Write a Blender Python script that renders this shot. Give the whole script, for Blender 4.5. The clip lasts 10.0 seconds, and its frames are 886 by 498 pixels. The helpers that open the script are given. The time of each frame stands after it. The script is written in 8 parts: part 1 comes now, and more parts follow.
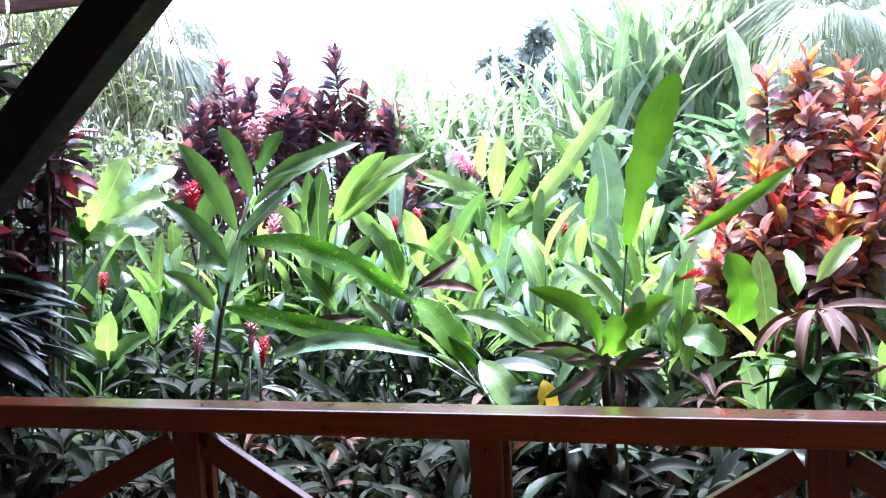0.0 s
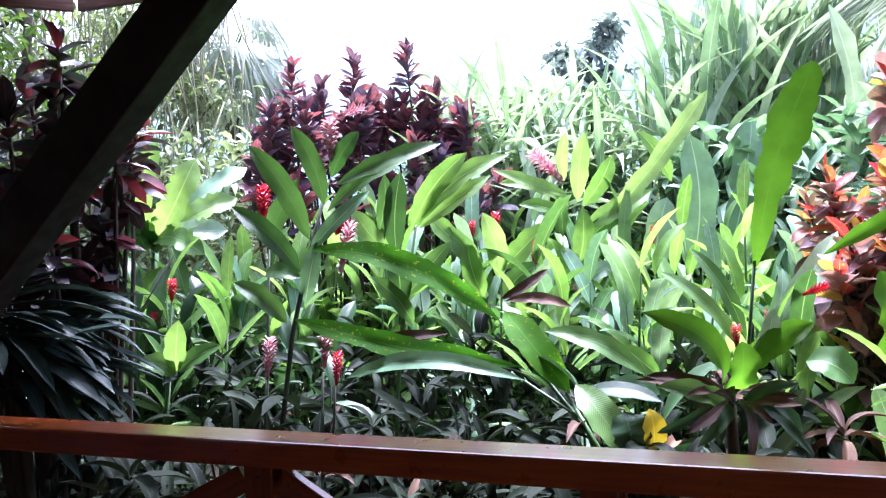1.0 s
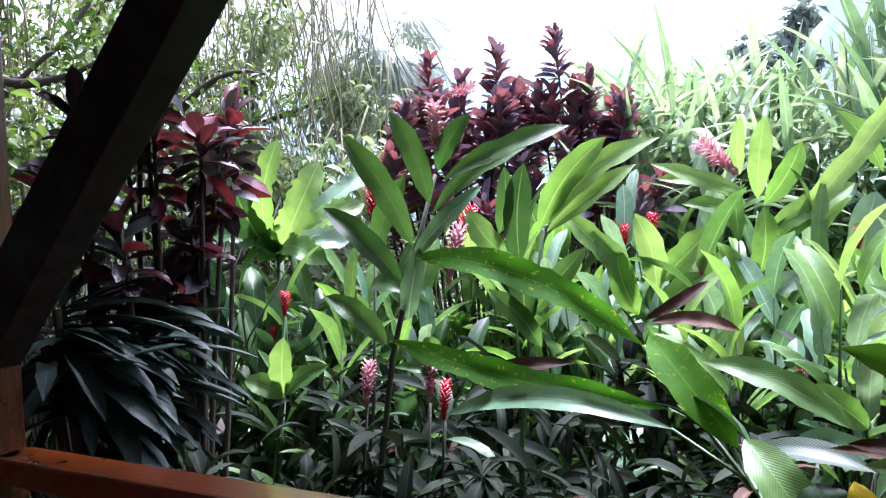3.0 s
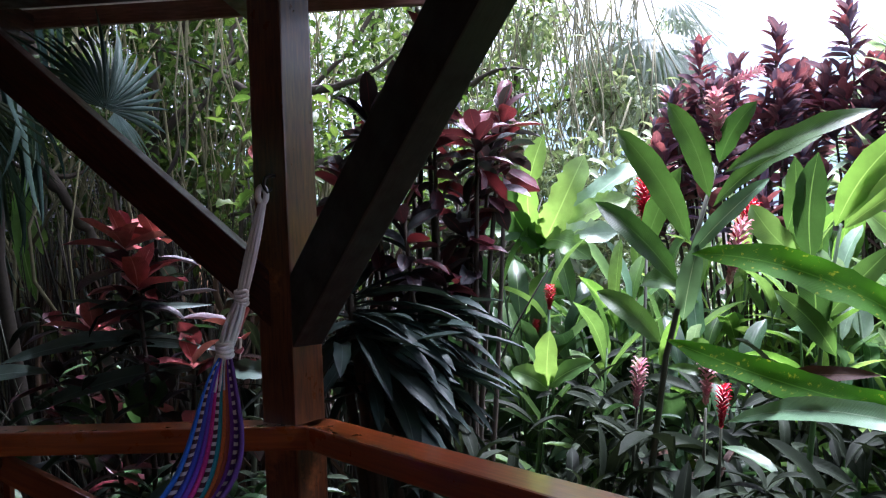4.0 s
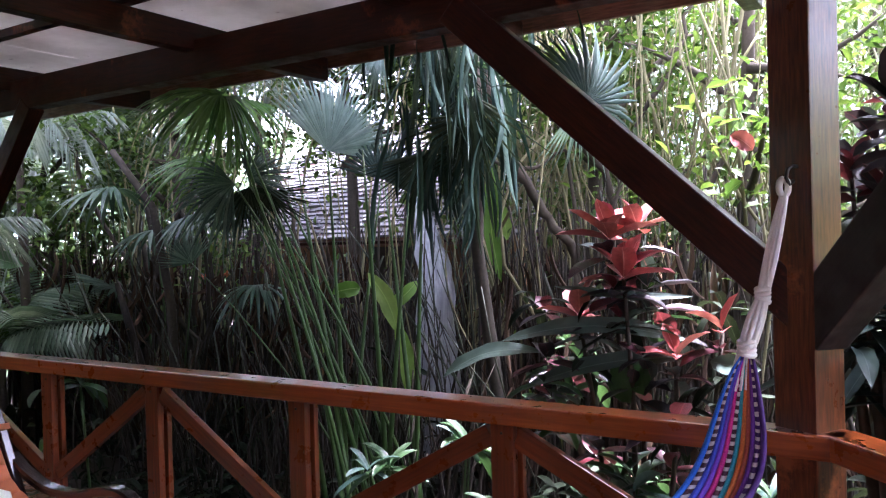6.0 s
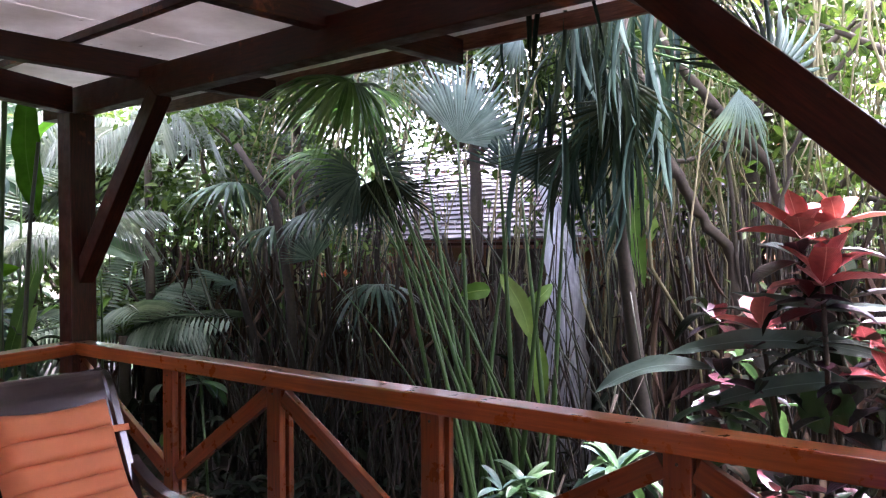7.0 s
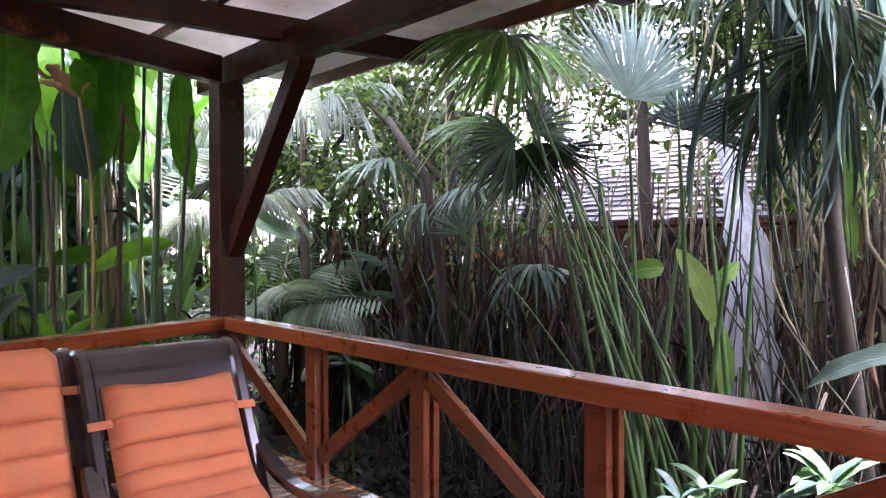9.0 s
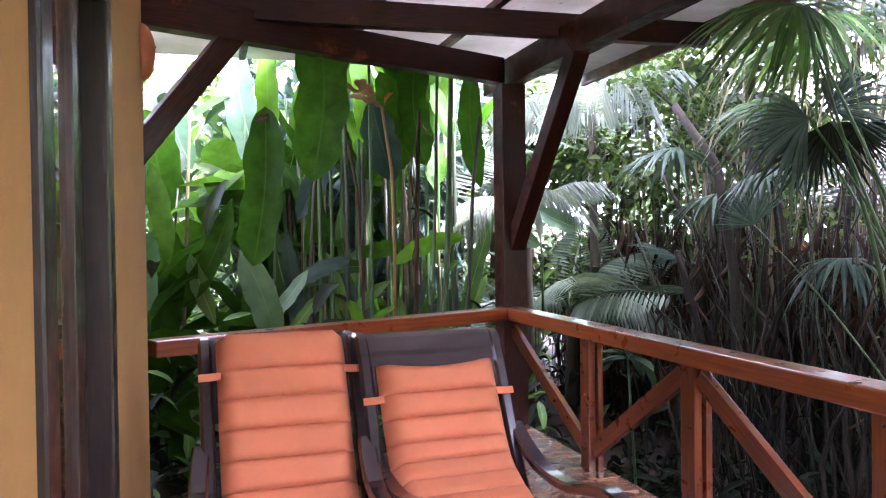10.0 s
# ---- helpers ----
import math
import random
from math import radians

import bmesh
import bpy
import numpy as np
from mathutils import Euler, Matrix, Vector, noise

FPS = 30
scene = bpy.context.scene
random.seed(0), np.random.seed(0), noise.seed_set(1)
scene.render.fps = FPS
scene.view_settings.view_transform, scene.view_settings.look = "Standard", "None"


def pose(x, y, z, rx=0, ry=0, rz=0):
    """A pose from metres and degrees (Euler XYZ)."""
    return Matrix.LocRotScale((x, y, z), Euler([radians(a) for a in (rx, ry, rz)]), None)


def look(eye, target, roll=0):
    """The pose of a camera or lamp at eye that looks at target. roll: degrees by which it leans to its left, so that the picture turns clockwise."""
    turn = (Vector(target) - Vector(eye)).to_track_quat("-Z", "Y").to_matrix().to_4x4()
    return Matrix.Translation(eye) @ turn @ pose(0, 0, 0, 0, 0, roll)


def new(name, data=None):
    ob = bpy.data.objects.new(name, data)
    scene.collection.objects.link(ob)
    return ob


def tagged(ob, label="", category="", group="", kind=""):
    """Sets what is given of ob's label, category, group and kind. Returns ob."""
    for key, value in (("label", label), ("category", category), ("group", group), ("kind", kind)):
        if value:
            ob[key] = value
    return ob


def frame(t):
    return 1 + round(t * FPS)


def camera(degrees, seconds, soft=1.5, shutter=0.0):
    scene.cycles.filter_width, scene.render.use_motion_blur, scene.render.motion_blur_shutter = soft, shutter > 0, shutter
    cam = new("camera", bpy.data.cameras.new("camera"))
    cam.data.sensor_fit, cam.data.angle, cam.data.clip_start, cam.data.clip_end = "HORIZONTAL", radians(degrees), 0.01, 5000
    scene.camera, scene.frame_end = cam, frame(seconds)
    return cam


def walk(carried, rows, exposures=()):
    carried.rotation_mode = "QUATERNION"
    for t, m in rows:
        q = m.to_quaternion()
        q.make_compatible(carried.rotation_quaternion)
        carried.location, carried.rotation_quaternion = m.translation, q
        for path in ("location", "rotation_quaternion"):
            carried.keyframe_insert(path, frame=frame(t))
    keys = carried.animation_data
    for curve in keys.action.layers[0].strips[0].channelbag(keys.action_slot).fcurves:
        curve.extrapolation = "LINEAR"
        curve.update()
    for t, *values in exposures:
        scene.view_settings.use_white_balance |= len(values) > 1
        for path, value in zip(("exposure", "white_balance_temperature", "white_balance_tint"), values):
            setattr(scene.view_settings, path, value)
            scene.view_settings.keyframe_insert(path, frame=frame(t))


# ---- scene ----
cam = camera(58.6, 10.0, soft=1.2)
PATH = [
    (0, (0.181, -4.001, 1.511), (1.218, -2.292, 1.437), -2.47),
    (0.5, (0.202, -3.821, 1.547), (1.123, -2.047, 1.473), -2.61),
    (1, (0.244, -3.646, 1.571), (1.145, -1.862, 1.494), -2.47),
    (1.5, (0.424, -3.434, 1.540), (1.294, -1.634, 1.463), -3.09),
    (2, (0.597, -3.271, 1.537), (1.432, -1.455, 1.463), -3.36),
    (2.2, (0.651, -3.198, 1.529), (1.470, -1.375, 1.462), -3.52),
    (3.3, (0.782, -3.026, 1.512), (1.061, -1.045, 1.491), -2.67),
    (3.5, (0.765, -3.006, 1.527), (0.906, -1.012, 1.504), -2.38),
    (4, (0.683, -3.034, 1.517), (0.541, -1.039, 1.507), -2.28),
    (4.5, (0.623, -3.062, 1.521), (0.213, -1.105, 1.512), -2.08),
    (5, (0.542, -3.081, 1.516), (-0.089, -1.183, 1.519), -1.92),
    (5.5, (0.385, -3.147, 1.554), (-0.454, -1.332, 1.540), -1.49),
    (6, (0.252, -3.143, 1.575), (-0.799, -1.442, 1.553), -1.53),
    (6.2, (0.149, -3.074, 1.536), (-0.939, -1.395, 1.525), -1.07),
    (7.3, (-0.203, -2.798, 1.533), (-1.548, -1.318, 1.524), -0.56),
    (7.5, (-0.196, -2.718, 1.546), (-1.585, -1.279, 1.535), -0.58),
    (8, (-0.233, -2.551, 1.535), (-1.664, -1.154, 1.521), -0.42),
    (8.5, (-0.362, -2.493, 1.503), (-1.813, -1.116, 1.485), -0.20),
    (9, (-0.546, -2.480, 1.396), (-2.097, -1.217, 1.377), -0.23),
    (9.5, (-0.562, -2.438, 1.366), (-2.324, -1.492, 1.336), -0.76),
    (10, (-0.418, -2.326, 1.391), (-2.329, -1.737, 1.363), -0.75),
]
walk(cam, [(t, look(eye, target, roll)) for t, eye, target, roll in PATH],
     exposures=[(0.0, 2.55, 5300, 32), (0.5, 2.5, 5350, 34), (1.0, 2.28, 5300, 31), (2.2, 1.95, 5400, 31), (3.5, 1.8, 5500, 28), (4.5, 2.15, 5500, 30), (5.2, 2.95, 5600, 29), (6.2, 3.95, 5750, 38),
                (7.3, 4.25, 5950, 40), (8.5, 4.6, 6000, 41), (10.0, 5.0, 5700, 43)])
# ---- sky and sun: a bright, hazy overcast ----
world = bpy.data.worlds.new("sky")
scene.world = world
world.use_nodes = True
wn, wl = world.node_tree.nodes, world.node_tree.links
sky = wn.new("ShaderNodeTexSky")
sky.sky_type, sky.sun_disc = "NISHITA", False
sky.sun_elevation, sky.sun_rotation = radians(69.5), radians(42)
sky.dust_density, sky.air_density = 4.0, 1.0
grey = wn.new("ShaderNodeHueSaturation")
grey.inputs["Saturation"].default_value = 0.4
wl.new(sky.outputs["Color"], grey.inputs["Color"])
wl.new(grey.outputs["Color"], wn["Background"].inputs["Color"])
wn["Background"].inputs["Strength"].default_value = 0.15
sun = new("sun", bpy.data.lights.new("sun", "SUN"))
sun.data.energy, sun.data.angle, sun.data.color = 5.0, radians(18), (1.0, 0.98, 0.95)
sun.matrix_world = look((4.5, 5, 18), (0, 0, 0))

# ---- helpers of this scene ----
def part(name, bm, material, parent=None, label=""):
    """Links a bmesh as one mesh object under a thing or a part."""
    me = bpy.data.meshes.new(name)
    bm.to_mesh(me)
    bm.free()
    me.materials.append(material)
    ob = new(name, me)
    if parent:
        ob.parent = parent
    if label:
        ob["label"] = label
    return ob


def smooth(ob):
    for p in ob.data.polygons:
        p.use_smooth = True
    return ob


def empty(name, at, turn=0.0):
    ob = new(name)
    ob.empty_display_size = 0.1
    ob.matrix_world = pose(at[0], at[1], at[2], 0, 0, turn)
    return ob


def beam_bm(a, b, width, height, bevel=0.006, up=(0, 0, 1), bm=None):
    """A squared timber from a to b, its section centred on that line."""
    a, b = Vector(a), Vector(b)
    y = (b - a).normalized()
    x = y.cross(Vector(up)).normalized()
    z = x.cross(y)
    m = Matrix((x, y, z)).transposed().to_4x4()
    m.translation = (a + b) / 2
    own = bm is None
    bm = bm or bmesh.new()
    made = bmesh.ops.create_cube(bm, size=1.0, matrix=m @ Matrix.Diagonal((width, (b - a).length, height, 1)))
    if bevel:
        edges = list({e for v in made["verts"] for e in v.link_edges})
        bmesh.ops.bevel(bm, geom=edges, offset=bevel, segments=2, profile=0.6, affect="EDGES")
    return bm


def timber(name, a, b, width, height, material, parent=None, bevel=0.006, up=(0, 0, 1), label=""):
    a, b = Vector(a), Vector(b)
    y = (b - a).normalized()
    x = y.cross(Vector(up)).normalized()
    half = Vector((0, (b - a).length / 2, 0))
    ob = part(name, beam_bm(-half, half, width, height, bevel), material, parent, label)
    m = Matrix((x, y, x.cross(y))).transposed().to_4x4()
    m.translation = (a + b) / 2
    ob.matrix_basis = m
    return ob


def prism_bm(outline, z0, z1):
    bm = bmesh.new()
    f = bm.faces.new([bm.verts.new((x, y, z0)) for x, y in outline])
    up = bmesh.ops.extrude_face_region(bm, geom=[f])
    bmesh.ops.translate(bm, verts=[v for v in up["geom"] if isinstance(v, bmesh.types.BMVert)], vec=(0, 0, z1 - z0))
    bmesh.ops.recalc_face_normals(bm, faces=bm.faces)
    return bm


def tube_data(points, radii, sides=6):
    """Vertices and faces of a round tapered tube along points."""
    pts = [Vector(p) for p in points]
    vs, fs = [], []
    side = Vector((1, 0, 0))
    for i, p in enumerate(pts):
        d = (pts[min(i + 1, len(pts) - 1)] - pts[max(i - 1, 0)]).normalized()
        side = (side - d * side.dot(d))
        side = side.normalized() if side.length > 1e-4 else d.orthogonal().normalized()
        other = d.cross(side)
        for k in range(sides):
            a = 2 * math.pi * k / sides
            vs.append(p + (side * math.cos(a) + other * math.sin(a)) * radii[i])
    for i in range(len(pts) - 1):
        for k in range(sides):
            fs.append((i * sides + k, i * sides + (k + 1) % sides, (i + 1) * sides + (k + 1) % sides, (i + 1) * sides + k))
    fs.append(tuple(range(sides))[::-1])
    fs.append(tuple((len(pts) - 1) * sides + k for k in range(sides)))
    return vs, fs


def mesh_of(name, vs, fs, material, soft=True):
    me = bpy.data.meshes.new(name)
    me.from_pydata([tuple(v) for v in vs], [], fs)
    me.materials.append(material)
    if soft:
        me.polygons.foreach_set("use_smooth", [True] * len(me.polygons))
    me.update()
    return me


def joined(pieces):
    vs, fs = [], []
    for v, f in pieces:
        n = len(vs)
        vs += list(v)
        fs += [tuple(i + n for i in face) for face in f]
    return vs, fs


def tube(name, points, radii, material, parent=None, sides=6, label=""):
    vs, fs = tube_data(points, radii, sides)
    ob = new(name, mesh_of(name, vs, fs, material))
    if parent:
        ob.parent = parent
    if label:
        ob["label"] = label
    return ob


def bow(a, b, sag, n=8):
    """Points from a to b that hang (or rise) by sag in the middle."""
    a, b, sag = Vector(a), Vector(b), Vector(sag)
    return [a.lerp(b, i / (n - 1)) + sag * (4 * (i / (n - 1)) * (1 - i / (n - 1))) for i in range(n)]


def spline(points, n=24):
    """A smooth curve through points."""
    pts = [Vector(p) for p in points]
    pts = [pts[0] * 2 - pts[1]] + pts + [pts[-1] * 2 - pts[-2]]
    out = []
    segs = len(pts) - 3
    for i in range(n):
        u = i / (n - 1) * segs
        k = min(int(u), segs - 1)
        t = u - k
        a, b, c, d = pts[k:k + 4]
        out.append(0.5 * ((2 * b) + (c - a) * t + (2 * a - 5 * b + 4 * c - d) * t * t + (3 * b - a - 3 * c + d) * t ** 3))
    return out


# ---- materials ----
def shader(name, rough=0.5, metal=0.0, spec=0.5):
    m = bpy.data.materials.new(name)
    m.use_nodes = True
    bsdf = m.node_tree.nodes["Principled BSDF"]
    bsdf.inputs["Roughness"].default_value, bsdf.inputs["Metallic"].default_value = rough, metal
    bsdf.inputs["Specular IOR Level"].default_value = spec
    return m, m.node_tree.nodes, m.node_tree.links, bsdf


def noise_node(n, l, scale, detail=4.0, coords="Object", stretch=None, rough=0.6):
    tc = n.new("ShaderNodeTexCoord")
    source = tc.outputs[coords] if isinstance(coords, str) else coords
    t = n.new("ShaderNodeTexNoise")
    t.inputs["Scale"].default_value, t.inputs["Detail"].default_value, t.inputs["Roughness"].default_value = scale, detail, rough
    if stretch:
        mp = n.new("ShaderNodeMapping")
        mp.inputs["Scale"].default_value = stretch
        l.new(source, mp.inputs["Vector"])
        l.new(mp.outputs["Vector"], t.inputs["Vector"])
    else:
        l.new(source, t.inputs["Vector"])
    return t.outputs["Fac"]


def ramp(n, l, fac, stops):
    r = n.new("ShaderNodeValToRGB")
    r.color_ramp.elements[0].position, r.color_ramp.elements[0].color = stops[0][0], (*stops[0][1], 1)
    r.color_ramp.elements[1].position, r.color_ramp.elements[1].color = stops[-1][0], (*stops[-1][1], 1)
    for p, c in stops[1:-1]:
        e = r.color_ramp.elements.new(p)
        e.color = (*c, 1)
    l.new(fac, r.inputs["Fac"])
    return r.outputs["Color"]


def mixed(n, l, fac, a, b, mode="MIX"):
    x = n.new("ShaderNodeMix")
    x.data_type, x.blend_type = "RGBA", mode
    for sock, value in ((x.inputs[0], fac), (x.inputs[6], a), (x.inputs[7], b)):
        if hasattr(value, "is_linked"):
            l.new(value, sock)
        else:
            sock.default_value = value if isinstance(value, float) else (*value, 1)
    return x.outputs[2]


def bump(n, l, bsdf, height, strength=0.3, distance=0.01):
    b = n.new("ShaderNodeBump")
    b.inputs["Strength"].default_value, b.inputs["Distance"].default_value = strength, distance
    l.new(height, b.inputs["Height"])
    l.new(b.outputs["Normal"], bsdf.inputs["Normal"])


def wood(name, dark, light, rough=0.4, coat=0.0, stretch=(14, 1.2, 14), sheen=0.18, worn=None, spec=0.5, relief=0.25, coords="Object", mottle=0.75):
    """Varnished timber: long grain, blotches, and worn spots."""
    m, n, l, b = shader(name, rough, 0.0, spec)
    tc, info, shift = n.new("ShaderNodeTexCoord"), n.new("ShaderNodeObjectInfo"), n.new("ShaderNodeVectorMath")
    shift.operation = "MULTIPLY_ADD"
    l.new(info.outputs["Random"], shift.inputs[0])
    shift.inputs[1].default_value = (9.0, 17.0, 5.0)
    l.new(tc.outputs[coords], shift.inputs[2])
    coords = shift.outputs[0]
    grain = noise_node(n, l, 6.0, 6.0, coords, stretch)
    blotch = noise_node(n, l, 3.0, 3.0, coords)
    base = ramp(n, l, grain, [(0.3, dark), (0.55, [(p + q) / 2 for p, q in zip(dark, light)]), (0.75, light)])
    spots = ramp(n, l, blotch, [(0.35, (0.45, 0.42, 0.4)), (0.62, (1.0, 1.0, 1.0))])
    tone = mixed(n, l, mottle, base, spots, "MULTIPLY")
    if worn:
        patch = ramp(n, l, noise_node(n, l, 2.2, 7.0, coords, None, 0.7), [(0.60, (0.0, 0.0, 0.0)), (0.68, (1.0, 1.0, 1.0))])
        tone = mixed(n, l, patch, tone, worn)
    l.new(tone, b.inputs["Base Color"])
    rr = ramp(n, l, noise_node(n, l, 9.0, 5.0, coords), [(0.35, (rough * (1 - 0.4 * mottle),) * 3), (0.7, (min(1, rough * (1 + 0.67 * mottle)),) * 3)])
    l.new(rr, b.inputs["Roughness"])
    b.inputs["Coat Weight"].default_value, b.inputs["Coat Roughness"].default_value = coat, sheen
    if relief:
        bump(n, l, b, grain, relief, 0.004)
    return m


def plain(name, color, rough=0.6, vary=0.25, scale=8.0, metal=0.0, relief=0.15):
    """A painted or woven surface with two scales of variation."""
    m, n, l, b = shader(name, rough, metal)
    big, small = noise_node(n, l, scale * 0.25, 3.0), noise_node(n, l, scale * 8, 4.0)
    lo, hi = [c * (1 - vary) for c in color], [min(1.0, c * (1 + vary * 0.6)) for c in color]
    base = mixed(n, l, 0.35, ramp(n, l, big, [(0.3, lo), (0.7, hi)]), ramp(n, l, small, [(0.3, lo), (0.7, hi)]))
    l.new(base, b.inputs["Base Color"])
    bump(n, l, b, small, relief, 0.003)
    return m


def leafy(name, dark, mid, light, rough=0.38, trans=0.3, ribs=26.0, spots=None, rib_tone=1.25, spread=0.35, spec=0.4):
    """A leaf: pale midrib, fine side veins, each leaf of its own tone, light shining through the blade."""
    m, n, l, b = shader(name, rough, 0.0, spec)
    uv = n.new("ShaderNodeUVMap")
    xyz = n.new("ShaderNodeSeparateXYZ")
    l.new(uv.outputs["UV"], xyz.inputs[0])
    info = n.new("ShaderNodeObjectInfo")
    geo = n.new("ShaderNodeNewGeometry")
    one = n.new("ShaderNodeMath")
    one.operation = "ADD"
    l.new(info.outputs["Random"], one.inputs[0])
    l.new(geo.outputs["Random Per Island"], one.inputs[1])
    wrap = n.new("ShaderNodeMath")
    wrap.operation = "FRACT"
    l.new(one.outputs[0], wrap.inputs[0])
    tone = ramp(n, l, wrap.outputs[0], [(0.0, dark), (0.5, mid), (1.0, light)])
    blotch = noise_node(n, l, 7.0, 4.0)
    shade = ramp(n, l, blotch, [(0.3, (1 - spread,) * 3), (0.7, (1.0, 1.0, 1.0))])
    tone = mixed(n, l, 1.0, tone, shade, "MULTIPLY")
    if spots:
        fleck = ramp(n, l, noise_node(n, l, 44.0, 5.0), [(0.60, (0.0, 0.0, 0.0)), (0.68, (1.0, 1.0, 1.0))])
        tone = mixed(n, l, fleck, tone, spots)
    off = n.new("ShaderNodeMath")
    off.operation = "ABSOLUTE"
    sub = n.new("ShaderNodeMath")
    sub.operation = "SUBTRACT"
    sub.inputs[1].default_value = 0.5
    l.new(xyz.outputs["X"], sub.inputs[0])
    l.new(sub.outputs[0], off.inputs[0])
    rib = ramp(n, l, off.outputs[0], [(0.0, (0.8, 0.8, 0.8)), (0.03, (0.0, 0.0, 0.0))])
    pale = [min(1.0, c * rib_tone + 0.02) for c in light]
    color = mixed(n, l, rib, tone, pale)
    l.new(color, b.inputs["Base Color"])
    # side veins run from the midrib outwards and forwards
    vein = n.new("ShaderNodeMath")
    vein.operation = "MULTIPLY_ADD"
    l.new(off.outputs[0], vein.inputs[0])
    vein.inputs[1].default_value = -0.55
    l.new(xyz.outputs["Y"], vein.inputs[2])
    wave = n.new("ShaderNodeMath")
    wave.operation = "SINE"
    mul = n.new("ShaderNodeMath")
    mul.operation = "MULTIPLY"
    mul.inputs[1].default_value = ribs * 6.283
    l.new(vein.outputs[0], mul.inputs[0])
    l.new(mul.outputs[0], wave.inputs[0])
    bump(n, l, b, wave.outputs[0], 0.2, 0.002)
    tr = n.new("ShaderNodeBsdfTranslucent")
    glow = mixed(n, l, 1.0, color, (1.0, 1.0, 0.65), "MULTIPLY")
    l.new(glow, tr.inputs["Color"])
    mix = n.new("ShaderNodeMixShader")
    mix.inputs[0].default_value = trans
    l.new(b.outputs[0], mix.inputs[1])
    l.new(tr.outputs[0], mix.inputs[2])
    l.new(mix.outputs[0], n["Material Output"].inputs["Surface"])
    return m


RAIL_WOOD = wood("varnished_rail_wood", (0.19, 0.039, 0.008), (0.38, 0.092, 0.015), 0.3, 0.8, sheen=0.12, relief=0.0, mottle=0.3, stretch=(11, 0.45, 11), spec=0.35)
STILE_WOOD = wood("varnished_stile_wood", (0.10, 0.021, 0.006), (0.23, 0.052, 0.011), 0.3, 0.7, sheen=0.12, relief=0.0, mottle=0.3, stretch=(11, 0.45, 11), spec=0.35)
POST_WOOD = wood("dark_post_wood", (0.018, 0.0048, 0.0036), (0.085, 0.019, 0.008), 0.42, 0.12, worn=(0.22, 0.06, 0.022), spec=0.22, relief=0.12)
# lighter copy of the post wood with post A's daylight in its colour
CORNER_WOOD = wood("lit_corner_wood", (0.05, 0.014, 0.006), (0.23, 0.070, 0.022), 0.36, 0.5, worn=(0.30, 0.10, 0.03), spec=0.3, relief=0.1, mottle=0.6)
DECK_WOOD = wood("deck_wood", (0.14, 0.045, 0.014), (0.36, 0.13, 0.045), 0.26, 0.6, mottle=0.35, relief=0.08)
CHAIR_WOOD = wood("espresso_lacquer", (0.022, 0.013, 0.013), (0.042, 0.024, 0.025), 0.22, 1.0, spec=0.8, relief=0.0, mottle=0.2)
lacquer = CHAIR_WOOD.node_tree.nodes["Principled BSDF"]
lacquer.inputs["Coat Weight"].default_value, lacquer.inputs["Coat Roughness"].default_value = 1.0, 0.16
lacquer.inputs["Specular IOR Level"].default_value = 0.5
FRAME_WOOD = wood("door_frame_wood", (0.015, 0.009, 0.007), (0.05, 0.028, 0.02), 0.4, 0.2)
FASCIA_WOOD = wood("weathered_fascia_wood", (0.09, 0.035, 0.02), (0.32, 0.15, 0.09), 0.55)
YELLOW = plain("ochre_plaster", (0.55, 0.30, 0.085), 0.8, 0.14, 3.0)
CUSHION = plain("orange_canvas", (0.62, 0.195, 0.082), 0.85, 0.10, 30.0, relief=0.35)
STEEL = plain("dark_steel", (0.05, 0.045, 0.04), 0.45, 0.2, 20.0, 0.8)
ROPE = plain("cotton_rope", (0.95, 0.94, 0.91), 0.9, 0.08, 60.0, relief=0.6)
WHITE = wood("whitewashed_bark", (0.34, 0.36, 0.38), (0.80, 0.82, 0.84), 0.7, 0.0, stretch=(7, 7, 0.5), spec=0.2, relief=0.3, mottle=0.3)
TERRA = plain("terracotta", (0.60, 0.20, 0.09), 0.75, 0.2, 12.0)
SOIL = plain("leaf_litter_soil", (0.035, 0.024, 0.014), 0.95, 0.6, 6.0, relief=0.9)
BARK = plain("mossy_bark", (0.055, 0.043, 0.027), 0.9, 0.55, 9.0, relief=0.8)
# nearly black wood, used for the front knee brace only
BLACK_WOOD = wood("near_black_wood", (0.010, 0.007, 0.006), (0.030, 0.018, 0.014), 0.55, 0.0)
# dark brown roots, with part of the thicket's shade in the colour
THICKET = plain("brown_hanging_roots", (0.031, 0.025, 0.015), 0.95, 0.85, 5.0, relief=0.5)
OLIVE = plain("mossy_olive_stems", (0.20, 0.185, 0.09), 0.9, 0.5, 5.0, relief=0.5)
OCHRE_STALK = plain("ochre_flower_stalk", (0.30, 0.185, 0.06), 0.6, 0.35, 9.0)
# twigs of the far trees, haze included in the pale tone
PALETWIG = plain("pale_hanging_twigs", (0.26, 0.25, 0.15), 0.9, 0.4, 12.0)
TWIG = plain("dry_twigs", (0.085, 0.052, 0.032), 0.9, 0.5, 12.0, relief=0.5)
CANE = plain("green_cane", (0.05, 0.115, 0.028), 0.45, 0.4, 6.0)
DARKCANE = plain("dark_cane", (0.045, 0.055, 0.03), 0.6, 0.45, 6.0)


def glass_mat():
    m, n, l, b = shader("window_glass", 0.02, 0.0, 0.5)
    b.inputs["Transmission Weight"].default_value = 1.0
    b.inputs["IOR"].default_value = 1.45
    b.inputs["Base Color"].default_value = (0.85, 0.9, 0.88, 1)
    return m


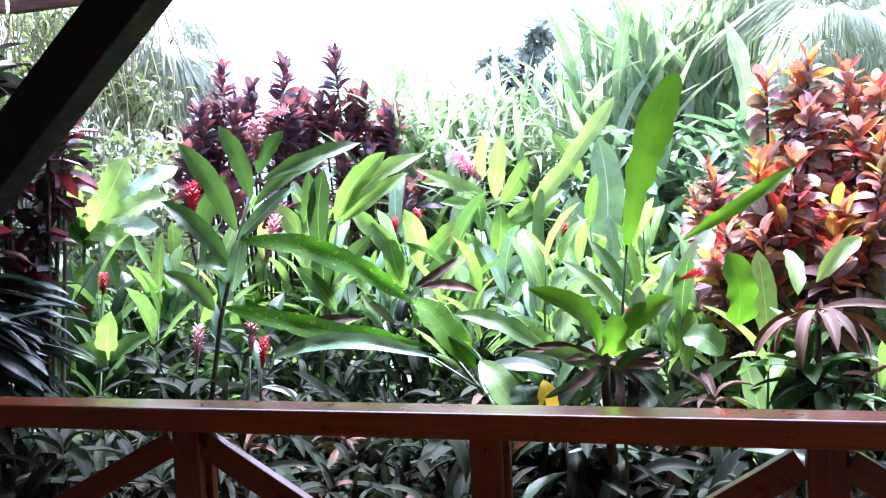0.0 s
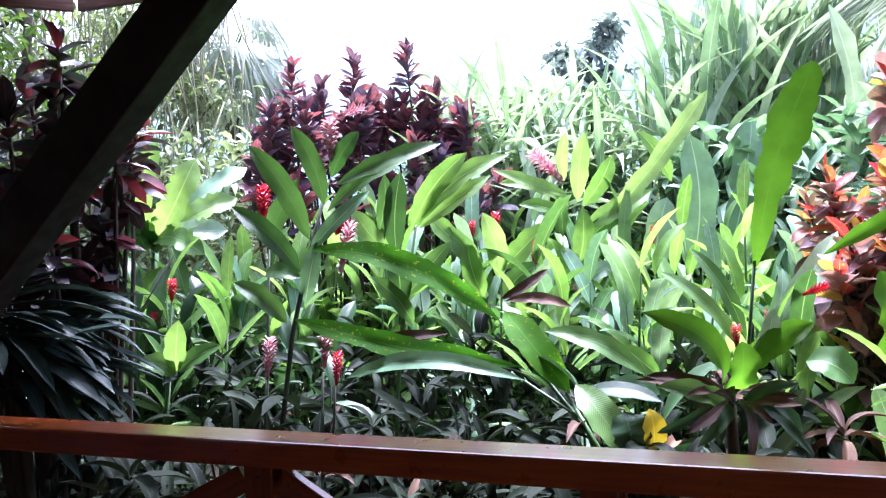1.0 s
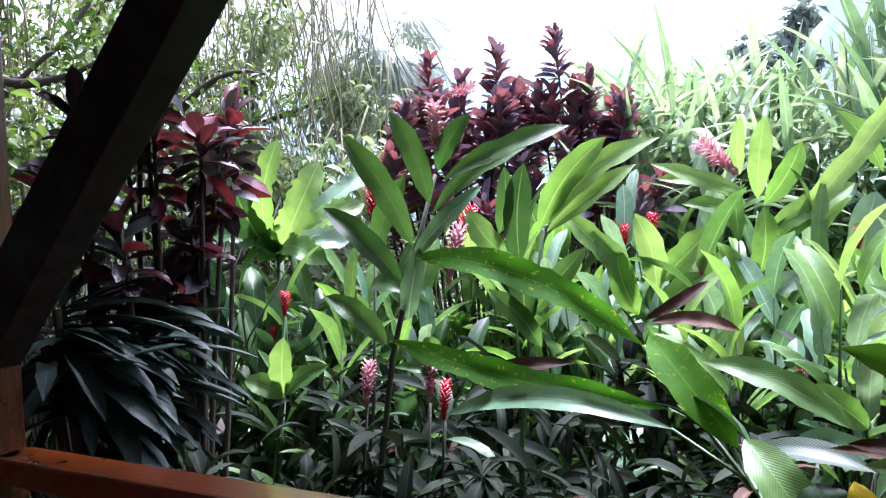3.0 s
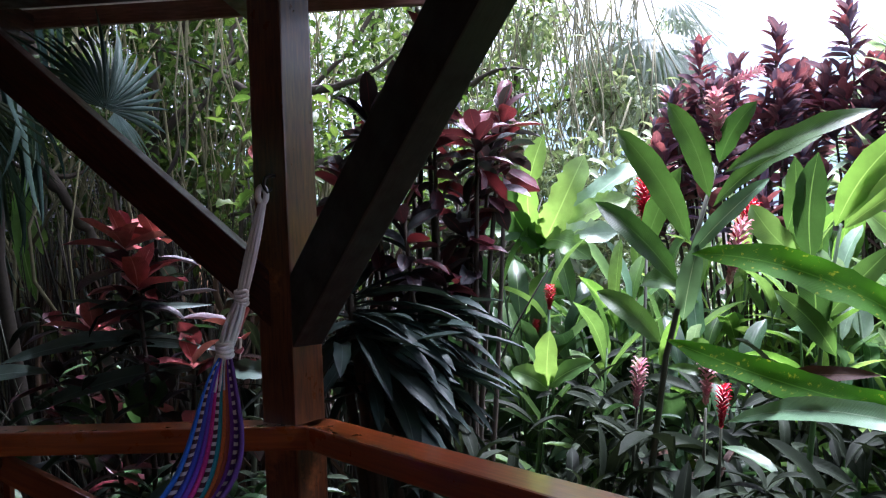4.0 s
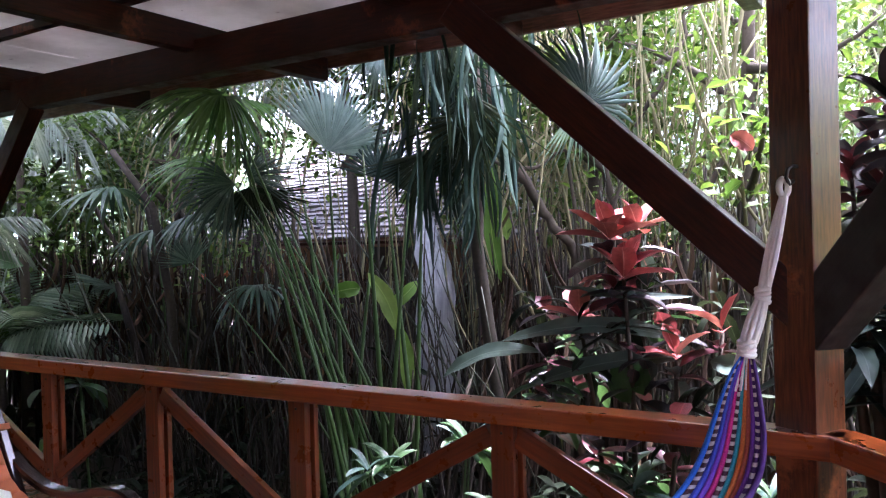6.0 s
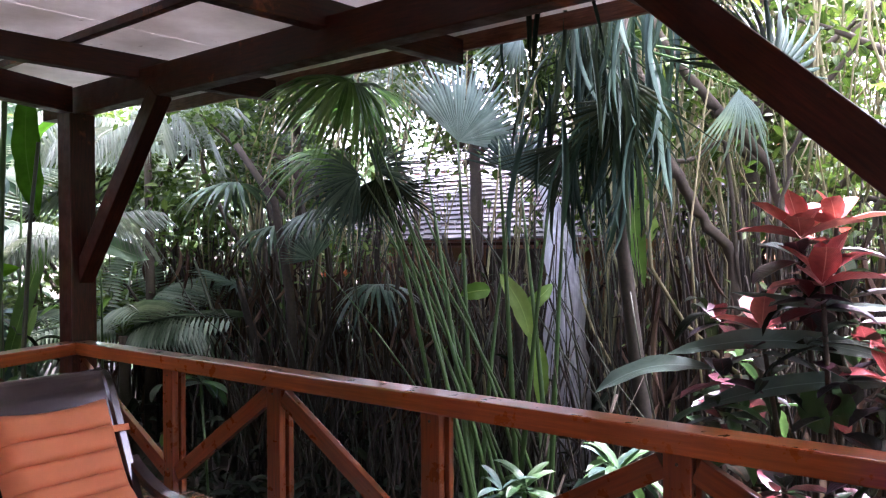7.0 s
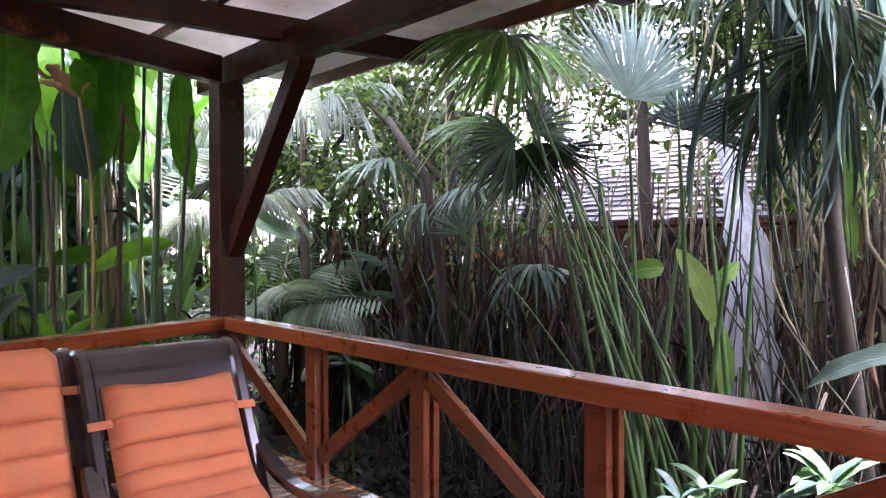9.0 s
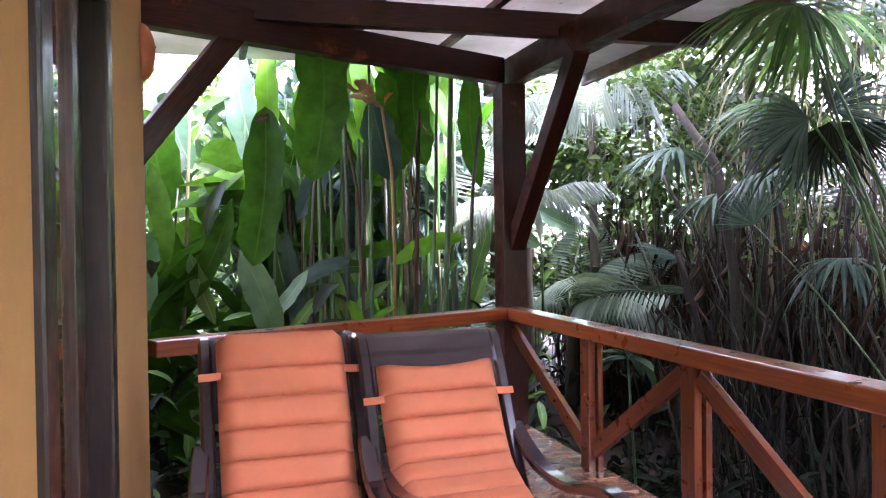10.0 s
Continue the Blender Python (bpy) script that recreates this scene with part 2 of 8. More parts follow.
def roofing_mat():
    """Milky roofing sheet that lets some daylight through, with grime."""
    m, n, l, b = shader("milky_roof_sheet", 0.5)
    grime = ramp(n, l, noise_node(n, l, 2.2, 5.0), [(0.3, (0.55, 0.53, 0.49)), (0.65, (0.84, 0.83, 0.80))])
    specks = ramp(n, l, noise_node(n, l, 9.0, 2.0), [(0.70, (1.0, 1.0, 1.0)), (0.76, (0.35, 0.33, 0.3))])
    color = mixed(n, l, 1.0, grime, specks, "MULTIPLY")
    l.new(color, b.inputs["Base Color"])
    tr = n.new("ShaderNodeBsdfTranslucent")
    l.new(color, tr.inputs["Color"])
    mix = n.new("ShaderNodeMixShader")
    mix.inputs[0].default_value = 0.085
    l.new(b.outputs[0], mix.inputs[1])
    l.new(tr.outputs[0], mix.inputs[2])
    l.new(mix.outputs[0], n["Material Output"].inputs["Surface"])
    return m


GLASS = glass_mat()
ROOFING = roofing_mat()

# ---- plan of the veranda: corner posts A and C, the house corner H, rails between them ----
RAIL_TOP, BEAM_LOW, BEAM_TOP = 0.87, 2.53, 2.73
A, C = Vector((0, -0.05, 0)), Vector((-6.0, -0.05, 0))
F_DIR = Vector((math.cos(radians(-45.6)), math.sin(radians(-45.6)), 0))   # along the front rail
T_DIR = Vector((math.cos(radians(-66.9)), math.sin(radians(-66.9)), 0))   # along the end rail
WALL_Y = -2.60
H = C + T_DIR * ((C.y - WALL_Y) / -T_DIR.y)
E_END = A + F_DIR * 5.95
UP = Vector((0, 0, 1))

# ground: one sheet, lower than the deck, rising far off into the hills
def ground_height(x, y):
    d = max(0.0, math.hypot(x, y) - 9.0)
    return -0.75 + 0.06 * noise.noise((x * 0.5, y * 0.5, 0)) + (0.0 if d < 1 else -0.02 * d if d < 40 else -0.8 + 0.02 * (d - 40))


def build_ground():
    rings = [0.0, 1.5, 3, 4.5, 6, 8, 10, 13, 17, 24, 40, 80, 160, 320, 700, 1600]
    vs, fs, n = [], [], 48
    for r in rings:
        for k in range(n):
            a = 2 * math.pi * k / n
            x, y = r * math.cos(a), r * math.sin(a)
            vs.append((x, y, ground_height(x, y)))
    for i in range(len(rings) - 1):
        for k in range(n):
            fs.append((i * n + k, (i + 1) * n + k, (i + 1) * n + (k + 1) % n, i * n + (k + 1) % n))
    ob = new("ground", mesh_of("ground", vs, fs, SOIL))
    tagged(ob, "dark damp soil covered with leaf litter", "ground", kind="structure")


build_ground()

# deck
deck = new("floor")
tagged(deck, "glossy reddish-brown varnished timber deck boards", "floor", kind="structure")
joist_bm = prism_bm([(-6.0, 0.0), (0.0, 0.0), (E_END.x + 0.07, E_END.y + 0.07), (E_END.x - 3.2, E_END.y - 3.2), (-1.5, -6.4), (-1.5, -2.7), (H.x, H.y)], -0.30, -0.03)
part("deck_base", joist_bm, POST_WOOD, deck)


def rail_run(name, a, b, stations, label, bays=0):
    """A rail of a squared handrail, square stiles with caps, and braces between them. stations: metres along, with 1 where the braces meet on top."""
    d = (b - a).normalized()
    side = Vector((d.y, -d.x, 0))
    if side.dot(Vector((-1.5, -3.0, 0)) - a) < 0:
        side = -side
    rail = empty(name, a)
    base = rail.matrix_world.inverted()

    def local(p):
        return base @ p

    mid = a + side * 0.055
    end = b + side * 0.055
    timber("handrail", local(mid + UP * 0.825), local(end + UP * 0.825), 0.14, 0.09, RAIL_WOOD, rail, 0.009)
    spots = [0.0] + [s for s, _ in stations] + [(b - a).length]
    for s, _ in stations:
        p = mid + d * s
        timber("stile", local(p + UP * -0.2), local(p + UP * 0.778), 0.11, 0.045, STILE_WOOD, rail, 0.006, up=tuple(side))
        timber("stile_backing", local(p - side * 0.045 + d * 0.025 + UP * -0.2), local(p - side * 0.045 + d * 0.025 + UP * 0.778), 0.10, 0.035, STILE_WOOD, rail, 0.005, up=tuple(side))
        for dz in (0.735, 0.14):
            q = p + side * 0.0235 + UP * dz
            bm = bmesh.new()
            bmesh.ops.create_cone(bm, cap_ends=True, segments=8, radius1=0.008, radius2=0.006, depth=0.006, matrix=Matrix.Translation(local(q)) @ side.to_track_quat("Z", "Y").to_matrix().to_4x4())
            part("screw_head", bm, STEEL, rail)
    high = dict(stations)
    for i in range(bays or len(spots) - 1):
        s0, s1 = spots[i] + 0.065, spots[i + 1] - 0.065
        top_first = high.get(spots[i], 1 - high.get(spots[i + 1], 0))
        z0, z1 = (0.72, 0.12) if top_first else (0.12, 0.72)
        p, q = mid - side * 0.012 + d * s0 + UP * z0, mid - side * 0.012 + d * s1 + UP * z1
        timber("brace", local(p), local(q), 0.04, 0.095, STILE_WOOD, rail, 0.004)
    tagged(rail, label, "railing")
    return rail


rail_run("side_railing", C, A, [(6 - 4.70, 0), (6 - 3.65, 1), (6 - 2.52, 0), (6 - 1.34, 1)],
         "varnished reddish-brown timber railing with diagonal braces")
rail_run("front_railing", A, E_END, [(1.28, 1), (2.41, 0), (3.46, 1), (4.55, 0)],
         "varnished reddish-brown timber railing with diagonal braces")
rail_run("end_railing", C, H, [(0.95, 1), (1.9, 0)],
         "varnished timber railing behind the lounge chairs", 2)


def post(name, at, turn, size, top, label, own_wood=None):
    ob = empty(name, (at.x, at.y, 0), turn)
    timber("shaft", (0, 0, -0.75), (0, 0, top), size, size, own_wood or POST_WOOD, ob, 0.008, up=(0, 1, 0))
    tagged(ob, label, "post")
    return ob


post_a = post("veranda_post", A + Vector((-0.128, 0.0, 0)), -28.0, 0.168, BEAM_LOW, "square timber corner post with daylight in its tone, holding a hammock", CORNER_WOOD)
post("veranda_post", C + Vector((0.03, -0.03, 0)), 0.0, 0.19, BEAM_LOW, "dark-stained square timber corner post")
# iron hook of the hammock
tube("hook", [(0.03, -0.085, 1.80), (0.03, -0.11, 1.80), (0.03, -0.135, 1.79), (0.03, -0.145, 1.76), (0.03, -0.13, 1.735), (0.03, -0.105, 1.75)],
     [0.007] * 6, STEEL, post_a, 8, "rusty iron hammock hook")


def brace(name, a, b, w, h, label, up=(0, 0, 1), own_wood=None):
    ob = empty(name, a)
    timber("timber", (0, 0, 0), Vector(b) - Vector(a), w, h, own_wood or POST_WOOD, ob, 0.008, up)
    return tagged(ob, label, "brace")


brace("knee_brace", (-0.10, -0.06, 1.26), (-1.56, -0.06, 2.62), 0.11, 0.16, "dark reddish timber knee brace under the roof beam")
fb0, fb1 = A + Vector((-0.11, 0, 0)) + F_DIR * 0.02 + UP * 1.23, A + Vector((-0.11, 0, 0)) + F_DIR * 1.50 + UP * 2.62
brace("knee_brace", fb0, fb1, 0.13, 0.20, "nearly black timber knee brace under the roof beam", own_wood=BLACK_WOOD)
brace("knee_brace", (-5.92, -0.06, 1.33), (-4.86, -0.06, 2.56), 0.11, 0.13, "dark timber knee brace under the roof beam")
tb0, tb1 = C + T_DIR * 2.85 + UP * 1.82, C + T_DIR * 2.20 + UP * 2.64
brace("knee_brace", tb0, tb1, 0.10, 0.13, "dark timber knee brace beside the house wall")

# ---- roof: beams, joists, purlins, milky sheets ----
def lone_timber(name, a, b, w, h, material, label, category="beam", bevel=0.008):
    ob = timber(name, Vector((0, 0, 0)), Vector(b) - Vector(a), w, h, material, None, bevel)
    ob.matrix_basis = Matrix.Translation(Vector(a)) @ ob.matrix_basis
    return tagged(ob, label, category, kind="structure")


bz = UP * (BEAM_LOW + BEAM_TOP) / 2
lone_timber("beam_side", C - Vector((0.45, 0, 0)) + bz, A + Vector((0.1, 0, 0)) + bz, 0.12, 0.20, POST_WOOD, "dark-stained timber roof beam with worn reddish patches")
lone_timber("beam_front", A + F_DIR * 0.14 + bz, E_END + bz, 0.12, 0.20, POST_WOOD, "dark-stained timber roof beam")
lone_timber("beam_end", C + T_DIR * 0.12 + bz, H + T_DIR * 1.0 + bz, 0.12, 0.19, POST_WOOD, "dark-stained timber roof beam over the end railing")
for x in (-5.02, -3.20, -1.75, -0.45):
    lone_timber("joist", (x - 0.02, 1.0, 2.745), (x - 0.16, -3.0 if x < -1.5 else -6.0, 2.745), 0.09, 0.155, POST_WOOD, "dark-stained timber roof joist", "joist")
for s in (0.9, 2.3, 3.7, 5.1):
    q = A + F_DIR * s
    n_out = Vector((-F_DIR.y, F_DIR.x, 0))
    lone_timber("joist", q + n_out * 0.75 + UP * 2.745, q - n_out * 3.0 + UP * 2.745, 0.09, 0.155, POST_WOOD, "dark-stained timber roof joist", "joist")
for y in (0.62, -0.52, -1.25, -1.98, -2.7):
    lone_timber("purlin", (-6.9, y, 2.85), (0.4 if y > 0 else -0.2, y, 2.85), 0.05, 0.05, POST_WOOD, "thin dark roof purlin", "purlin", 0.003)
for s in (0.38, -0.8, -1.6, -2.4, -3.2):
    n_out = Vector((-F_DIR.y, F_DIR.x, 0))
    lone_timber("purlin", A + n_out * s + F_DIR * (0.15 - min(0, s) * 0.2) + UP * 2.85, E_END + n_out * s + UP * 2.85, 0.05, 0.05, POST_WOOD, "thin dark roof purlin", "purlin", 0.003)
lone_timber("fascia", (-7.0, 1.07, 2.82), (0.46, 1.07, 2.82), 0.035, 0.10, FASCIA_WOOD, "weathered reddish fascia board at the eave", "fascia", 0.003)
n_out = Vector((-F_DIR.y, F_DIR.x, 0))
lone_timber("fascia", (0.49, 1.06, 2.82), E_END + n_out * 1.09 + UP * 2.82, 0.035, 0.10, FASCIA_WOOD, "weathered reddish fascia board at the eave", "fascia", 0.003)


def build_ceiling():
    """Milky sheets, laid edge to edge over the purlins."""
    bm = bmesh.new()

    def sheet(corners):
        lo = [bm.verts.new((x, y, 2.885)) for x, y in corners]
        hi = [bm.verts.new((x, y, 2.891)) for x, y in corners]
        bm.faces.new(lo[::-1])
        bm.faces.new(hi)
        for i in range(len(lo)):
            j = (i + 1) % len(lo)
            bm.faces.new((lo[i], lo[j], hi[j], hi[i]))

    xs = [-7.1, -5.9, -4.7, -3.5, -2.3, -1.1, 0.1]
    for x0, x1 in zip(xs, xs[1:]):
        for y0, y1 in ((1.1, -1.24), (-1.242, -3.4)):
            sheet([(x0 + 0.001, y1), (x1 - 0.001, y1), (x1 - 0.001, y0), (x0 + 0.001, y0)])
    a = A + n_out * 1.1
    steps = [-0.4, 0.8, 2.0, 3.2, 4.4, 5.6, 6.8]
    inner = 4.6
    for s0, s1 in zip(steps, steps[1:]):
        p, q = a + F_DIR * (s0 + 0.001), a + F_DIR * (s1 - 0.001)
        r, s = q - n_out * inner, p - n_out * inner
        if s0 < 0:
            sheet([(0.11, 1.1), (q.x, q.y), (r.x, r.y), (0.11, -4.6)])
        else:
            sheet([(v.x, v.y) for v in (p, q, r, s)][::-1])
    sheet([(-1.6, -3.41), (0.1, -3.41), (0.1, -6.6), (-1.6, -6.6)])
    bmesh.ops.recalc_face_normals(bm, faces=bm.faces)
    ob = part("ceiling", bm, ROOFING)
    tagged(ob, "milky greyish-white roofing sheets, stained and specked with dirt", "ceiling", kind="structure")


build_ceiling()

# ---- house walls ----
def wall(name, a, b, z0, z1, thick, material, label):
    a, b = Vector((*a, 0)), Vector((*b, 0))
    d = (b - a).normalized()
    n = Vector((d.y, -d.x, 0)) * thick
    bm = prism_bm([(p.x, p.y) for p in (a, b, b + n, a + n)], z0, z1)
    ob = part(name, bm, material)
    return tagged(ob, label, "wall", kind="structure")


DOOR_L, DOOR_R, DOOR_TOP = -1.98, -3.05, 2.12
wall("wall_door_end", (DOOR_R - 0.06, WALL_Y), (H.x, WALL_Y), -0.7, 2.86, -0.18, YELLOW, "ochre-yellow plastered house wall beside the door")
wall("wall_door_near", (-1.36, WALL_Y), (DOOR_L + 0.06, WALL_Y), -0.7, 2.86, -0.18, YELLOW, "ochre-yellow plastered house wall")
wall("wall_over_door", (DOOR_L + 0.06, WALL_Y), (DOOR_R - 0.06, WALL_Y), DOOR_TOP + 0.07, 2.86, -0.18, YELLOW, "ochre-yellow plaster over the door")
wall("wall_gable", (H.x, WALL_Y - 0.18), (H.x, -7.0), -0.7, 2.86, -0.18, YELLOW, "ochre-yellow plastered end wall of the house")
wall("wall_recess", (-1.36, -6.4), (-1.36, WALL_Y), -0.7, 2.86, -0.18, YELLOW, "ochre-yellow plastered house wall")
# two unseen walls, added and kept dark so little light bounces back
wall("wall_back", (E_END.x - 3.25, E_END.y - 3.25), (-1.36, -6.4), -0.7, 2.86, -0.18, FRAME_WOOD, "unseen dark wall added to cut light from behind")
wall("wall_far_end", (E_END.x + 0.1, E_END.y + 0.02), (E_END.x - 3.25, E_END.y - 3.25), -0.7, 2.86, -0.18, FRAME_WOOD, "unseen dark wall added to cut light from behind")
# the dimness of the room is put into this wall's dark colour
wall("wall_room", (H.x + 0.2, -5.2), (-1.54, -5.2), -0.7, 2.86, 0.18, FRAME_WOOD, "inner wall coloured dark for the dim room behind the door")
room_floor = part("floor_room", prism_bm([(H.x + 0.18, -5.2), (-1.54, -5.2), (-1.54, WALL_Y - 0.02), (H.x + 0.18, WALL_Y - 0.02)], -0.1, 0.0), DECK_WOOD)
tagged(room_floor, "brown timber floor inside the house", "floor", kind="structure")


def door():
    ob = empty("door_1", (DOOR_L, WALL_Y, 0))
    w = DOOR_L - DOOR_R
    y = -0.05
    timber("frame_side", (0, y, 0), (0, y, DOOR_TOP), 0.12, 0.14, FRAME_WOOD, ob, 0.008, up=(0, 1, 0))
    timber("frame_side", (-w, y, 0), (-w, y, DOOR_TOP), 0.12, 0.14, FRAME_WOOD, ob, 0.008, up=(0, 1, 0))
    timber("frame_head", (0.06, y, DOOR_TOP + 0.03), (-w - 0.06, y, DOOR_TOP + 0.03), 0.14, 0.07, FRAME_WOOD, ob, 0.008)
    for s, e, yy in ((-0.062, -0.60, -0.03), (-0.58, -w + 0.062, -0.075)):
        leaf = empty("door_leaf", (0, 0, 0))
        leaf.parent = ob
        for x in (s - 0.045, e + 0.045):
            timber("leaf_side", (x, yy, 0.02), (x, yy, DOOR_TOP - 0.01), 0.09, 0.04, FRAME_WOOD, leaf, 0.005, up=(0, 1, 0))
        for z in (0.08, DOOR_TOP - 0.06):
            timber("leaf_rail", (s - 0.09, yy, z), (e + 0.09, yy, z), 0.038, 0.10, FRAME_WOOD, leaf, 0.005)
        pane = timber("pane", (s - 0.085, yy, DOOR_TOP / 2), (e + 0.085, yy, DOOR_TOP / 2), 0.006, DOOR_TOP - 0.2, GLASS, leaf, 0.0)
        pane.visible_shadow = False
    tagged(ob, "dark timber glazed sliding door, closed", "door", kind="structure")


door()


def wall_lamp():
    ob = empty("wall_lamp", (H.x + 0.13, WALL_Y + 0.002, 2.37))
    bm = bmesh.new()
    bmesh.ops.create_uvsphere(bm, u_segments=20, v_segments=12, radius=0.13)
    bmesh.ops.scale(bm, verts=bm.verts, vec=(0.85, 0.55, 1.15))
    bmesh.ops.bisect_plane(bm, geom=bm.verts[:] + bm.edges[:] + bm.faces[:], plane_co=(0, 0, 0), plane_no=(0, -1, 0), clear_outer=True)
    bmesh.ops.holes_fill(bm, edges=[e for e in bm.edges if e.is_boundary])
    smooth(part("shade", bm, TERRA, ob))
    for x, z in ((0.0, 0.03), (0.03, -0.04), (-0.04, -0.02)):
        bm = bmesh.new()
        bmesh.ops.create_cone(bm, cap_ends=True, segments=8, radius1=0.008, radius2=0.008, depth=0.004, matrix=Matrix.Translation((x, 0.071 - abs(x) * 0.3, z)) @ pose(0, 0, 0, 90))
        part("hole", bm, STEEL, ob)
    tagged(ob, "terracotta half-shell wall lamp with small holes", "lamp")


wall_lamp()

# ---- plants: leaf shapes and the kinds of plant ----
GINGER = leafy("ginger_leaf", (0.058, 0.14, 0.036), (0.11, 0.235, 0.057), (0.195, 0.35, 0.095), 0.42, 0.42)
# darker copy of GINGER, with shade put into its colour
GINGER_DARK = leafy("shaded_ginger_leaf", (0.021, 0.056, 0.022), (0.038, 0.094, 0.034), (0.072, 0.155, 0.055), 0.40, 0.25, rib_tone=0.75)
HEROLEAF = leafy("tall_ginger_leaf", (0.040, 0.105, 0.024), (0.058, 0.135, 0.030), (0.09, 0.19, 0.045), 0.4, 0.42, rib_tone=0.75)
# base colour raised to include the glow of light from behind
BIGLEAF = leafy("broad_backlit_leaf", (0.13, 0.34, 0.016), (0.15, 0.38, 0.02), (0.17, 0.42, 0.025), 0.45, 0.65, 44.0, rib_tone=0.8)
# near-black green: the shade beneath the plants is put into this colour
UNDER = leafy("low_shaded_leaf", (0.009, 0.014, 0.008), (0.017, 0.025, 0.014), (0.034, 0.050, 0.028), 0.6, 0.18, spec=0.08)
# darker copy of DRY, taking in the shade inside the thicket
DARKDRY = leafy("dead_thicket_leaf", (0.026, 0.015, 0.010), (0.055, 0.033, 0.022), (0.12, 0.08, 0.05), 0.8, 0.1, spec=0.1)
LIME = leafy("lime_leaf", (0.13, 0.29, 0.05), (0.21, 0.40, 0.08), (0.35, 0.53, 0.16), 0.45, 0.5, 34.0)
SPOTTED = leafy("yellow_flecked_leaf", (0.05, 0.19, 0.010), (0.07, 0.24, 0.014), (0.10, 0.29, 0.018), 0.6, 0.65, 40.0, spots=(0.34, 0.42, 0.03), spec=0.12)
PALE = leafy("pale_grey_green_leaf", (0.12, 0.25, 0.13), (0.20, 0.36, 0.20), (0.34, 0.48, 0.32), 0.36, 0.3, 40.0)
YELLOWED = leafy("yellowed_leaf", (0.62, 0.42, 0.01), (0.70, 0.50, 0.015), (0.75, 0.56, 0.03), 0.5, 0.3)
DRY = leafy("dry_brown_leaf", (0.05, 0.021, 0.011), (0.095, 0.042, 0.022), (0.18, 0.095, 0.05), 0.7, 0.1)
PURPLE = leafy("purple_cordyline_leaf", (0.12, 0.10, 0.18), (0.16, 0.075, 0.11), (0.31, 0.09, 0.12), 0.4, 0.42, 18.0, spec=0.35)
DARKRED = leafy("dark_red_cordyline_leaf", (0.020, 0.032, 0.028), (0.032, 0.020, 0.030), (0.145, 0.020, 0.029), 0.34, 0.3, 18.0)
REDPINK = leafy("coral_red_leaf", (0.34, 0.06, 0.07), (0.50, 0.13, 0.12), (0.62, 0.28, 0.26), 0.45, 0.12, 18.0, spec=0.2)
CROTON = leafy("croton_leaf", (0.55, 0.03, 0.05), (0.64, 0.10, 0.07), (0.68, 0.50, 0.09), 0.42, 0.4, 16.0, rib_tone=1.1, spots=(0.62, 0.40, 0.10))
CROTON_GREEN = leafy("old_croton_leaf", (0.14, 0.11, 0.05), (0.40, 0.24, 0.30), (0.44, 0.16, 0.09), 0.42, 0.3, 16.0, spots=(0.46, 0.36, 0.08))
HELICONIA = leafy("heliconia_leaf", (0.030, 0.098, 0.009), (0.046, 0.140, 0.012), (0.078, 0.20, 0.018), 0.5, 0.58, 44.0, rib_tone=0.55, spread=0.5, spec=0.10)
# blue-green darkened in colour for the shade behind the canes
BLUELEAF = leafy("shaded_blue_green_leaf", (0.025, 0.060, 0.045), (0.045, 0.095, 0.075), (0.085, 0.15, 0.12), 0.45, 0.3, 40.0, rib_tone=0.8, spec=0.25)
WITHERED = leafy("withered_bract", (0.30, 0.11, 0.06), (0.45, 0.20, 0.13), (0.56, 0.33, 0.24), 0.7, 0.25, 20.0, rib_tone=0.8, spread=0.6, spec=0.1)
PALM = leafy("palm_leaf", (0.09, 0.15, 0.10), (0.15, 0.22, 0.15), (0.28, 0.35, 0.26), 0.36, 0.25, 4.0)
FAN = leafy("fan_palm_leaf", (0.035, 0.075, 0.055), (0.07, 0.13, 0.09), (0.14, 0.21, 0.155), 0.34, 0.35, 4.0)
# lighter copy of FAN; the sky's sheen is put into its tone
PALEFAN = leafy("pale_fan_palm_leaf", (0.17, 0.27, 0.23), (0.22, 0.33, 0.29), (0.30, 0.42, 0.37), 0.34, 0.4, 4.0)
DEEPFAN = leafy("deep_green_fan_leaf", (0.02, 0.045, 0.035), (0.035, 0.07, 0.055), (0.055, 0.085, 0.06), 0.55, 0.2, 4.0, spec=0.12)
# grey-green paled so that the colour itself carries the haze
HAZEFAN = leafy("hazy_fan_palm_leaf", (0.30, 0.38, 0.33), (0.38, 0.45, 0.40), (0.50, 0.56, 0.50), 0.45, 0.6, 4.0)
FERN = leafy("pale_weeping_leaf", (0.20, 0.27, 0.22), (0.29, 0.35, 0.31), (0.40, 0.46, 0.42), 0.35, 0.45, 3.0)
GREENFAN = leafy("green_fan_palm_leaf", (0.06, 0.16, 0.03), (0.10, 0.24, 0.05), (0.22, 0.38, 0.12), 0.36, 0.4, 4.0)
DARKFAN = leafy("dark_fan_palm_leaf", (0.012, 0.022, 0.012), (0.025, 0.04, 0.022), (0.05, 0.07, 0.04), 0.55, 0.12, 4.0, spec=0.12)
# blue-green kept very dark: the roof's shade is in this tone
STRAP = leafy("blue_green_strap_leaf", (0.018, 0.036, 0.030), (0.03, 0.055, 0.045), (0.065, 0.095, 0.08), 0.5, 0.1, 3.0, spec=0.14)
LONGLEAF = leafy("grey_green_long_leaf", (0.09, 0.145, 0.11), (0.12, 0.18, 0.14), (0.15, 0.22, 0.18), 0.4, 0.1, 30.0, spec=0.25)
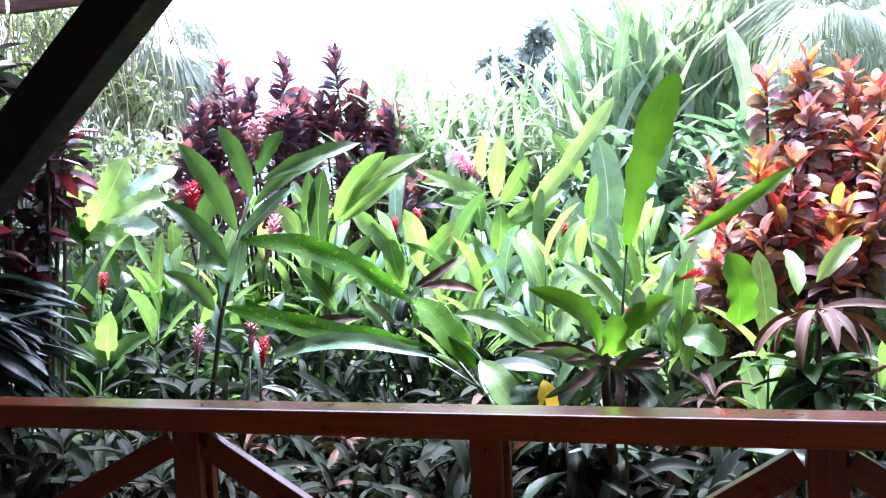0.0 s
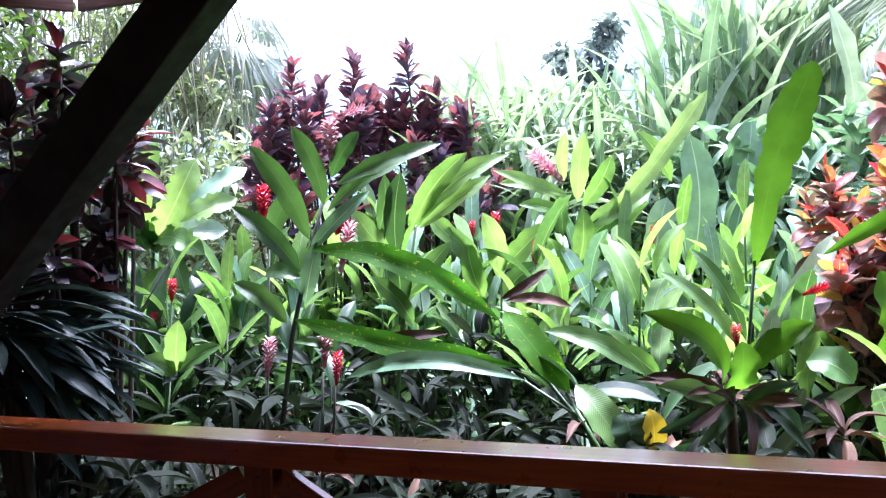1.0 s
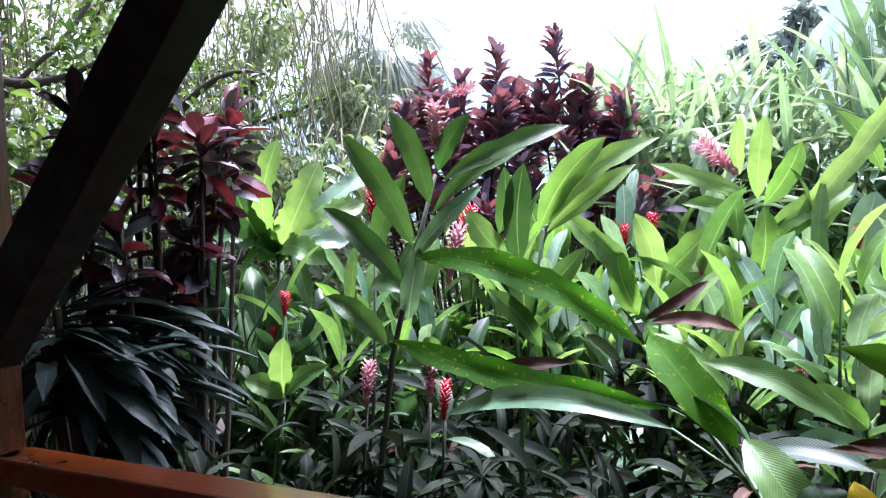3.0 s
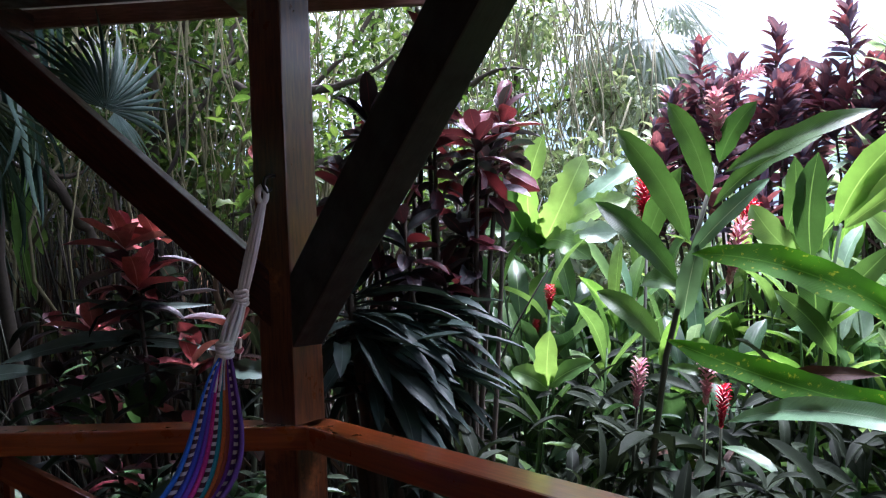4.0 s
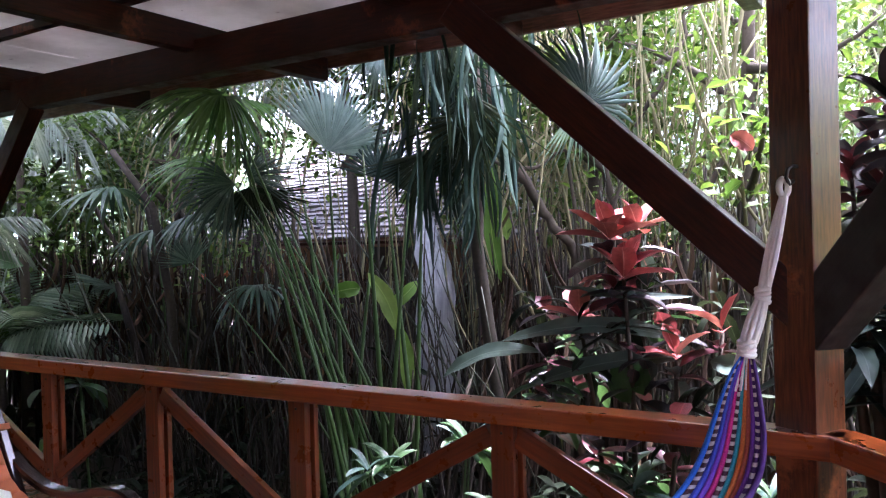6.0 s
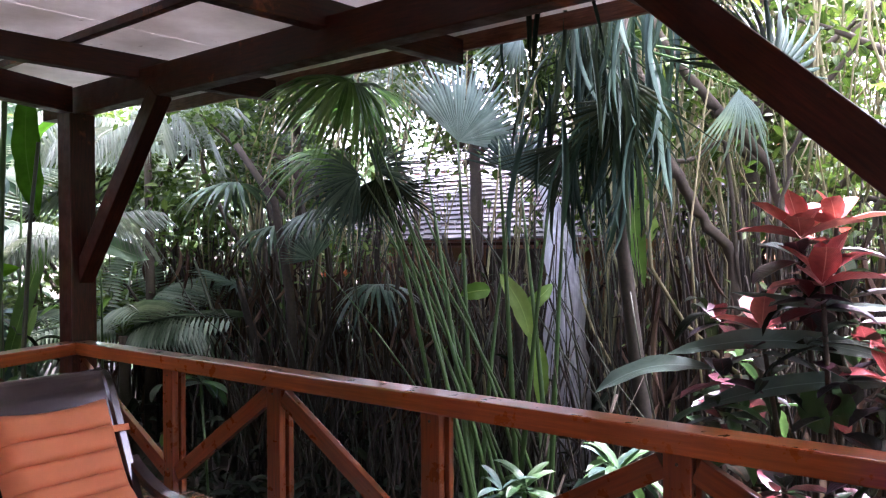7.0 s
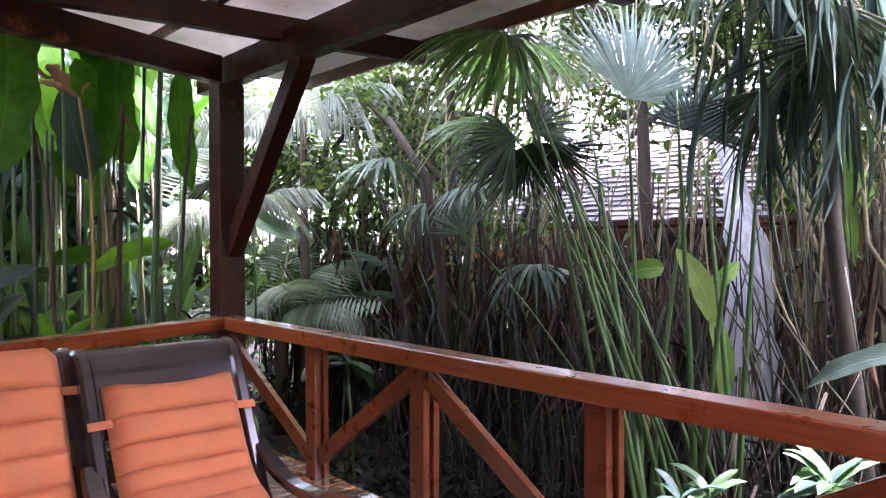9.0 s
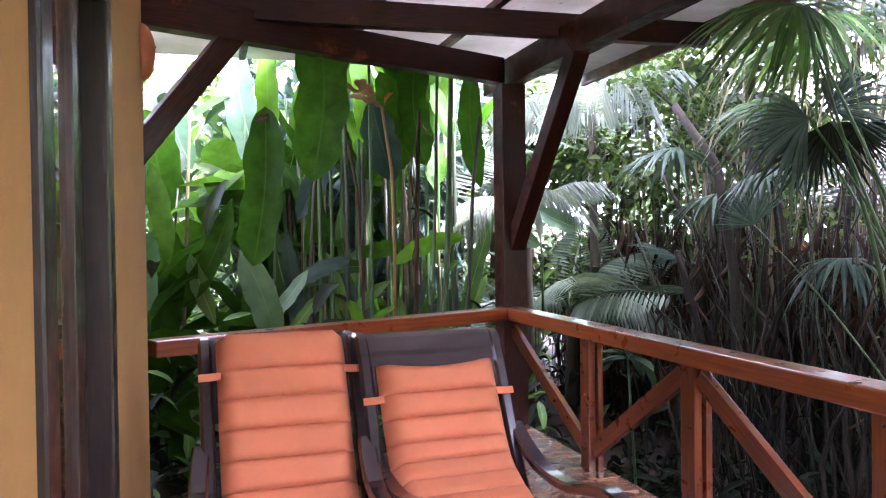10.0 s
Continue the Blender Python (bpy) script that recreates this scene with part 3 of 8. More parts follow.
# reed green lightened to hold some haze of distance
REED = leafy("reed_leaf", (0.18, 0.31, 0.16), (0.30, 0.44, 0.26), (0.50, 0.60, 0.44), 0.45, 0.4, 3.0)
BUSH = leafy("bush_leaf", (0.035, 0.075, 0.016), (0.07, 0.14, 0.026), (0.15, 0.23, 0.05), 0.42, 0.5, 10.0)
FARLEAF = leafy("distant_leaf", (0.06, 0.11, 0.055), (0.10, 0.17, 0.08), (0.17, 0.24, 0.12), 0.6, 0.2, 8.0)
RED_BRACT = leafy("red_bract", (0.62, 0.010, 0.035), (0.74, 0.02, 0.06), (0.80, 0.06, 0.10), 0.4, 0.2, 6.0)
PINK_BRACT = leafy("pink_bract", (0.66, 0.20, 0.33), (0.75, 0.38, 0.47), (0.84, 0.64, 0.67), 0.45, 0.25, 6.0)


def width_at(v, shape):
    """Half-width along a leaf, 0 at the base to 1 at the tip, for its kind of outline."""
    if shape == "lance":
        return max(0.02, (1 - (1 - min(1.0, v / 0.42)) ** 2.2) * (1 - (1 - min(1.0, (1 - v) / 0.46)) ** 2.9))
    if shape == "paddle":
        return max(0.03, min(1.0, (v / 0.16) ** 0.6, ((1 - v) / 0.22) ** 0.55 if v < 1 else 0.03))
    if shape == "spoon":
        return max(0.03, min(1.0, 0.12 + 0.88 * (v / 0.55) ** 0.8, ((1 - v) / 0.22) ** 0.55 if v < 1 else 0.03))
    if shape == "strap":
        return max(0.03, min(1.0, 0.35 + v * 3.2, (1 - v) * 2.2 + 0.02))
    return max(0.02, math.sin(math.pi * v ** 0.9))


def blade_data(mid, width, across, fold=0.18, shape="lance", cols=4, wave=0.0, seed=0, curl=0.0, torn=0.0):
    """Vertices, faces and leaf coordinates of a blade along the midrib points mid."""
    vs, fs, uv = [], [], []
    n = len(mid)
    rng = random.Random(seed + 3)
    for i, p in enumerate(mid):
        v = i / (n - 1)
        bite = [1 - torn * rng.random() ** 2 * 1.6 for _ in range(2)]
        t = (mid[min(i + 1, n - 1)] - mid[max(i - 1, 0)]).normalized()
        x = (across - t * across.dot(t)).normalized()
        nrm = x.cross(t)
        w = width * 0.5 * width_at(v, shape)
        for k in range(cols + 1):
            u = k / cols * 2 - 1
            lift = abs(u) * fold * w * 2 - curl * u * u * w
            ripple = wave * w * math.sin(v * 17 + seed * 3.1 + (1.7 if u > 0 else 0)) * abs(u) ** 2
            edge = 1 + (0.06 * math.sin(v * 23 + seed * 5.3) * abs(u) if wave else 0)
            edge *= bite[u > 0] if abs(u) > 0.9 else 1.0
            vs.append(p + x * (u * w * edge) + nrm * (lift + ripple))
            uv.append(((u + 1) / 2, v))
    m = cols + 1
    for i in range(n - 1):
        for k in range(cols):
            fs.append((i * m + k, i * m + k + 1, (i + 1) * m + k + 1, (i + 1) * m + k))
    return vs, fs, uv


def leaf_mesh(name, pieces, material):
    """One mesh of blades, each given as vertices, faces and leaf coordinates."""
    vs, fs, uvs = [], [], []
    for v, f, u in pieces:
        n = len(vs)
        vs += v
        fs += [tuple(i + n for i in face) for face in f]
        uvs += u
    me = mesh_of(name, vs, fs, material)
    layer = me.uv_layers.new(name="UVMap")
    order = np.empty(len(me.loops), dtype=np.int32)
    me.loops.foreach_get("vertex_index", order)
    layer.data.foreach_set("uv", np.array(uvs, dtype=np.float32)[order].ravel())
    return me


def leaf_kind(name, material, aspect, shape="lance", count=4, droop=0.25, fold=0.2, n=8, cols=4, wave=0.05):
    """Some leaves of unit length along +y that arch down, for repeated use."""
    made = []
    for k in range(count):
        bend = droop * (0.5 + k / max(1, count - 1))
        side = 0.05 * (k - 1)
        mid = [Vector((side * v * v, v * (1 - 0.25 * bend * v), bend * (0.35 * v - 0.95 * v * v))) for v in [i / (n - 1) for i in range(n)]]
        made.append(leaf_mesh(name, [blade_data(mid, aspect, Vector((1, 0, 0)), fold, shape, cols, wave, k)], material))
    return made


def put_leaf(meshes, plant, at, yaw, pitch, length, roll=0.0, name="leaf", wide=1.0):
    """A leaf from meshes on a plant: at, in the plant's own space; yaw 0 points to +y; pitch up in degrees."""
    ob = new(name, random.choice(meshes))
    ob.parent = plant
    ob.matrix_basis = pose(*at, pitch, 0, yaw) @ pose(0, 0, 0, 0, roll, 0) @ Matrix.Diagonal((length * wide, length, length, 1))
    return ob


def blade(plant, base, tip, width, material, sag=0.0, name="leaf", shape="lance", fold=0.15, face=None, wave=0.14, n=11, label="", torn=0.0):
    """A leaf of its own between two places of the garden. sag: how far its middle rises above the straight line."""
    o = plant.matrix_basis.translation
    a, b = Vector(base) - o, Vector(tip) - o
    t = b - a
    up = Vector((0, 0, 1)) if abs(t.normalized().z) < 0.75 else Vector((-0.2, -0.6, 0.25))
    face = Vector(face) if face else up * 0.8 + Vector((-0.55, -1.15, 0.0))
    across = t.cross(face).normalized()
    rise = across.cross(t).normalized()
    mid = bow(a, b, rise * sag, n)
    swing = across * (t.length * 0.07 * math.sin(a.x * 37 + b.z * 23 + a.z * 11))
    mid = [p + swing * math.sin(math.pi * i / (n - 1)) for i, p in enumerate(mid)]
    ob = new(name, leaf_mesh(name, [blade_data(mid, width, across, fold, shape, 4, wave, int(abs(a.x) * 97), 0.0, torn)], material))
    ob.parent = plant
    if label:
        ob["label"] = label
    return ob


GINGER_LEAVES = leaf_kind("leaf", GINGER, 0.24, "lance", 5, 0.34)
ORANGE = leafy("orange_leaf", (0.62, 0.12, 0.03), (0.70, 0.17, 0.05), (0.76, 0.25, 0.08), 0.45, 0.2, 10.0)
ORANGE_LEAVES = leaf_kind("leaf", ORANGE, 0.36, "lance", 3, 0.2, n=6, cols=2)
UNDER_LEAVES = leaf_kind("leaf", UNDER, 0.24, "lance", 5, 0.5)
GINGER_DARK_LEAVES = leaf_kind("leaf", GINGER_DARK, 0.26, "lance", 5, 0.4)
LIME_LEAVES = leaf_kind("leaf", LIME, 0.22, "lance", 4, 0.3)
PALE_LEAVES = leaf_kind("leaf", PALE, 0.22, "paddle", 4, 0.35)
DRY_LEAVES = leaf_kind("leaf", DRY, 0.16, "lance", 4, 0.6, 0.35)
PURPLE_LEAVES = leaf_kind("leaf", PURPLE, 0.38, "lance", 4, 0.12, n=6, cols=2)
DARKRED_LEAVES = leaf_kind("leaf", DARKRED, 0.40, "lance", 4, 0.22, n=6, cols=2)
REDPINK_LEAVES = leaf_kind("leaf", REDPINK, 0.42, "lance", 4, 0.2, n=6, cols=2)
CROTON_LEAVES = leaf_kind("leaf", CROTON, 0.38, "lance", 4, 0.1, n=6, cols=2)
CROTON_OLD = leaf_kind("leaf", CROTON_GREEN, 0.42, "lance", 4, 0.4, n=6, cols=2)
HELI_LEAVES = leaf_kind("leaf", HELICONIA, 0.30, "paddle", 5, 0.3, 0.14, 11, 4, 0.10)
BLUE_LEAVES = leaf_kind("leaf", BLUELEAF, 0.22, "lance", 5, 0.4)
CLUMP_LEAVES = leaf_kind("leaf", BLUELEAF, 0.24, "lance", 4, 0.4)
SWORD_LEAVES = leaf_kind("leaf", STRAP, 0.12, "lance", 4, 0.3, 0.25, 8, 2)
REED_LEAVES = leaf_kind("leaf", REED, 0.06, "strap", 5, 0.5, 0.3, 8, 2)


def spike_mesh(material):
    """A flower spike of unit height: overlapping bracts round an upright axis."""
    pieces = []
    for i in range(60):
        z = 0.05 + 0.9 * i / 60
        a = i * 2.4
        out = Vector((math.cos(a), math.sin(a), 0))
        r = 0.12 * math.sin(math.pi * min(1, 0.25 + 0.75 * (1 - z))) + 0.02
        base = Vector((0, 0, z - 0.06))
        mid = [base, base + out * r * 0.7 + Vector((0, 0, 0.05)), base + out * r * 1.15 + Vector((0, 0, 0.10)), base + out * r * 1.5 + Vector((0, 0, 0.10))]
        pieces.append(blade_data(mid, 0.13 - 0.06 * z, out.cross(Vector((0, 0, 1))), 0.3, "lance", 2))
    return leaf_mesh("flower", pieces, material)


RED_SPIKE, PINK_SPIKE = spike_mesh(RED_BRACT), spike_mesh(PINK_BRACT)


def put_spike(plant, base, tip, mesh, fat=1.0):
    o = plant.matrix_basis.translation
    a, b = Vector(base) - o, Vector(tip) - o
    ob = new("flower", mesh)
    ob.parent = plant
    q = (b - a).to_track_quat("Z", "Y").to_matrix().to_4x4()
    n = (b - a).length
    ob.matrix_basis = Matrix.Translation(a) @ q @ Matrix.Diagonal((n * fat, n * fat, n, 1))
    return ob


def ground_z(x, y):
    return ground_height(x, y) - 0.02


def plant_at(name, x, y, label, category="plant", group=""):
    ob = empty(name, (x, y, ground_z(x, y)))
    return tagged(ob, label, category, group)


def ginger_stem(plant, foot, top, leaves, length, meshes, first=0.3, turn=None):
    """A cane with leaves in two ranks; foot and top in the plant's own space."""
    foot, top = Vector(foot), Vector(top)
    line = bow(foot, top, (random.uniform(-0.05, 0.05), random.uniform(-0.05, 0.05), 0), 6)
    tube("stem", line, [0.013, 0.012, 0.011, 0.010, 0.008, 0.005], CANE, plant, 6)
    turn = random.uniform(0, 360) if turn is None else turn
    for i in range(leaves):
        v = first + (1 - first) * i / max(1, leaves - 1)
        p = foot.lerp(top, v)
        yaw = turn + (180 if i % 2 else 0) + random.uniform(-28, 28)
        pitch = 22 + 48 * v ** 2 + random.uniform(-12, 14)
        put_leaf(meshes, plant, p, yaw, pitch, length * random.uniform(0.75, 1.15), random.uniform(-25, 25))


def ginger(x, y, height, stems=3, leaves=8, length=0.5, meshes=None, label="", flower=None):
    meshes = meshes or GINGER_LEAVES
    plant = plant_at("ginger_plant", x, y, label or "bright green ginger clump with long pointed leaves", "plant", "ginger clumps")
    for k in range(stems):
        fx, fy = random.uniform(-0.22, 0.22), random.uniform(-0.22, 0.22)
        h = height * random.uniform(0.8, 1.08)
        top = (fx * 2.0 + random.uniform(-0.15, 0.15), fy * 2.0 + random.uniform(-0.15, 0.15), h)
        ginger_stem(plant, (fx, fy, 0), top, leaves, length, meshes)
        if flower and k == 0:
            put_spike(plant, Vector(top) + plant.matrix_basis.translation, Vector(top) + plant.matrix_basis.translation + Vector((0.02, 0, 0.17)), flower)
    return plant


def rosette(plant, at, count, length, meshes, lean=(0, 0), up=(15, 80)):
    """A head of leaves in a spiral, steep in the middle and flat outside."""
    for i in range(count):
        v = i / max(1, count - 1)
        pitch = up[0] + (up[1] - up[0]) * v + random.uniform(-9, 9)
        put_leaf(meshes, plant, Vector(at) + Vector((0, 0, 0.10 * length * v)), i * 137.5 + random.uniform(-15, 15), pitch, length * random.uniform(0.8, 1.1) * (1.0 - 0.25 * v), random.uniform(-15, 15))


def cordyline(name, x, y, heads, meshes, length, count, label, category="shrub", stem_mat=None, skirt=None, leafy_from=0.55, low=-15, old=0.9, span=0.6, steep=72):
    """A shrub of canes leafy over their upper part, each ending in an upright head. heads: places of the tips."""
    plant = plant_at(name, x, y, label, category)
    o = plant.matrix_basis.translation
    made, more = 0, {}
    for h in heads:
        h = Vector(h) - o
        foot = Vector((h.x * 0.3, h.y * 0.3, 0))
        line = bow(foot, h, (random.uniform(-0.06, 0.06), random.uniform(-0.06, 0.06), 0), 5)
        tube("stem", line, [0.018, 0.016, 0.014, 0.012, 0.009], stem_mat or BARK, plant, 6)
        start = max(leafy_from, 1 - span * random.uniform(0.8, 1.25) / h.length)
        for i in range(count):
            v = i / (count - 1)
            p = foot.lerp(h, start + (1 - start) * v)
            pitch = low + (steep - low) * v ** 1.1 + random.gauss(0, 17)
            kind = skirt if skirt and random.random() < old - 0.85 * v else meshes
            size = length * random.uniform(0.7, 1.2) * (1.0 - 0.15 * v)
            made += 1
            if made <= 230:
                put_leaf(kind, plant, p, i * 137.5 + random.uniform(-35, 35), pitch, size, random.uniform(-45, 45))
            else:
                more.setdefault(id(kind), (kind, []))[1].append((random.randrange(len(kind)), leaf_matrix(p, i * 137.5 + random.uniform(-35, 35), pitch, size, random.uniform(-45, 45))))
    for kind, mats in more.values():
        scatter("leaves", kind, mats, "", "").parent = plant
    return plant


def scatter(name, templates, mats, label, category, material=None):
    """One mesh of very many leaves: templates are meshes, mats a list of (template number, matrix)."""
    vs, fs, uvs, base = [], [], [], 0
    for k, tpl in enumerate(templates):
        ms = np.array([m for i, m in mats if i == k], dtype=np.float64).reshape(-1, 4, 4)
        if not len(ms):
            continue
        n = len(tpl.vertices)
        co = np.empty(n * 3)
        tpl.vertices.foreach_get("co", co)
        co = np.c_[co.reshape(-1, 3), np.ones(n)]
        moved = np.einsum("kij,nj->kni", ms, co)[:, :, :3].reshape(-1, 3)
        quad = np.array([p.vertices[:] for p in tpl.polygons])
        faces = (quad[None] + (np.arange(len(ms)) * n)[:, None, None] + base).reshape(-1, 4)
        uv = np.empty(len(tpl.loops) * 2, dtype=np.float32)
        tpl.uv_layers[0].data.foreach_get("uv", uv)
        vs.append(moved), fs.append(faces), uvs.append(np.tile(uv, len(ms)))
        base += n * len(ms)
    v, f = np.concatenate(vs), np.concatenate(fs)
    me = bpy.data.meshes.new(name)
    me.vertices.add(len(v))
    me.vertices.foreach_set("co", v.ravel())
    me.loops.add(f.size)
    me.loops.foreach_set("vertex_index", f.ravel().astype(np.int32))
    me.polygons.add(len(f))
    me.polygons.foreach_set("loop_start", (np.arange(len(f)) * 4).astype(np.int32))
    me.update(calc_edges=True)
    me.validate()
    me.uv_layers.new(name="UVMap").data.foreach_set("uv", np.concatenate(uvs))
    me.materials.append(material or templates[0].materials[0])
    me.polygons.foreach_set("use_smooth", [True] * len(me.polygons))
    ob = new(name, me)
    if label:
        tagged(ob, label, category, kind="stuff")
    return ob


def leaf_matrix(at, yaw, pitch, length, roll=0.0, wide=1.0):
    return pose(*at, pitch, 0, yaw) @ pose(0, 0, 0, 0, roll, 0) @ Matrix.Diagonal((length * wide, length, length, 1))


def fan_mesh(seed, blades=26, spread=290, droop=0.35, ragged=0.0, radius=1.0, split=0.55, material=None):
    """A fan palm's leaf of unit radius: pleated near the hub, split into hanging fingers outside."""
    rng = random.Random(seed)
    pieces = []
    for k in range(blades):
        a = radians(-spread / 2 + spread * (k + 0.5) / blades)
        out = Vector((math.sin(a), math.cos(a), 0))
        side = Vector((math.cos(a), -math.sin(a), 0))
        r = radius * (0.82 + 0.18 * math.cos(a * 0.6)) * rng.uniform(1 - 0.08 - ragged, 1.0)
        d = droop * rng.uniform(0.6, 1.4)
        vs, fs, uv = [], [], []
        steps = [0.0, 0.25, split, 0.75, 0.9, 1.0]
        gap = radians(spread / blades) * 0.5
        for i, s in enumerate(steps):
            w = r * s * math.tan(gap) if s <= split else r * split * math.tan(gap) * max(0.05, (1 - (s - split) / (1 - split)) ** 0.8)
            c = out * (r * s) + Vector((0, 0, -d * r * max(0.0, s - 0.2) ** 2))
            pleat = 0.25 * w
            vs += [c - side * w + Vector((0, 0, -pleat)), c + Vector((0, 0, pleat)), c + side * w + Vector((0, 0, -pleat))]
            uv += [(0.0, s), (0.5, s), (1.0, s)]
        for i in range(len(steps) - 1):
            for q in range(2):
                fs.append((i * 3 + q, i * 3 + q + 1, i * 3 + 3 + q + 1, i * 3 + 3 + q))
        pieces.append((vs, fs, uv))
    return leaf_mesh("fan", pieces, material or FAN)


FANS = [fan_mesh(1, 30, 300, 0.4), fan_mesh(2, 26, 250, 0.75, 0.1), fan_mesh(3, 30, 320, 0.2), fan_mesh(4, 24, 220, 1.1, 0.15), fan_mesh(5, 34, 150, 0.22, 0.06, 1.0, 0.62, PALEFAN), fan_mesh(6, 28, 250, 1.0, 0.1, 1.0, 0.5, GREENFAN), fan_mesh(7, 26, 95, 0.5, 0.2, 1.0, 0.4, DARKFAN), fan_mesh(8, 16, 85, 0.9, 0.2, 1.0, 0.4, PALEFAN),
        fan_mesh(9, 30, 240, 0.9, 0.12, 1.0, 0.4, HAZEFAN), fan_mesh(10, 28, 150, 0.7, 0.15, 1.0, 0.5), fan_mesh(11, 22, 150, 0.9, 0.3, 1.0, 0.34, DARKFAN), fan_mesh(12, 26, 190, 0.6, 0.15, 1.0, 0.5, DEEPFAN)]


def put_fan(plant, foot, hub, yaw, pitch, radius, mesh, roll=0.0, sag=0.12):
    """A stalk from foot to hub with a fan on it, as one leaf with its blade."""
    o = plant.matrix_basis.translation
    a, b = Vector(foot) - o, Vector(hub) - o
    side = Vector((b.x - a.x, b.y - a.y, 0)) * -sag
    lean = math.hypot(b.x - a.x, b.y - a.y) / max(0.2, abs(b.z - a.z))
    f = max(0.5, 1.15 - 0.9 * lean)
    stalk = tube("stalk", bow(a, b, side + Vector((0, 0, 0.05)), 9), [r * f for r in (0.023, 0.021, 0.019, 0.017, 0.015, 0.013, 0.011, 0.009, 0.007)], CANE, plant, 7)
    ob = new("fan", mesh)
    ob.parent = stalk
    ob.matrix_basis = pose(*b, pitch, 0, yaw) @ pose(0, 0, 0, 0, roll, 0) @ Matrix.Diagonal((radius, radius, radius, 1))
    return ob


def aim_fan(plant, foot, hub, axis, normal, radius, mesh):
    """A stalk and a fan whose middle finger points along axis and whose face looks along normal."""
    y = Vector(axis).normalized()
    z = Vector(normal)
    z = (z - y * z.dot(y)).normalized()
    ob = put_fan(plant, foot, hub, 0, 0, radius, mesh)
    m = Matrix((y.cross(z), y, z)).transposed().to_4x4()
    m.translation = Vector(hub) - plant.matrix_basis.translation
    ob.matrix_basis = m @ Matrix.Diagonal((radius, radius, radius, 1))
    return ob


def frond_mesh(material, pairs=26, droop=0.5, leaflet=0.32, hang=0.5, name="frond"):
    """A feather palm's frond of unit length along +y."""
    pieces = []
    n = 12
    mid = [Vector((0, v * (1 - 0.2 * droop * v), droop * (0.4 * v - 0.9 * v * v))) for v in [i / (n - 1) for i in range(n)]]
    pieces.append(blade_data(mid, 0.018, Vector((1, 0, 0)), 0.5, "strap", 2))
    for i in range(pairs):
        v = 0.12 + 0.88 * i / pairs
        p = Vector((0, v * (1 - 0.2 * droop * v), droop * (0.4 * v - 0.9 * v * v)))
        ln = leaflet * math.sin(math.pi * (0.18 + 0.75 * v)) + 0.04
        for s in (-1, 1):
            d = Vector((s * 0.85, 0.5, -0.1)).normalized()
            m = [p + d * (ln * u) + Vector((0, 0, -hang * ln * u * u)) for u in (0, 0.33, 0.66, 1.0)]
            pieces.append(blade_data(m, 0.026, Vector((-d.y, d.x, 0)) * s, 0.3, "lance", 2))
    return leaf_mesh(name, pieces, material)


def weeping_frond(material, pairs=34, droop=0.9, leaflet=0.42, name="frond"):
    """A frond of unit length along +y whose long leaflets hang down like a curtain."""
    pieces = []
    line = [Vector((0, v * (1 - 0.25 * droop * v), droop * (0.55 * v - 0.85 * v * v))) for v in [i / 11 for i in range(12)]]
    pieces.append(blade_data(line, 0.022, Vector((1, 0, 0)), 0.5, "strap", 2))
    for i in range(pairs):
        v = 0.10 + 0.90 * i / pairs
        p = Vector((0, v * (1 - 0.25 * droop * v), droop * (0.55 * v - 0.85 * v * v)))
        ln = leaflet * (0.45 + 0.55 * math.sin(math.pi * (0.15 + 0.7 * v)))
        for s in (-1, 1):
            tip = Vector((s * 0.42, 0.28 + 0.1 * math.sin(i * 2.3), -0.85)) * ln
            m = [p, p + Vector((s * 0.26, 0.12, 0.04)) * ln, p + tip * 0.6 + Vector((s * 0.10, 0.03, 0.06)) * ln, p + tip]
            pieces.append(blade_data(m, 0.019, Vector((0.25 * s, 1, 0)), 0.3, "lance", 2))
    return leaf_mesh(name, pieces, material)


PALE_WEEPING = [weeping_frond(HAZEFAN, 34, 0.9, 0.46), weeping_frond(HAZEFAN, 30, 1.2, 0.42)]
WEEPING = [weeping_frond(FERN), weeping_frond(FERN, 30, 0.6, 0.36), weeping_frond(FERN, 32, 1.2, 0.38)]
FRONDS = [frond_mesh(PALM, 26, 0.5), frond_mesh(PALM, 26, 0.9, 0.34, 0.9), frond_mesh(PALM, 24, 0.3, 0.3, 0.3)]

# ---- the garden in front ----
N_OUT = Vector((-F_DIR.y, F_DIR.x, 0))


def front(s, d):
    """A place s metres along the front rail and d metres out from it."""
    p = A + F_DIR * s + N_OUT * d
    return p.x, p.y


# tall ginger with dark leaves and pink flowers

hero = plant_at("ginger_plant", 1.27, 0.35, "tall ginger with long dark green leaves and pink flowers", "plant")
tube("stem", [Vector((1.20, 0.36, -0.12)) - hero.location, Vector((1.29, 0.34, 0.56)) - hero.location, Vector((1.36, 0.32, 1.01)) - hero.location, Vector((1.48, 0.34, 1.43)) - hero.location, Vector((1.60, 0.34, 1.80)) - hero.location], [0.016, 0.014, 0.013, 0.011, 0.009], DARKCANE, hero)
blade(hero, (1.48, 0.34, 1.49), (1.21, 0.43, 1.99), 0.115, HEROLEAF, 0.05)
blade(hero, (1.56, 0.31, 1.67), (1.41, 0.34, 2.08), 0.101, HEROLEAF, 0.04)
blade(hero, (1.60, 0.29, 1.81), (1.73, 0.20, 2.04), 0.087, HEROLEAF, 0.03)
blade(hero, (1.62, 0.28, 1.77), (2.11, 0.02, 1.96), 0.101, HEROLEAF, 0.07)
blade(hero, (1.57, 0.30, 1.63), (1.94, 0.10, 1.88), 0.087, GINGER, 0.05)
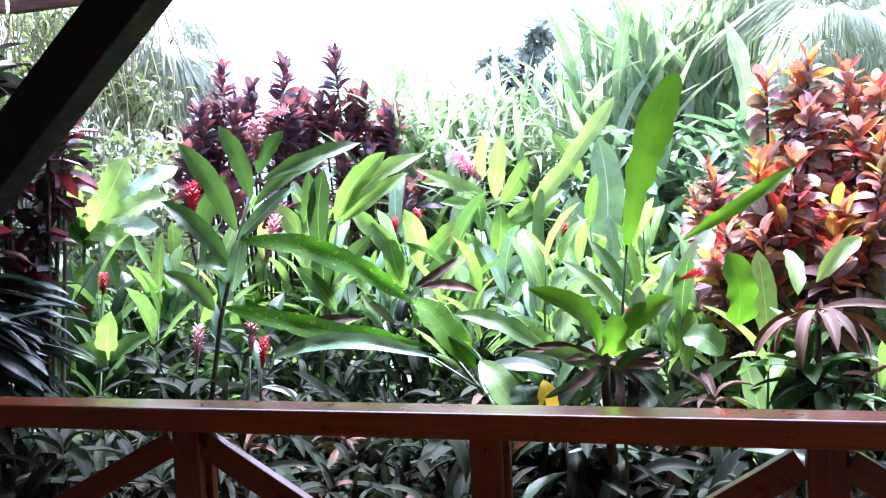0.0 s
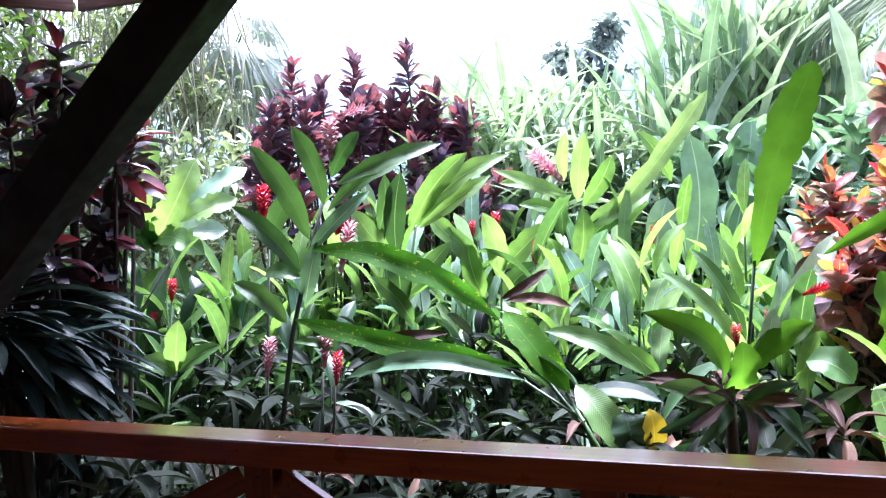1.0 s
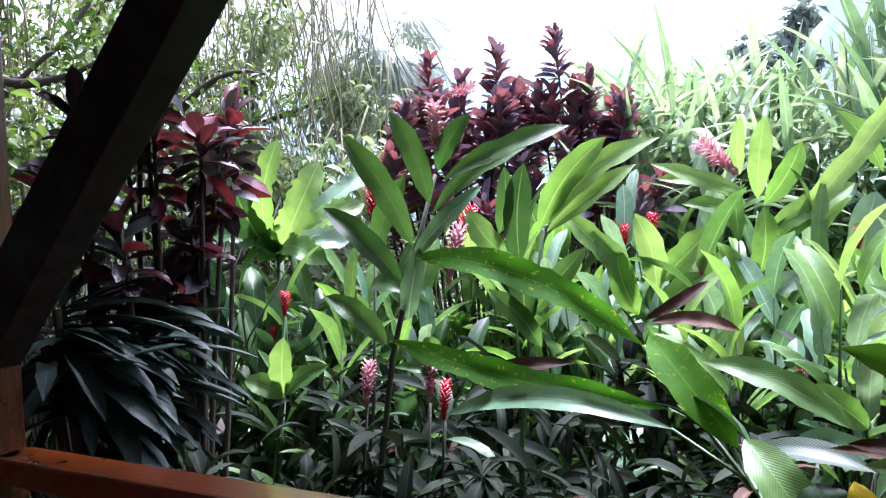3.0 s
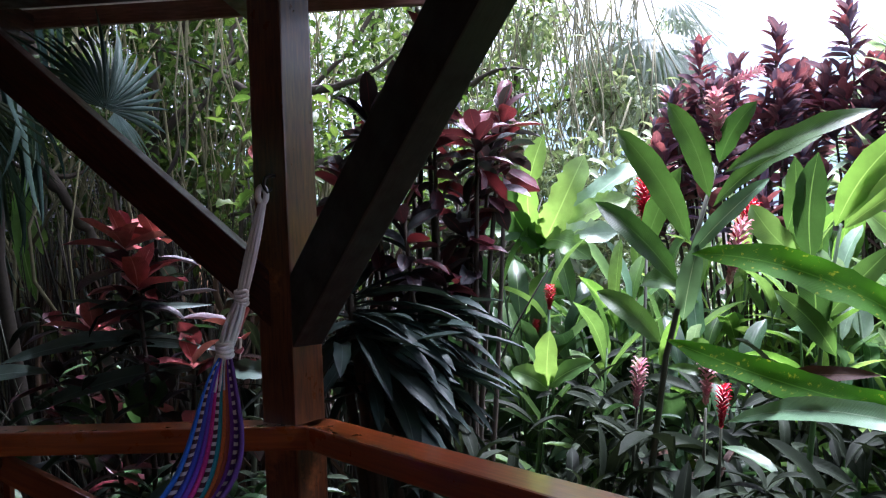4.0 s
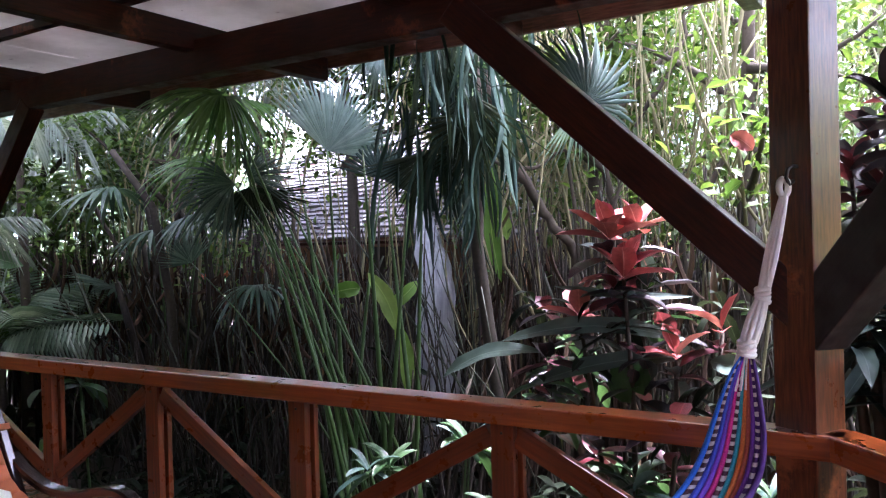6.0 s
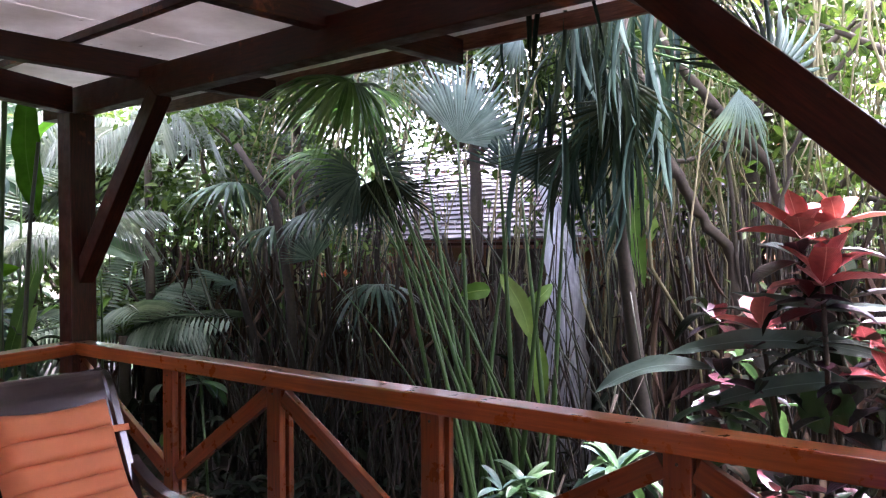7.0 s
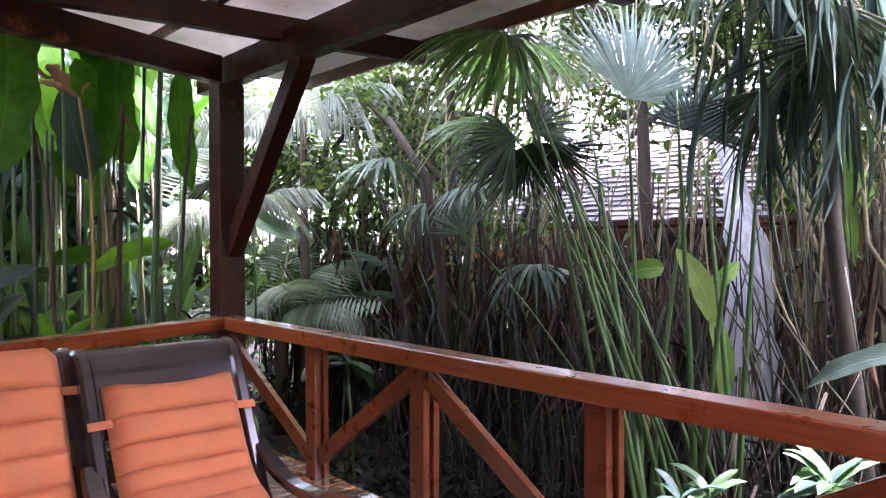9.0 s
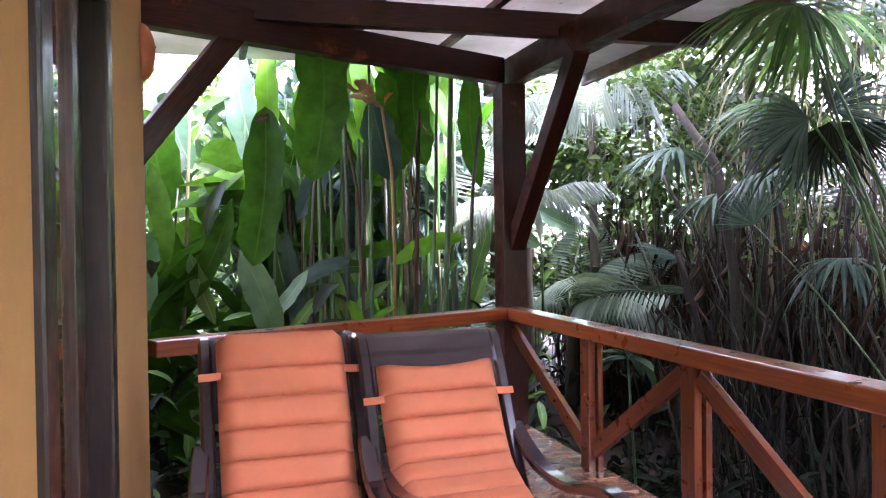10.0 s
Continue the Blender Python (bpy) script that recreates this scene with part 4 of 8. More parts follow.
blade(hero, (1.48, 0.34, 1.43), (1.76, 0.17, 1.73), 0.087, PALE, 0.06)
blade(hero, (1.43, 0.35, 1.32), (1.11, 0.46, 1.68), 0.108, HEROLEAF, 0.06)
blade(hero, (1.35, 0.38, 1.06), (1.10, 0.45, 1.29), 0.101, HEROLEAF, 0.05)
blade(hero, (1.37, 0.37, 0.96), (1.57, 0.23, 0.90), 0.043, HEROLEAF, 0.04)
blade(hero, (1.44, 0.34, 1.16), (1.50, 0.28, 1.48), 0.094, PALE, 0.03)
put_spike(hero, (1.59, 0.25, 1.89), (1.59, 0.26, 2.12), PINK_SPIKE, 1.1)
put_spike(hero, (1.62, 0.25, 2.12), (1.75, 0.14, 2.16), PINK_SPIKE, 0.9)
tube("stem", [Vector((1.20, 0.83, -0.32)) - hero.location, Vector((1.34, 0.81, 0.73)) - hero.location, Vector((1.39, 0.81, 1.49)) - hero.location], [0.012, 0.009, 0.007], DARKCANE, hero)
blade(hero, (1.38, 0.81, 1.46), (1.53, 0.66, 1.83), 0.114, HEROLEAF, 0.03)
blade(hero, (1.36, 0.82, 1.29), (1.49, 0.56, 1.28), 0.106, HEROLEAF, 0.05)
put_spike(hero, (1.43, 1.09, 1.57), (1.44, 1.09, 1.83), RED_SPIKE, 1.0)
put_spike(hero, (1.60, 0.23, 1.31), (1.67, 0.21, 1.59), PINK_SPIKE, 0.8)
put_spike(hero, (1.85, 0.99, 1.50), (1.95, 0.95, 1.69), RED_SPIKE, 1.2)
put_spike(hero, (1.25, 0.46, 0.77), (1.28, 0.46, 1.00), PINK_SPIKE, 0.9)
put_spike(hero, (1.50, 0.26, 0.82), (1.52, 0.25, 1.06), PINK_SPIKE, 0.9)
put_spike(hero, (1.55, 0.23, 0.73), (1.57, 0.23, 0.92), RED_SPIKE, 0.9)
put_spike(hero, (0.97, 1.76, 1.10), (0.98, 1.76, 1.26), RED_SPIKE, 1.2)
tube("stem", [Vector((0.83, 1.77, -0.10)) - hero.location, Vector((0.92, 1.76, 0.60)) - hero.location, Vector((0.97, 1.76, 1.10)) - hero.location], [0.012, 0.010, 0.008], CANE, hero)
tube("stem", [Vector((1.19, 0.47, 0.13)) - hero.location, Vector((1.23, 0.46, 0.54)) - hero.location, Vector((1.26, 0.46, 0.80)) - hero.location], [0.009, 0.007, 0.006], DARKCANE, hero)
tube("stem", [Vector((1.46, 0.34, 0.12)) - hero.location, Vector((1.50, 0.34, 0.53)) - hero.location, Vector((1.52, 0.34, 0.79)) - hero.location], [0.009, 0.007, 0.006], DARKCANE, hero)
tube("stem", [Vector((1.52, 0.32, 0.12)) - hero.location, Vector((1.56, 0.32, 0.53)) - hero.location, Vector((1.58, 0.32, 0.79)) - hero.location], [0.009, 0.007, 0.006], DARKCANE, hero)
blade(hero, (0.92, 1.38, 0.71), (0.94, 1.29, 1.03), 0.132, LIME, 0.02)
blade(hero, (0.93, 1.37, 0.71), (1.16, 1.18, 0.87), 0.114, GINGER, 0.04)
blade(hero, (0.92, 1.38, 0.69), (0.72, 1.38, 0.80), 0.123, GINGER, 0.04)

# ginger with bright broad leaves

hero = plant_at("ginger_plant", 1.95, 0.38, "ginger with broad bright green leaves", "plant")
tube("stem", [Vector((1.91, 0.37, -0.13)) - hero.location, Vector((1.95, 0.38, 0.56)) - hero.location, Vector((2.02, 0.37, 1.10)) - hero.location, Vector((2.10, 0.35, 1.54)) - hero.location], [0.015, 0.013, 0.010, 0.008], CANE, hero)
blade(hero, (1.99, 0.39, 1.38), (2.02, 0.35, 1.84), 0.123, GINGER, 0.02)
blade(hero, (2.08, 0.36, 1.53), (2.36, 0.20, 1.93), 0.120, LIME, 0.04)
blade(hero, (2.11, 0.34, 1.55), (2.57, 0.10, 1.91), 0.112, LIME, 0.07)
blade(hero, (2.11, 0.34, 1.52), (2.47, 0.14, 1.80), 0.097, LIME, 0.05)
blade(hero, (1.94, 0.42, 1.41), (1.77, 0.45, 1.64), 0.112, GINGER, 0.04)
blade(hero, (1.91, 0.43, 1.52), (1.94, 0.39, 1.83), 0.082, GINGER, 0.02)
blade(hero, (1.99, 0.38, 1.10), (1.97, 0.35, 1.37), 0.127, GINGER, 0.02)
blade(hero, (2.03, 0.36, 1.15), (2.25, 0.23, 1.44), 0.097, GINGER, 0.04)
blade(hero, (2.06, 0.35, 0.99), (1.84, 0.41, 1.27), 0.097, GINGER, 0.05)
put_spike(hero, (2.52, 0.81, 1.63), (2.55, 0.81, 1.73), RED_SPIKE, 1.5)

# ginger whose leaves fan out to one side

hero = plant_at("ginger_plant", 3.81, 1.37, "ginger with fanned yellow-green leaves and a pale pink flower", "plant")
tube("stem", [Vector((3.72, 1.37, -0.74)) - hero.location, Vector((3.81, 1.37, 0.28)) - hero.location, Vector((3.86, 1.37, 0.86)) - hero.location, Vector((3.95, 1.35, 1.58)) - hero.location], [0.015, 0.013, 0.010, 0.008], CANE, hero)
blade(hero, (3.90, 1.38, 1.70), (3.32, 1.54, 1.92), 0.110, LIME, 0.06)
blade(hero, (3.89, 1.38, 1.63), (3.35, 1.52, 1.82), 0.120, LIME, 0.06)
blade(hero, (3.90, 1.38, 1.49), (3.48, 1.46, 1.65), 0.120, LIME, 0.05)
blade(hero, (3.87, 1.40, 1.82), (3.84, 1.32, 2.19), 0.090, LIME, 0.01)
blade(hero, (3.96, 1.36, 1.66), (3.97, 1.26, 2.18), 0.140, LIME, 0.02)
blade(hero, (3.99, 1.34, 1.62), (4.16, 1.17, 2.00), 0.140, LIME, 0.02)
blade(hero, (4.00, 1.33, 1.46), (4.42, 1.04, 1.72), 0.170, LIME, 0.05)
blade(hero, (3.88, 1.37, 1.03), (3.93, 1.26, 1.61), 0.170, LIME, 0.02)
blade(hero, (3.79, 1.40, 0.88), (3.62, 1.39, 1.43), 0.170, LIME, 0.03)
blade(hero, (4.01, 1.32, 1.35), (4.30, 1.09, 1.60), 0.140, LIME, 0.04)
blade(hero, (3.85, 1.38, 0.97), (4.16, 1.14, 1.19), 0.140, PALE, 0.04)
put_spike(hero, (3.80, 1.32, 1.82), (3.58, 1.43, 2.07), PINK_SPIKE, 1.2)

# clump between them

hero = plant_at("ginger_plant", 3.06, 1.06, "yellow-green ginger with red flowers", "plant")
tube("stem", [Vector((2.98, 1.06, -0.46)) - hero.location, Vector((3.03, 1.07, 0.45)) - hero.location, Vector((3.08, 1.07, 1.20)) - hero.location], [0.014, 0.011, 0.008], CANE, hero)
blade(hero, (3.08, 1.07, 1.20), (3.33, 0.86, 1.51), 0.160, LIME, 0.04)
blade(hero, (3.06, 1.08, 1.14), (2.93, 1.05, 1.60), 0.150, LIME, 0.03)
blade(hero, (2.91, 1.15, 1.25), (2.56, 1.22, 1.63), 0.140, LIME, 0.06)
blade(hero, (2.94, 1.14, 1.14), (2.67, 1.16, 1.52), 0.140, GINGER, 0.05)
blade(hero, (3.08, 1.06, 1.00), (3.27, 0.88, 1.23), 0.150, GINGER, 0.04)
blade(hero, (2.96, 1.12, 1.01), (2.82, 1.09, 1.42), 0.150, LIME, 0.03)
blade(hero, (3.95, 0.68, 1.00), (3.62, 0.73, 1.44), 0.100, GINGER, 0.05)
put_spike(hero, (3.12, 1.18, 1.46), (3.11, 1.18, 1.61), RED_SPIKE, 1.3)
put_spike(hero, (3.29, 0.98, 1.21), (3.31, 0.98, 1.39), RED_SPIKE, 1.3)
put_spike(hero, (3.38, 0.60, 1.03), (3.36, 0.62, 1.10), PINK_SPIKE, 1.5)

# long arching leaves close to the rail

hero = plant_at("arching_leaf_plant", 2.39, -0.83, "plant with long arching green leaves, some flecked yellow", "plant")
tube("stem", [Vector((2.46, -1.00, -0.12)) - hero.location, Vector((2.37, -0.94, 0.46)) - hero.location, Vector((2.36, -0.82, 0.59)) - hero.location, Vector((2.23, -0.30, 1.06)) - hero.location], [0.016, 0.014, 0.011, 0.009], CANE, hero)
tube("stem", [Vector((2.40, -1.03, -0.08)) - hero.location, Vector((2.32, -0.97, 0.53)) - hero.location, Vector((2.31, -0.73, 0.76)) - hero.location], [0.014, 0.011, 0.009], CANE, hero)
tube("stem", [Vector((2.41, -1.08, -0.06)) - hero.location, Vector((2.34, -0.81, 0.65)) - hero.location, Vector((2.13, -0.65, 0.83)) - hero.location], [0.012, 0.009, 0.006], CANE, hero)
blade(hero, (2.23, -0.30, 1.06), (1.47, 0.27, 1.44), 0.140, SPOTTED, 0.16, n=30, torn=0.10)
blade(hero, (2.21, -0.52, 0.86), (1.34, 0.20, 1.10), 0.115, SPOTTED, 0.13, n=30, torn=0.10)
blade(hero, (2.25, -0.31, 1.10), (2.35, -0.70, 0.75), 0.150, SPOTTED, 0.08)
blade(hero, (2.37, -0.48, 1.01), (2.68, -0.84, 0.81), 0.100, GINGER, 0.06)
blade(hero, (2.11, -0.70, 0.84), (1.49, -0.09, 0.83), 0.085, PALE, 0.12)
blade(hero, (2.26, -0.87, 0.83), (2.32, -1.13, 0.57), 0.140, GINGER, 0.05)
blade(hero, (2.35, -1.08, 0.74), (2.34, -1.14, 0.59), 0.160, GINGER_DARK, 0.02)
blade(hero, (2.41, -1.16, 0.76), (2.41, -1.17, 0.59), 0.095, YELLOWED, 0.02, label="bright yellow withered leaf")
blade(hero, (2.24, -0.30, 1.16), (2.46, -0.40, 1.30), 0.050, DRY, 0.02)
blade(hero, (2.26, -0.31, 1.15), (2.50, -0.53, 1.12), 0.060, DRY, 0.03)
blade(hero, (1.95, -0.29, 1.02), (1.61, -0.03, 0.96), 0.060, DRY, 0.05)
blade(hero, (2.44, -0.85, 0.77), (2.59, -1.03, 0.77), 0.090, PALE, 0.05)
blade(hero, (2.87, -0.71, 0.76), (2.71, -0.63, 0.92), 0.100, LIME, 0.04)

# nest of broad leaves and tall paddles

hero = plant_at("nest_plant", 2.27, -1.72, "nest of broad green leaves over brown dry ones", "plant")
tube("stem", [Vector((2.28, -1.74, 0.54)) - hero.location, Vector((2.27, -1.73, 0.79)) - hero.location, Vector((2.27, -1.72, 0.97)) - hero.location], [0.020, 0.020, 0.020], BARK, hero)
blade(hero, (2.25, -1.71, 0.97), (1.96, -1.66, 1.24), 0.100, BIGLEAF, 0.1, n=18, torn=0.10)
blade(hero, (2.28, -1.72, 0.96), (2.25, -1.80, 1.13), 0.105, BIGLEAF, 0.03, shape="paddle", n=18, torn=0.10)
blade(hero, (2.32, -1.74, 1.01), (2.47, -1.90, 1.18), 0.090, BIGLEAF, 0.06, n=18, torn=0.08)
blade(hero, (2.27, -1.72, 0.87), (1.98, -1.69, 1.00), 0.075, GINGER, 0.05, n=18, torn=0.10)
blade(hero, (2.35, -1.75, 1.04), (2.35, -1.84, 1.23), 0.075, PALE, 0.03)
rng = random.Random(12)
for k in range(26):
    turn, reach = k * 2.4 + rng.uniform(-0.3, 0.3), rng.uniform(0.16, 0.33)
    tip = (2.28 + math.cos(turn) * reach, -1.73 + math.sin(turn) * reach, 0.93 + rng.uniform(-0.17, 0.08))
    blade(hero, (2.28 + math.cos(turn) * 0.03, -1.73 + math.sin(turn) * 0.03, 0.95 - 0.002 * k), tip, rng.uniform(0.028, 0.045), (DRY, DRY, GINGER_DARK)[k % 3], rng.uniform(0.01, 0.06))
blade(hero, (3.31, -0.91, 0.81), (3.86, -0.96, 1.42), 0.120, PALE, 0.1)
blade(hero, (3.29, -0.90, 0.86), (3.52, -0.90, 1.25), 0.096, PALE, 0.05)
blade(hero, (3.31, -0.82, 0.85), (3.07, -0.52, 1.25), 0.080, GINGER, 0.06)
blade(hero, (3.40, -0.77, 0.88), (3.28, -0.52, 1.36), 0.080, GINGER, 0.06)
put_spike(hero, (3.16, -0.93, 0.89), (3.17, -0.92, 1.01), RED_SPIKE, 1.2)
put_spike(hero, (3.26, -1.22, 1.16), (3.37, -1.27, 1.20), RED_SPIKE, 1.0)

# tall paddle leaves, lit through

hero = plant_at("heliconia_plant", 5.01, 0.61, "tall plant with huge bright green paddle leaves", "plant")
tube("stem", [Vector((2.38, -1.72, 0.14)) - hero.location, Vector((2.39, -1.69, 1.00)) - hero.location, Vector((2.43, -1.70, 1.38)) - hero.location], [0.008, 0.007, 0.006], CANE, hero)
blade(hero, (2.43, -1.70, 1.36), (2.66, -1.78, 2.06), 0.150, BIGLEAF, 0.03, shape="spoon", face=(-0.6, -0.8, 0.1), n=34, torn=0.16)
blade(hero, (4.10, 1.18, 1.50), (4.86, 0.87, 2.47), 0.150, LIME, 0.04, shape="paddle", face=(-0.6, -0.8, 0.1), n=22, torn=0.14)
blade(hero, (4.75, 0.98, 1.08), (4.79, 1.00, 2.14), 0.260, PALE, 0.04, shape="paddle", face=(-0.6, -0.8, 0.1), n=26, torn=0.10)
blade(hero, (4.64, 1.05, 1.78), (4.42, 1.17, 2.19), 0.120, LIME, 0.03)
blade(hero, (4.41, 1.02, 1.09), (4.53, 0.99, 1.66), 0.200, PALE, 0.03, shape="paddle", face=(-0.6, -0.8, 0.1))
blade(hero, (4.98, 0.98, 1.04), (5.24, 0.90, 1.76), 0.220, PALE, 0.05, shape="paddle", face=(-0.6, -0.8, 0.1))
blade(hero, (5.51, 1.21, 1.65), (5.66, 1.16, 2.31), 0.240, PALE, 0.05, shape="paddle", face=(-0.6, -0.8, 0.1))
blade(hero, (4.11, 0.93, 0.82), (4.26, 1.11, 1.79), 0.100, GINGER, 0.03)
tube("stem", [Vector((4.12, 1.07, -0.97)) - hero.location, Vector((4.19, 1.11, 0.80)) - hero.location, Vector((4.25, 1.12, 1.79)) - hero.location], [0.020, 0.016, 0.012], CANE, hero)
tube("stem", [Vector((4.63, 0.95, -1.08)) - hero.location, Vector((4.70, 0.98, 0.59)) - hero.location, Vector((4.75, 0.98, 1.10)) - hero.location], [0.020, 0.017, 0.014], CANE, hero)
blade(hero, (2.59, -1.84, 1.39), (2.99, -2.07, 1.66), 0.060, BIGLEAF, 0.05, n=20, torn=0.08, face=(-0.75, -0.55, 0.3))
blade(hero, (2.67, -2.02, 1.06), (2.66, -2.00, 1.34), 0.125, BIGLEAF, 0.03, shape="paddle", n=20, torn=0.10)
blade(hero, (6.12, 0.61, 1.70), (6.05, 0.70, 3.18), 0.180, REED, 0.05, shape="paddle", n=20, torn=0.08)
blade(hero, (3.19, -1.29, 0.88), (3.27, -1.46, 0.80), 0.160, GINGER, 0.05)
blade(hero, (3.24, -1.67, 0.90), (3.51, -1.83, 1.04), 0.090, GINGER, 0.06)
blade(hero, (3.24, -1.89, 1.12), (3.38, -1.74, 1.31), 0.080, LIME, 0.02)
blade(hero, (3.40, -1.87, 1.16), (3.68, -1.92, 1.35), 0.080, LIME, 0.03)

# banana leaves by the trees
hero = plant_at("banana_plant", 0.98, 2.75, "banana plant with broad torn light green leaves", "plant")
tube("stem", [(-0.05, -0.01, 0.3), (0, 0, 1.5), (0.02, 0, 2.2)], [0.050, 0.040, 0.030], CANE, hero)
for tip, width, kind in (((1.30, 2.50, 2.10), 0.24, LIME), ((1.62, 2.62, 1.80), 0.24, LIME), ((1.50, 2.46, 1.55), 0.22, PALE), ((0.69, 2.52, 2.02), 0.22, GINGER),
                         ((1.02, 2.40, 2.25), 0.20, LIME), ((0.55, 2.60, 1.62), 0.22, GINGER), ((1.30, 2.35, 1.38), 0.20, GINGER), ((1.75, 2.80, 2.05), 0.20, PALE)):
    blade(hero, (0.99, 2.75, 1.45), tip, width, kind, 0.14, shape="paddle", n=26, torn=0.22)

# bright clumps that fill the bed behind the tall leaves
random.seed(11)
for k in range(44):
    s, d = random.uniform(0.3, 6.8), random.uniform(1.5, 3.7)
    x, y = front(s, d)
    if (x < 0.9 and d < 2.2) or (s < 1.9 and d < 2.9):
        continue
    h = 1.15 + 0.32 * d * random.uniform(0.6, 1.0)
    kind = random.choice([GINGER_LEAVES, LIME_LEAVES, LIME_LEAVES, PALE_LEAVES, PALE_LEAVES])
    lab = {id(GINGER_LEAVES): "green ginger clump with long pointed leaves", id(LIME_LEAVES): "lime-green ginger clump with upright leaves",
           id(PALE_LEAVES): "clump with pale greyish-green paddle leaves"}[id(kind)]
    ginger(x, y, h, random.choice([3, 4]), random.choice([9, 10]), random.uniform(0.36, 0.52), kind, lab, random.choice([None, None, None, RED_SPIKE]))
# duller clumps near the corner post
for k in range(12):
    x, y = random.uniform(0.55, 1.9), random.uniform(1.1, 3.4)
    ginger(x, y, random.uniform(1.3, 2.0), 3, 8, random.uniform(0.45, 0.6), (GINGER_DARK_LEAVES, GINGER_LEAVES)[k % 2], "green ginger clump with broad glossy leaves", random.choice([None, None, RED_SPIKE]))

# leafy clumps at the feet of the cordylines
for k in range(14):
    x = random.uniform(1.5, 4.0)
    y = random.uniform(2.2, 2.7) - (x - 2.5) * 0.25
    ginger(x, y, random.uniform(1.7, 2.3), 3, 8, random.uniform(0.42, 0.55), (GINGER_LEAVES, PALE_LEAVES, LIME_LEAVES)[k % 3], "pale green ginger clump at the feet of the cordylines")

# low understory behind the rail
random.seed(5)
for k in range(46):
    s, d = random.uniform(0.2, 6.5), random.uniform(0.35, 1.7)
    if s > 3.4 and k % 5:
        continue
    x, y = front(s, d)
    h = random.uniform(0.75, 1.3)
    plant = plant_at("low_shrub", x, y, "low green shrub with drooping leaves, darkened as in shade", "shrub", "understory shrubs")
    for q in range(4):
        fx, fy = random.uniform(-0.2, 0.2), random.uniform(-0.2, 0.2)
        top = Vector((fx * 1.5, fy * 1.5, h * random.uniform(0.7, 1.1)))
        tube("stem", [(fx, fy, 0), top * 0.5 + Vector((fx, fy, 0)) * 0.5, top], [0.009, 0.008, 0.005], BARK, plant, 5)
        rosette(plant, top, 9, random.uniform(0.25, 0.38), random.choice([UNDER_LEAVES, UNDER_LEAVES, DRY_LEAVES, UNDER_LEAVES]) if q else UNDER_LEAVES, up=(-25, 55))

for k in range(16):
    s, d = random.uniform(0.3, 6.2), random.uniform(0.4, 1.8)
    x, y = front(s, d)
    plant = plant_at("low_shrub", x, y, "slender dark stem with upright and withered leaves", "shrub", "understory sprigs")
    top = Vector((random.uniform(-0.12, 0.12), random.uniform(-0.12, 0.12), random.uniform(1.3, 1.65)))
    tube("stem", bow((0, 0, 0), top, (random.uniform(-0.05, 0.05), 0.03, 0), 6), [0.012, 0.011, 0.010, 0.009, 0.007, 0.005], (TWIG, DARKCANE)[k % 2], plant, 6)
    for q in range(9):
        v = 0.55 + 0.45 * q / 8
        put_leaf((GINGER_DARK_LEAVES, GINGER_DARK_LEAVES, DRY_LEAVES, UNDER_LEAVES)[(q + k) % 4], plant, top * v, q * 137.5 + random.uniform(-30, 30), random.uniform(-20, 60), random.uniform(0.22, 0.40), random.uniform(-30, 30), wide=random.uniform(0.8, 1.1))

# a carpet of small leaves and litter on the ground
mats = []
for k in range(2600):
    s, d = random.uniform(-1.0, 8.0), random.uniform(0.1, 5.5)
    x, y = front(s, d)
    z = ground_z(x, y) + random.uniform(0.0, 0.55) * random.random()
    mats.append((random.randrange(5), leaf_matrix((x, y, z), random.uniform(0, 360), random.uniform(-30, 50), random.uniform(0.14, 0.34), random.uniform(-40, 40))))
for k in range(3600):
    s, d = random.uniform(-0.6, 7.0), random.uniform(0.2, 2.6)
    x, y = front(s, d)
    rise = noise.noise((x * 2.2, y * 2.2, 5.0))
    if rise < -0.25 or (s > 3.4 and k % 5 > 1):
        continue
    size = random.choice([0.14, 0.2, 0.26, 0.36]) * random.uniform(0.8, 1.2)
    mats.append((random.randrange(5), leaf_matrix((x, y, 0.30 + 0.16 * d + 0.35 * rise - abs(random.gauss(0, 0.22))), random.uniform(0, 360), random.uniform(-65, 75), size, random.uniform(-50, 50), random.uniform(0.5, 1.1))))
scatter("ground_cover", UNDER_LEAVES, mats, "tangled low leaves covering the soil, shade in their colour", "ground cover")
mats = [(random.randrange(4), leaf_matrix((*(xy := front(random.uniform(-0.5, 7), random.uniform(0.1, 4))), ground_z(*xy) + random.uniform(0.05, 0.45)), random.uniform(0, 360), random.uniform(-50, 30), random.uniform(0.18, 0.4), random.uniform(-60, 60))) for k in range(2200)]
scatter("leaf_litter", DRY_LEAVES, mats, "brown dry leaves caught between the plants", "leaf litter")

# purple cordylines behind
random.seed(3)
heads = [(2.05, 3.2, 2.55), (2.3, 3.3, 2.98), (2.45, 3.1, 2.3), (2.65, 3.5, 2.85), (2.75, 3.2, 2.5), (2.95, 3.4, 3.1), (3.0, 3.1, 2.1), (3.2, 3.5, 2.6)]
heads += [(random.uniform(1.9, 3.3), random.uniform(3.0, 3.6), random.uniform(1.8, 2.75)) for k in range(30)]
cordyline("cordyline_shrub", 2.6, 3.3, heads, PURPLE_LEAVES, 0.195, 38, "purple cordyline shrub with upright leafy heads", low=8, steep=62, span=0.40)
heads = [(3.35, 3.2, 2.7), (3.42, 3.25, 3.2), (3.6, 3.0, 2.75), (3.75, 3.1, 2.4), (3.55, 2.8, 2.15), (3.9, 3.0, 2.6)]
heads += [(random.uniform(3.25, 4.0), random.uniform(2.8, 3.4), random.uniform(1.8, 2.75)) for k in range(18)]
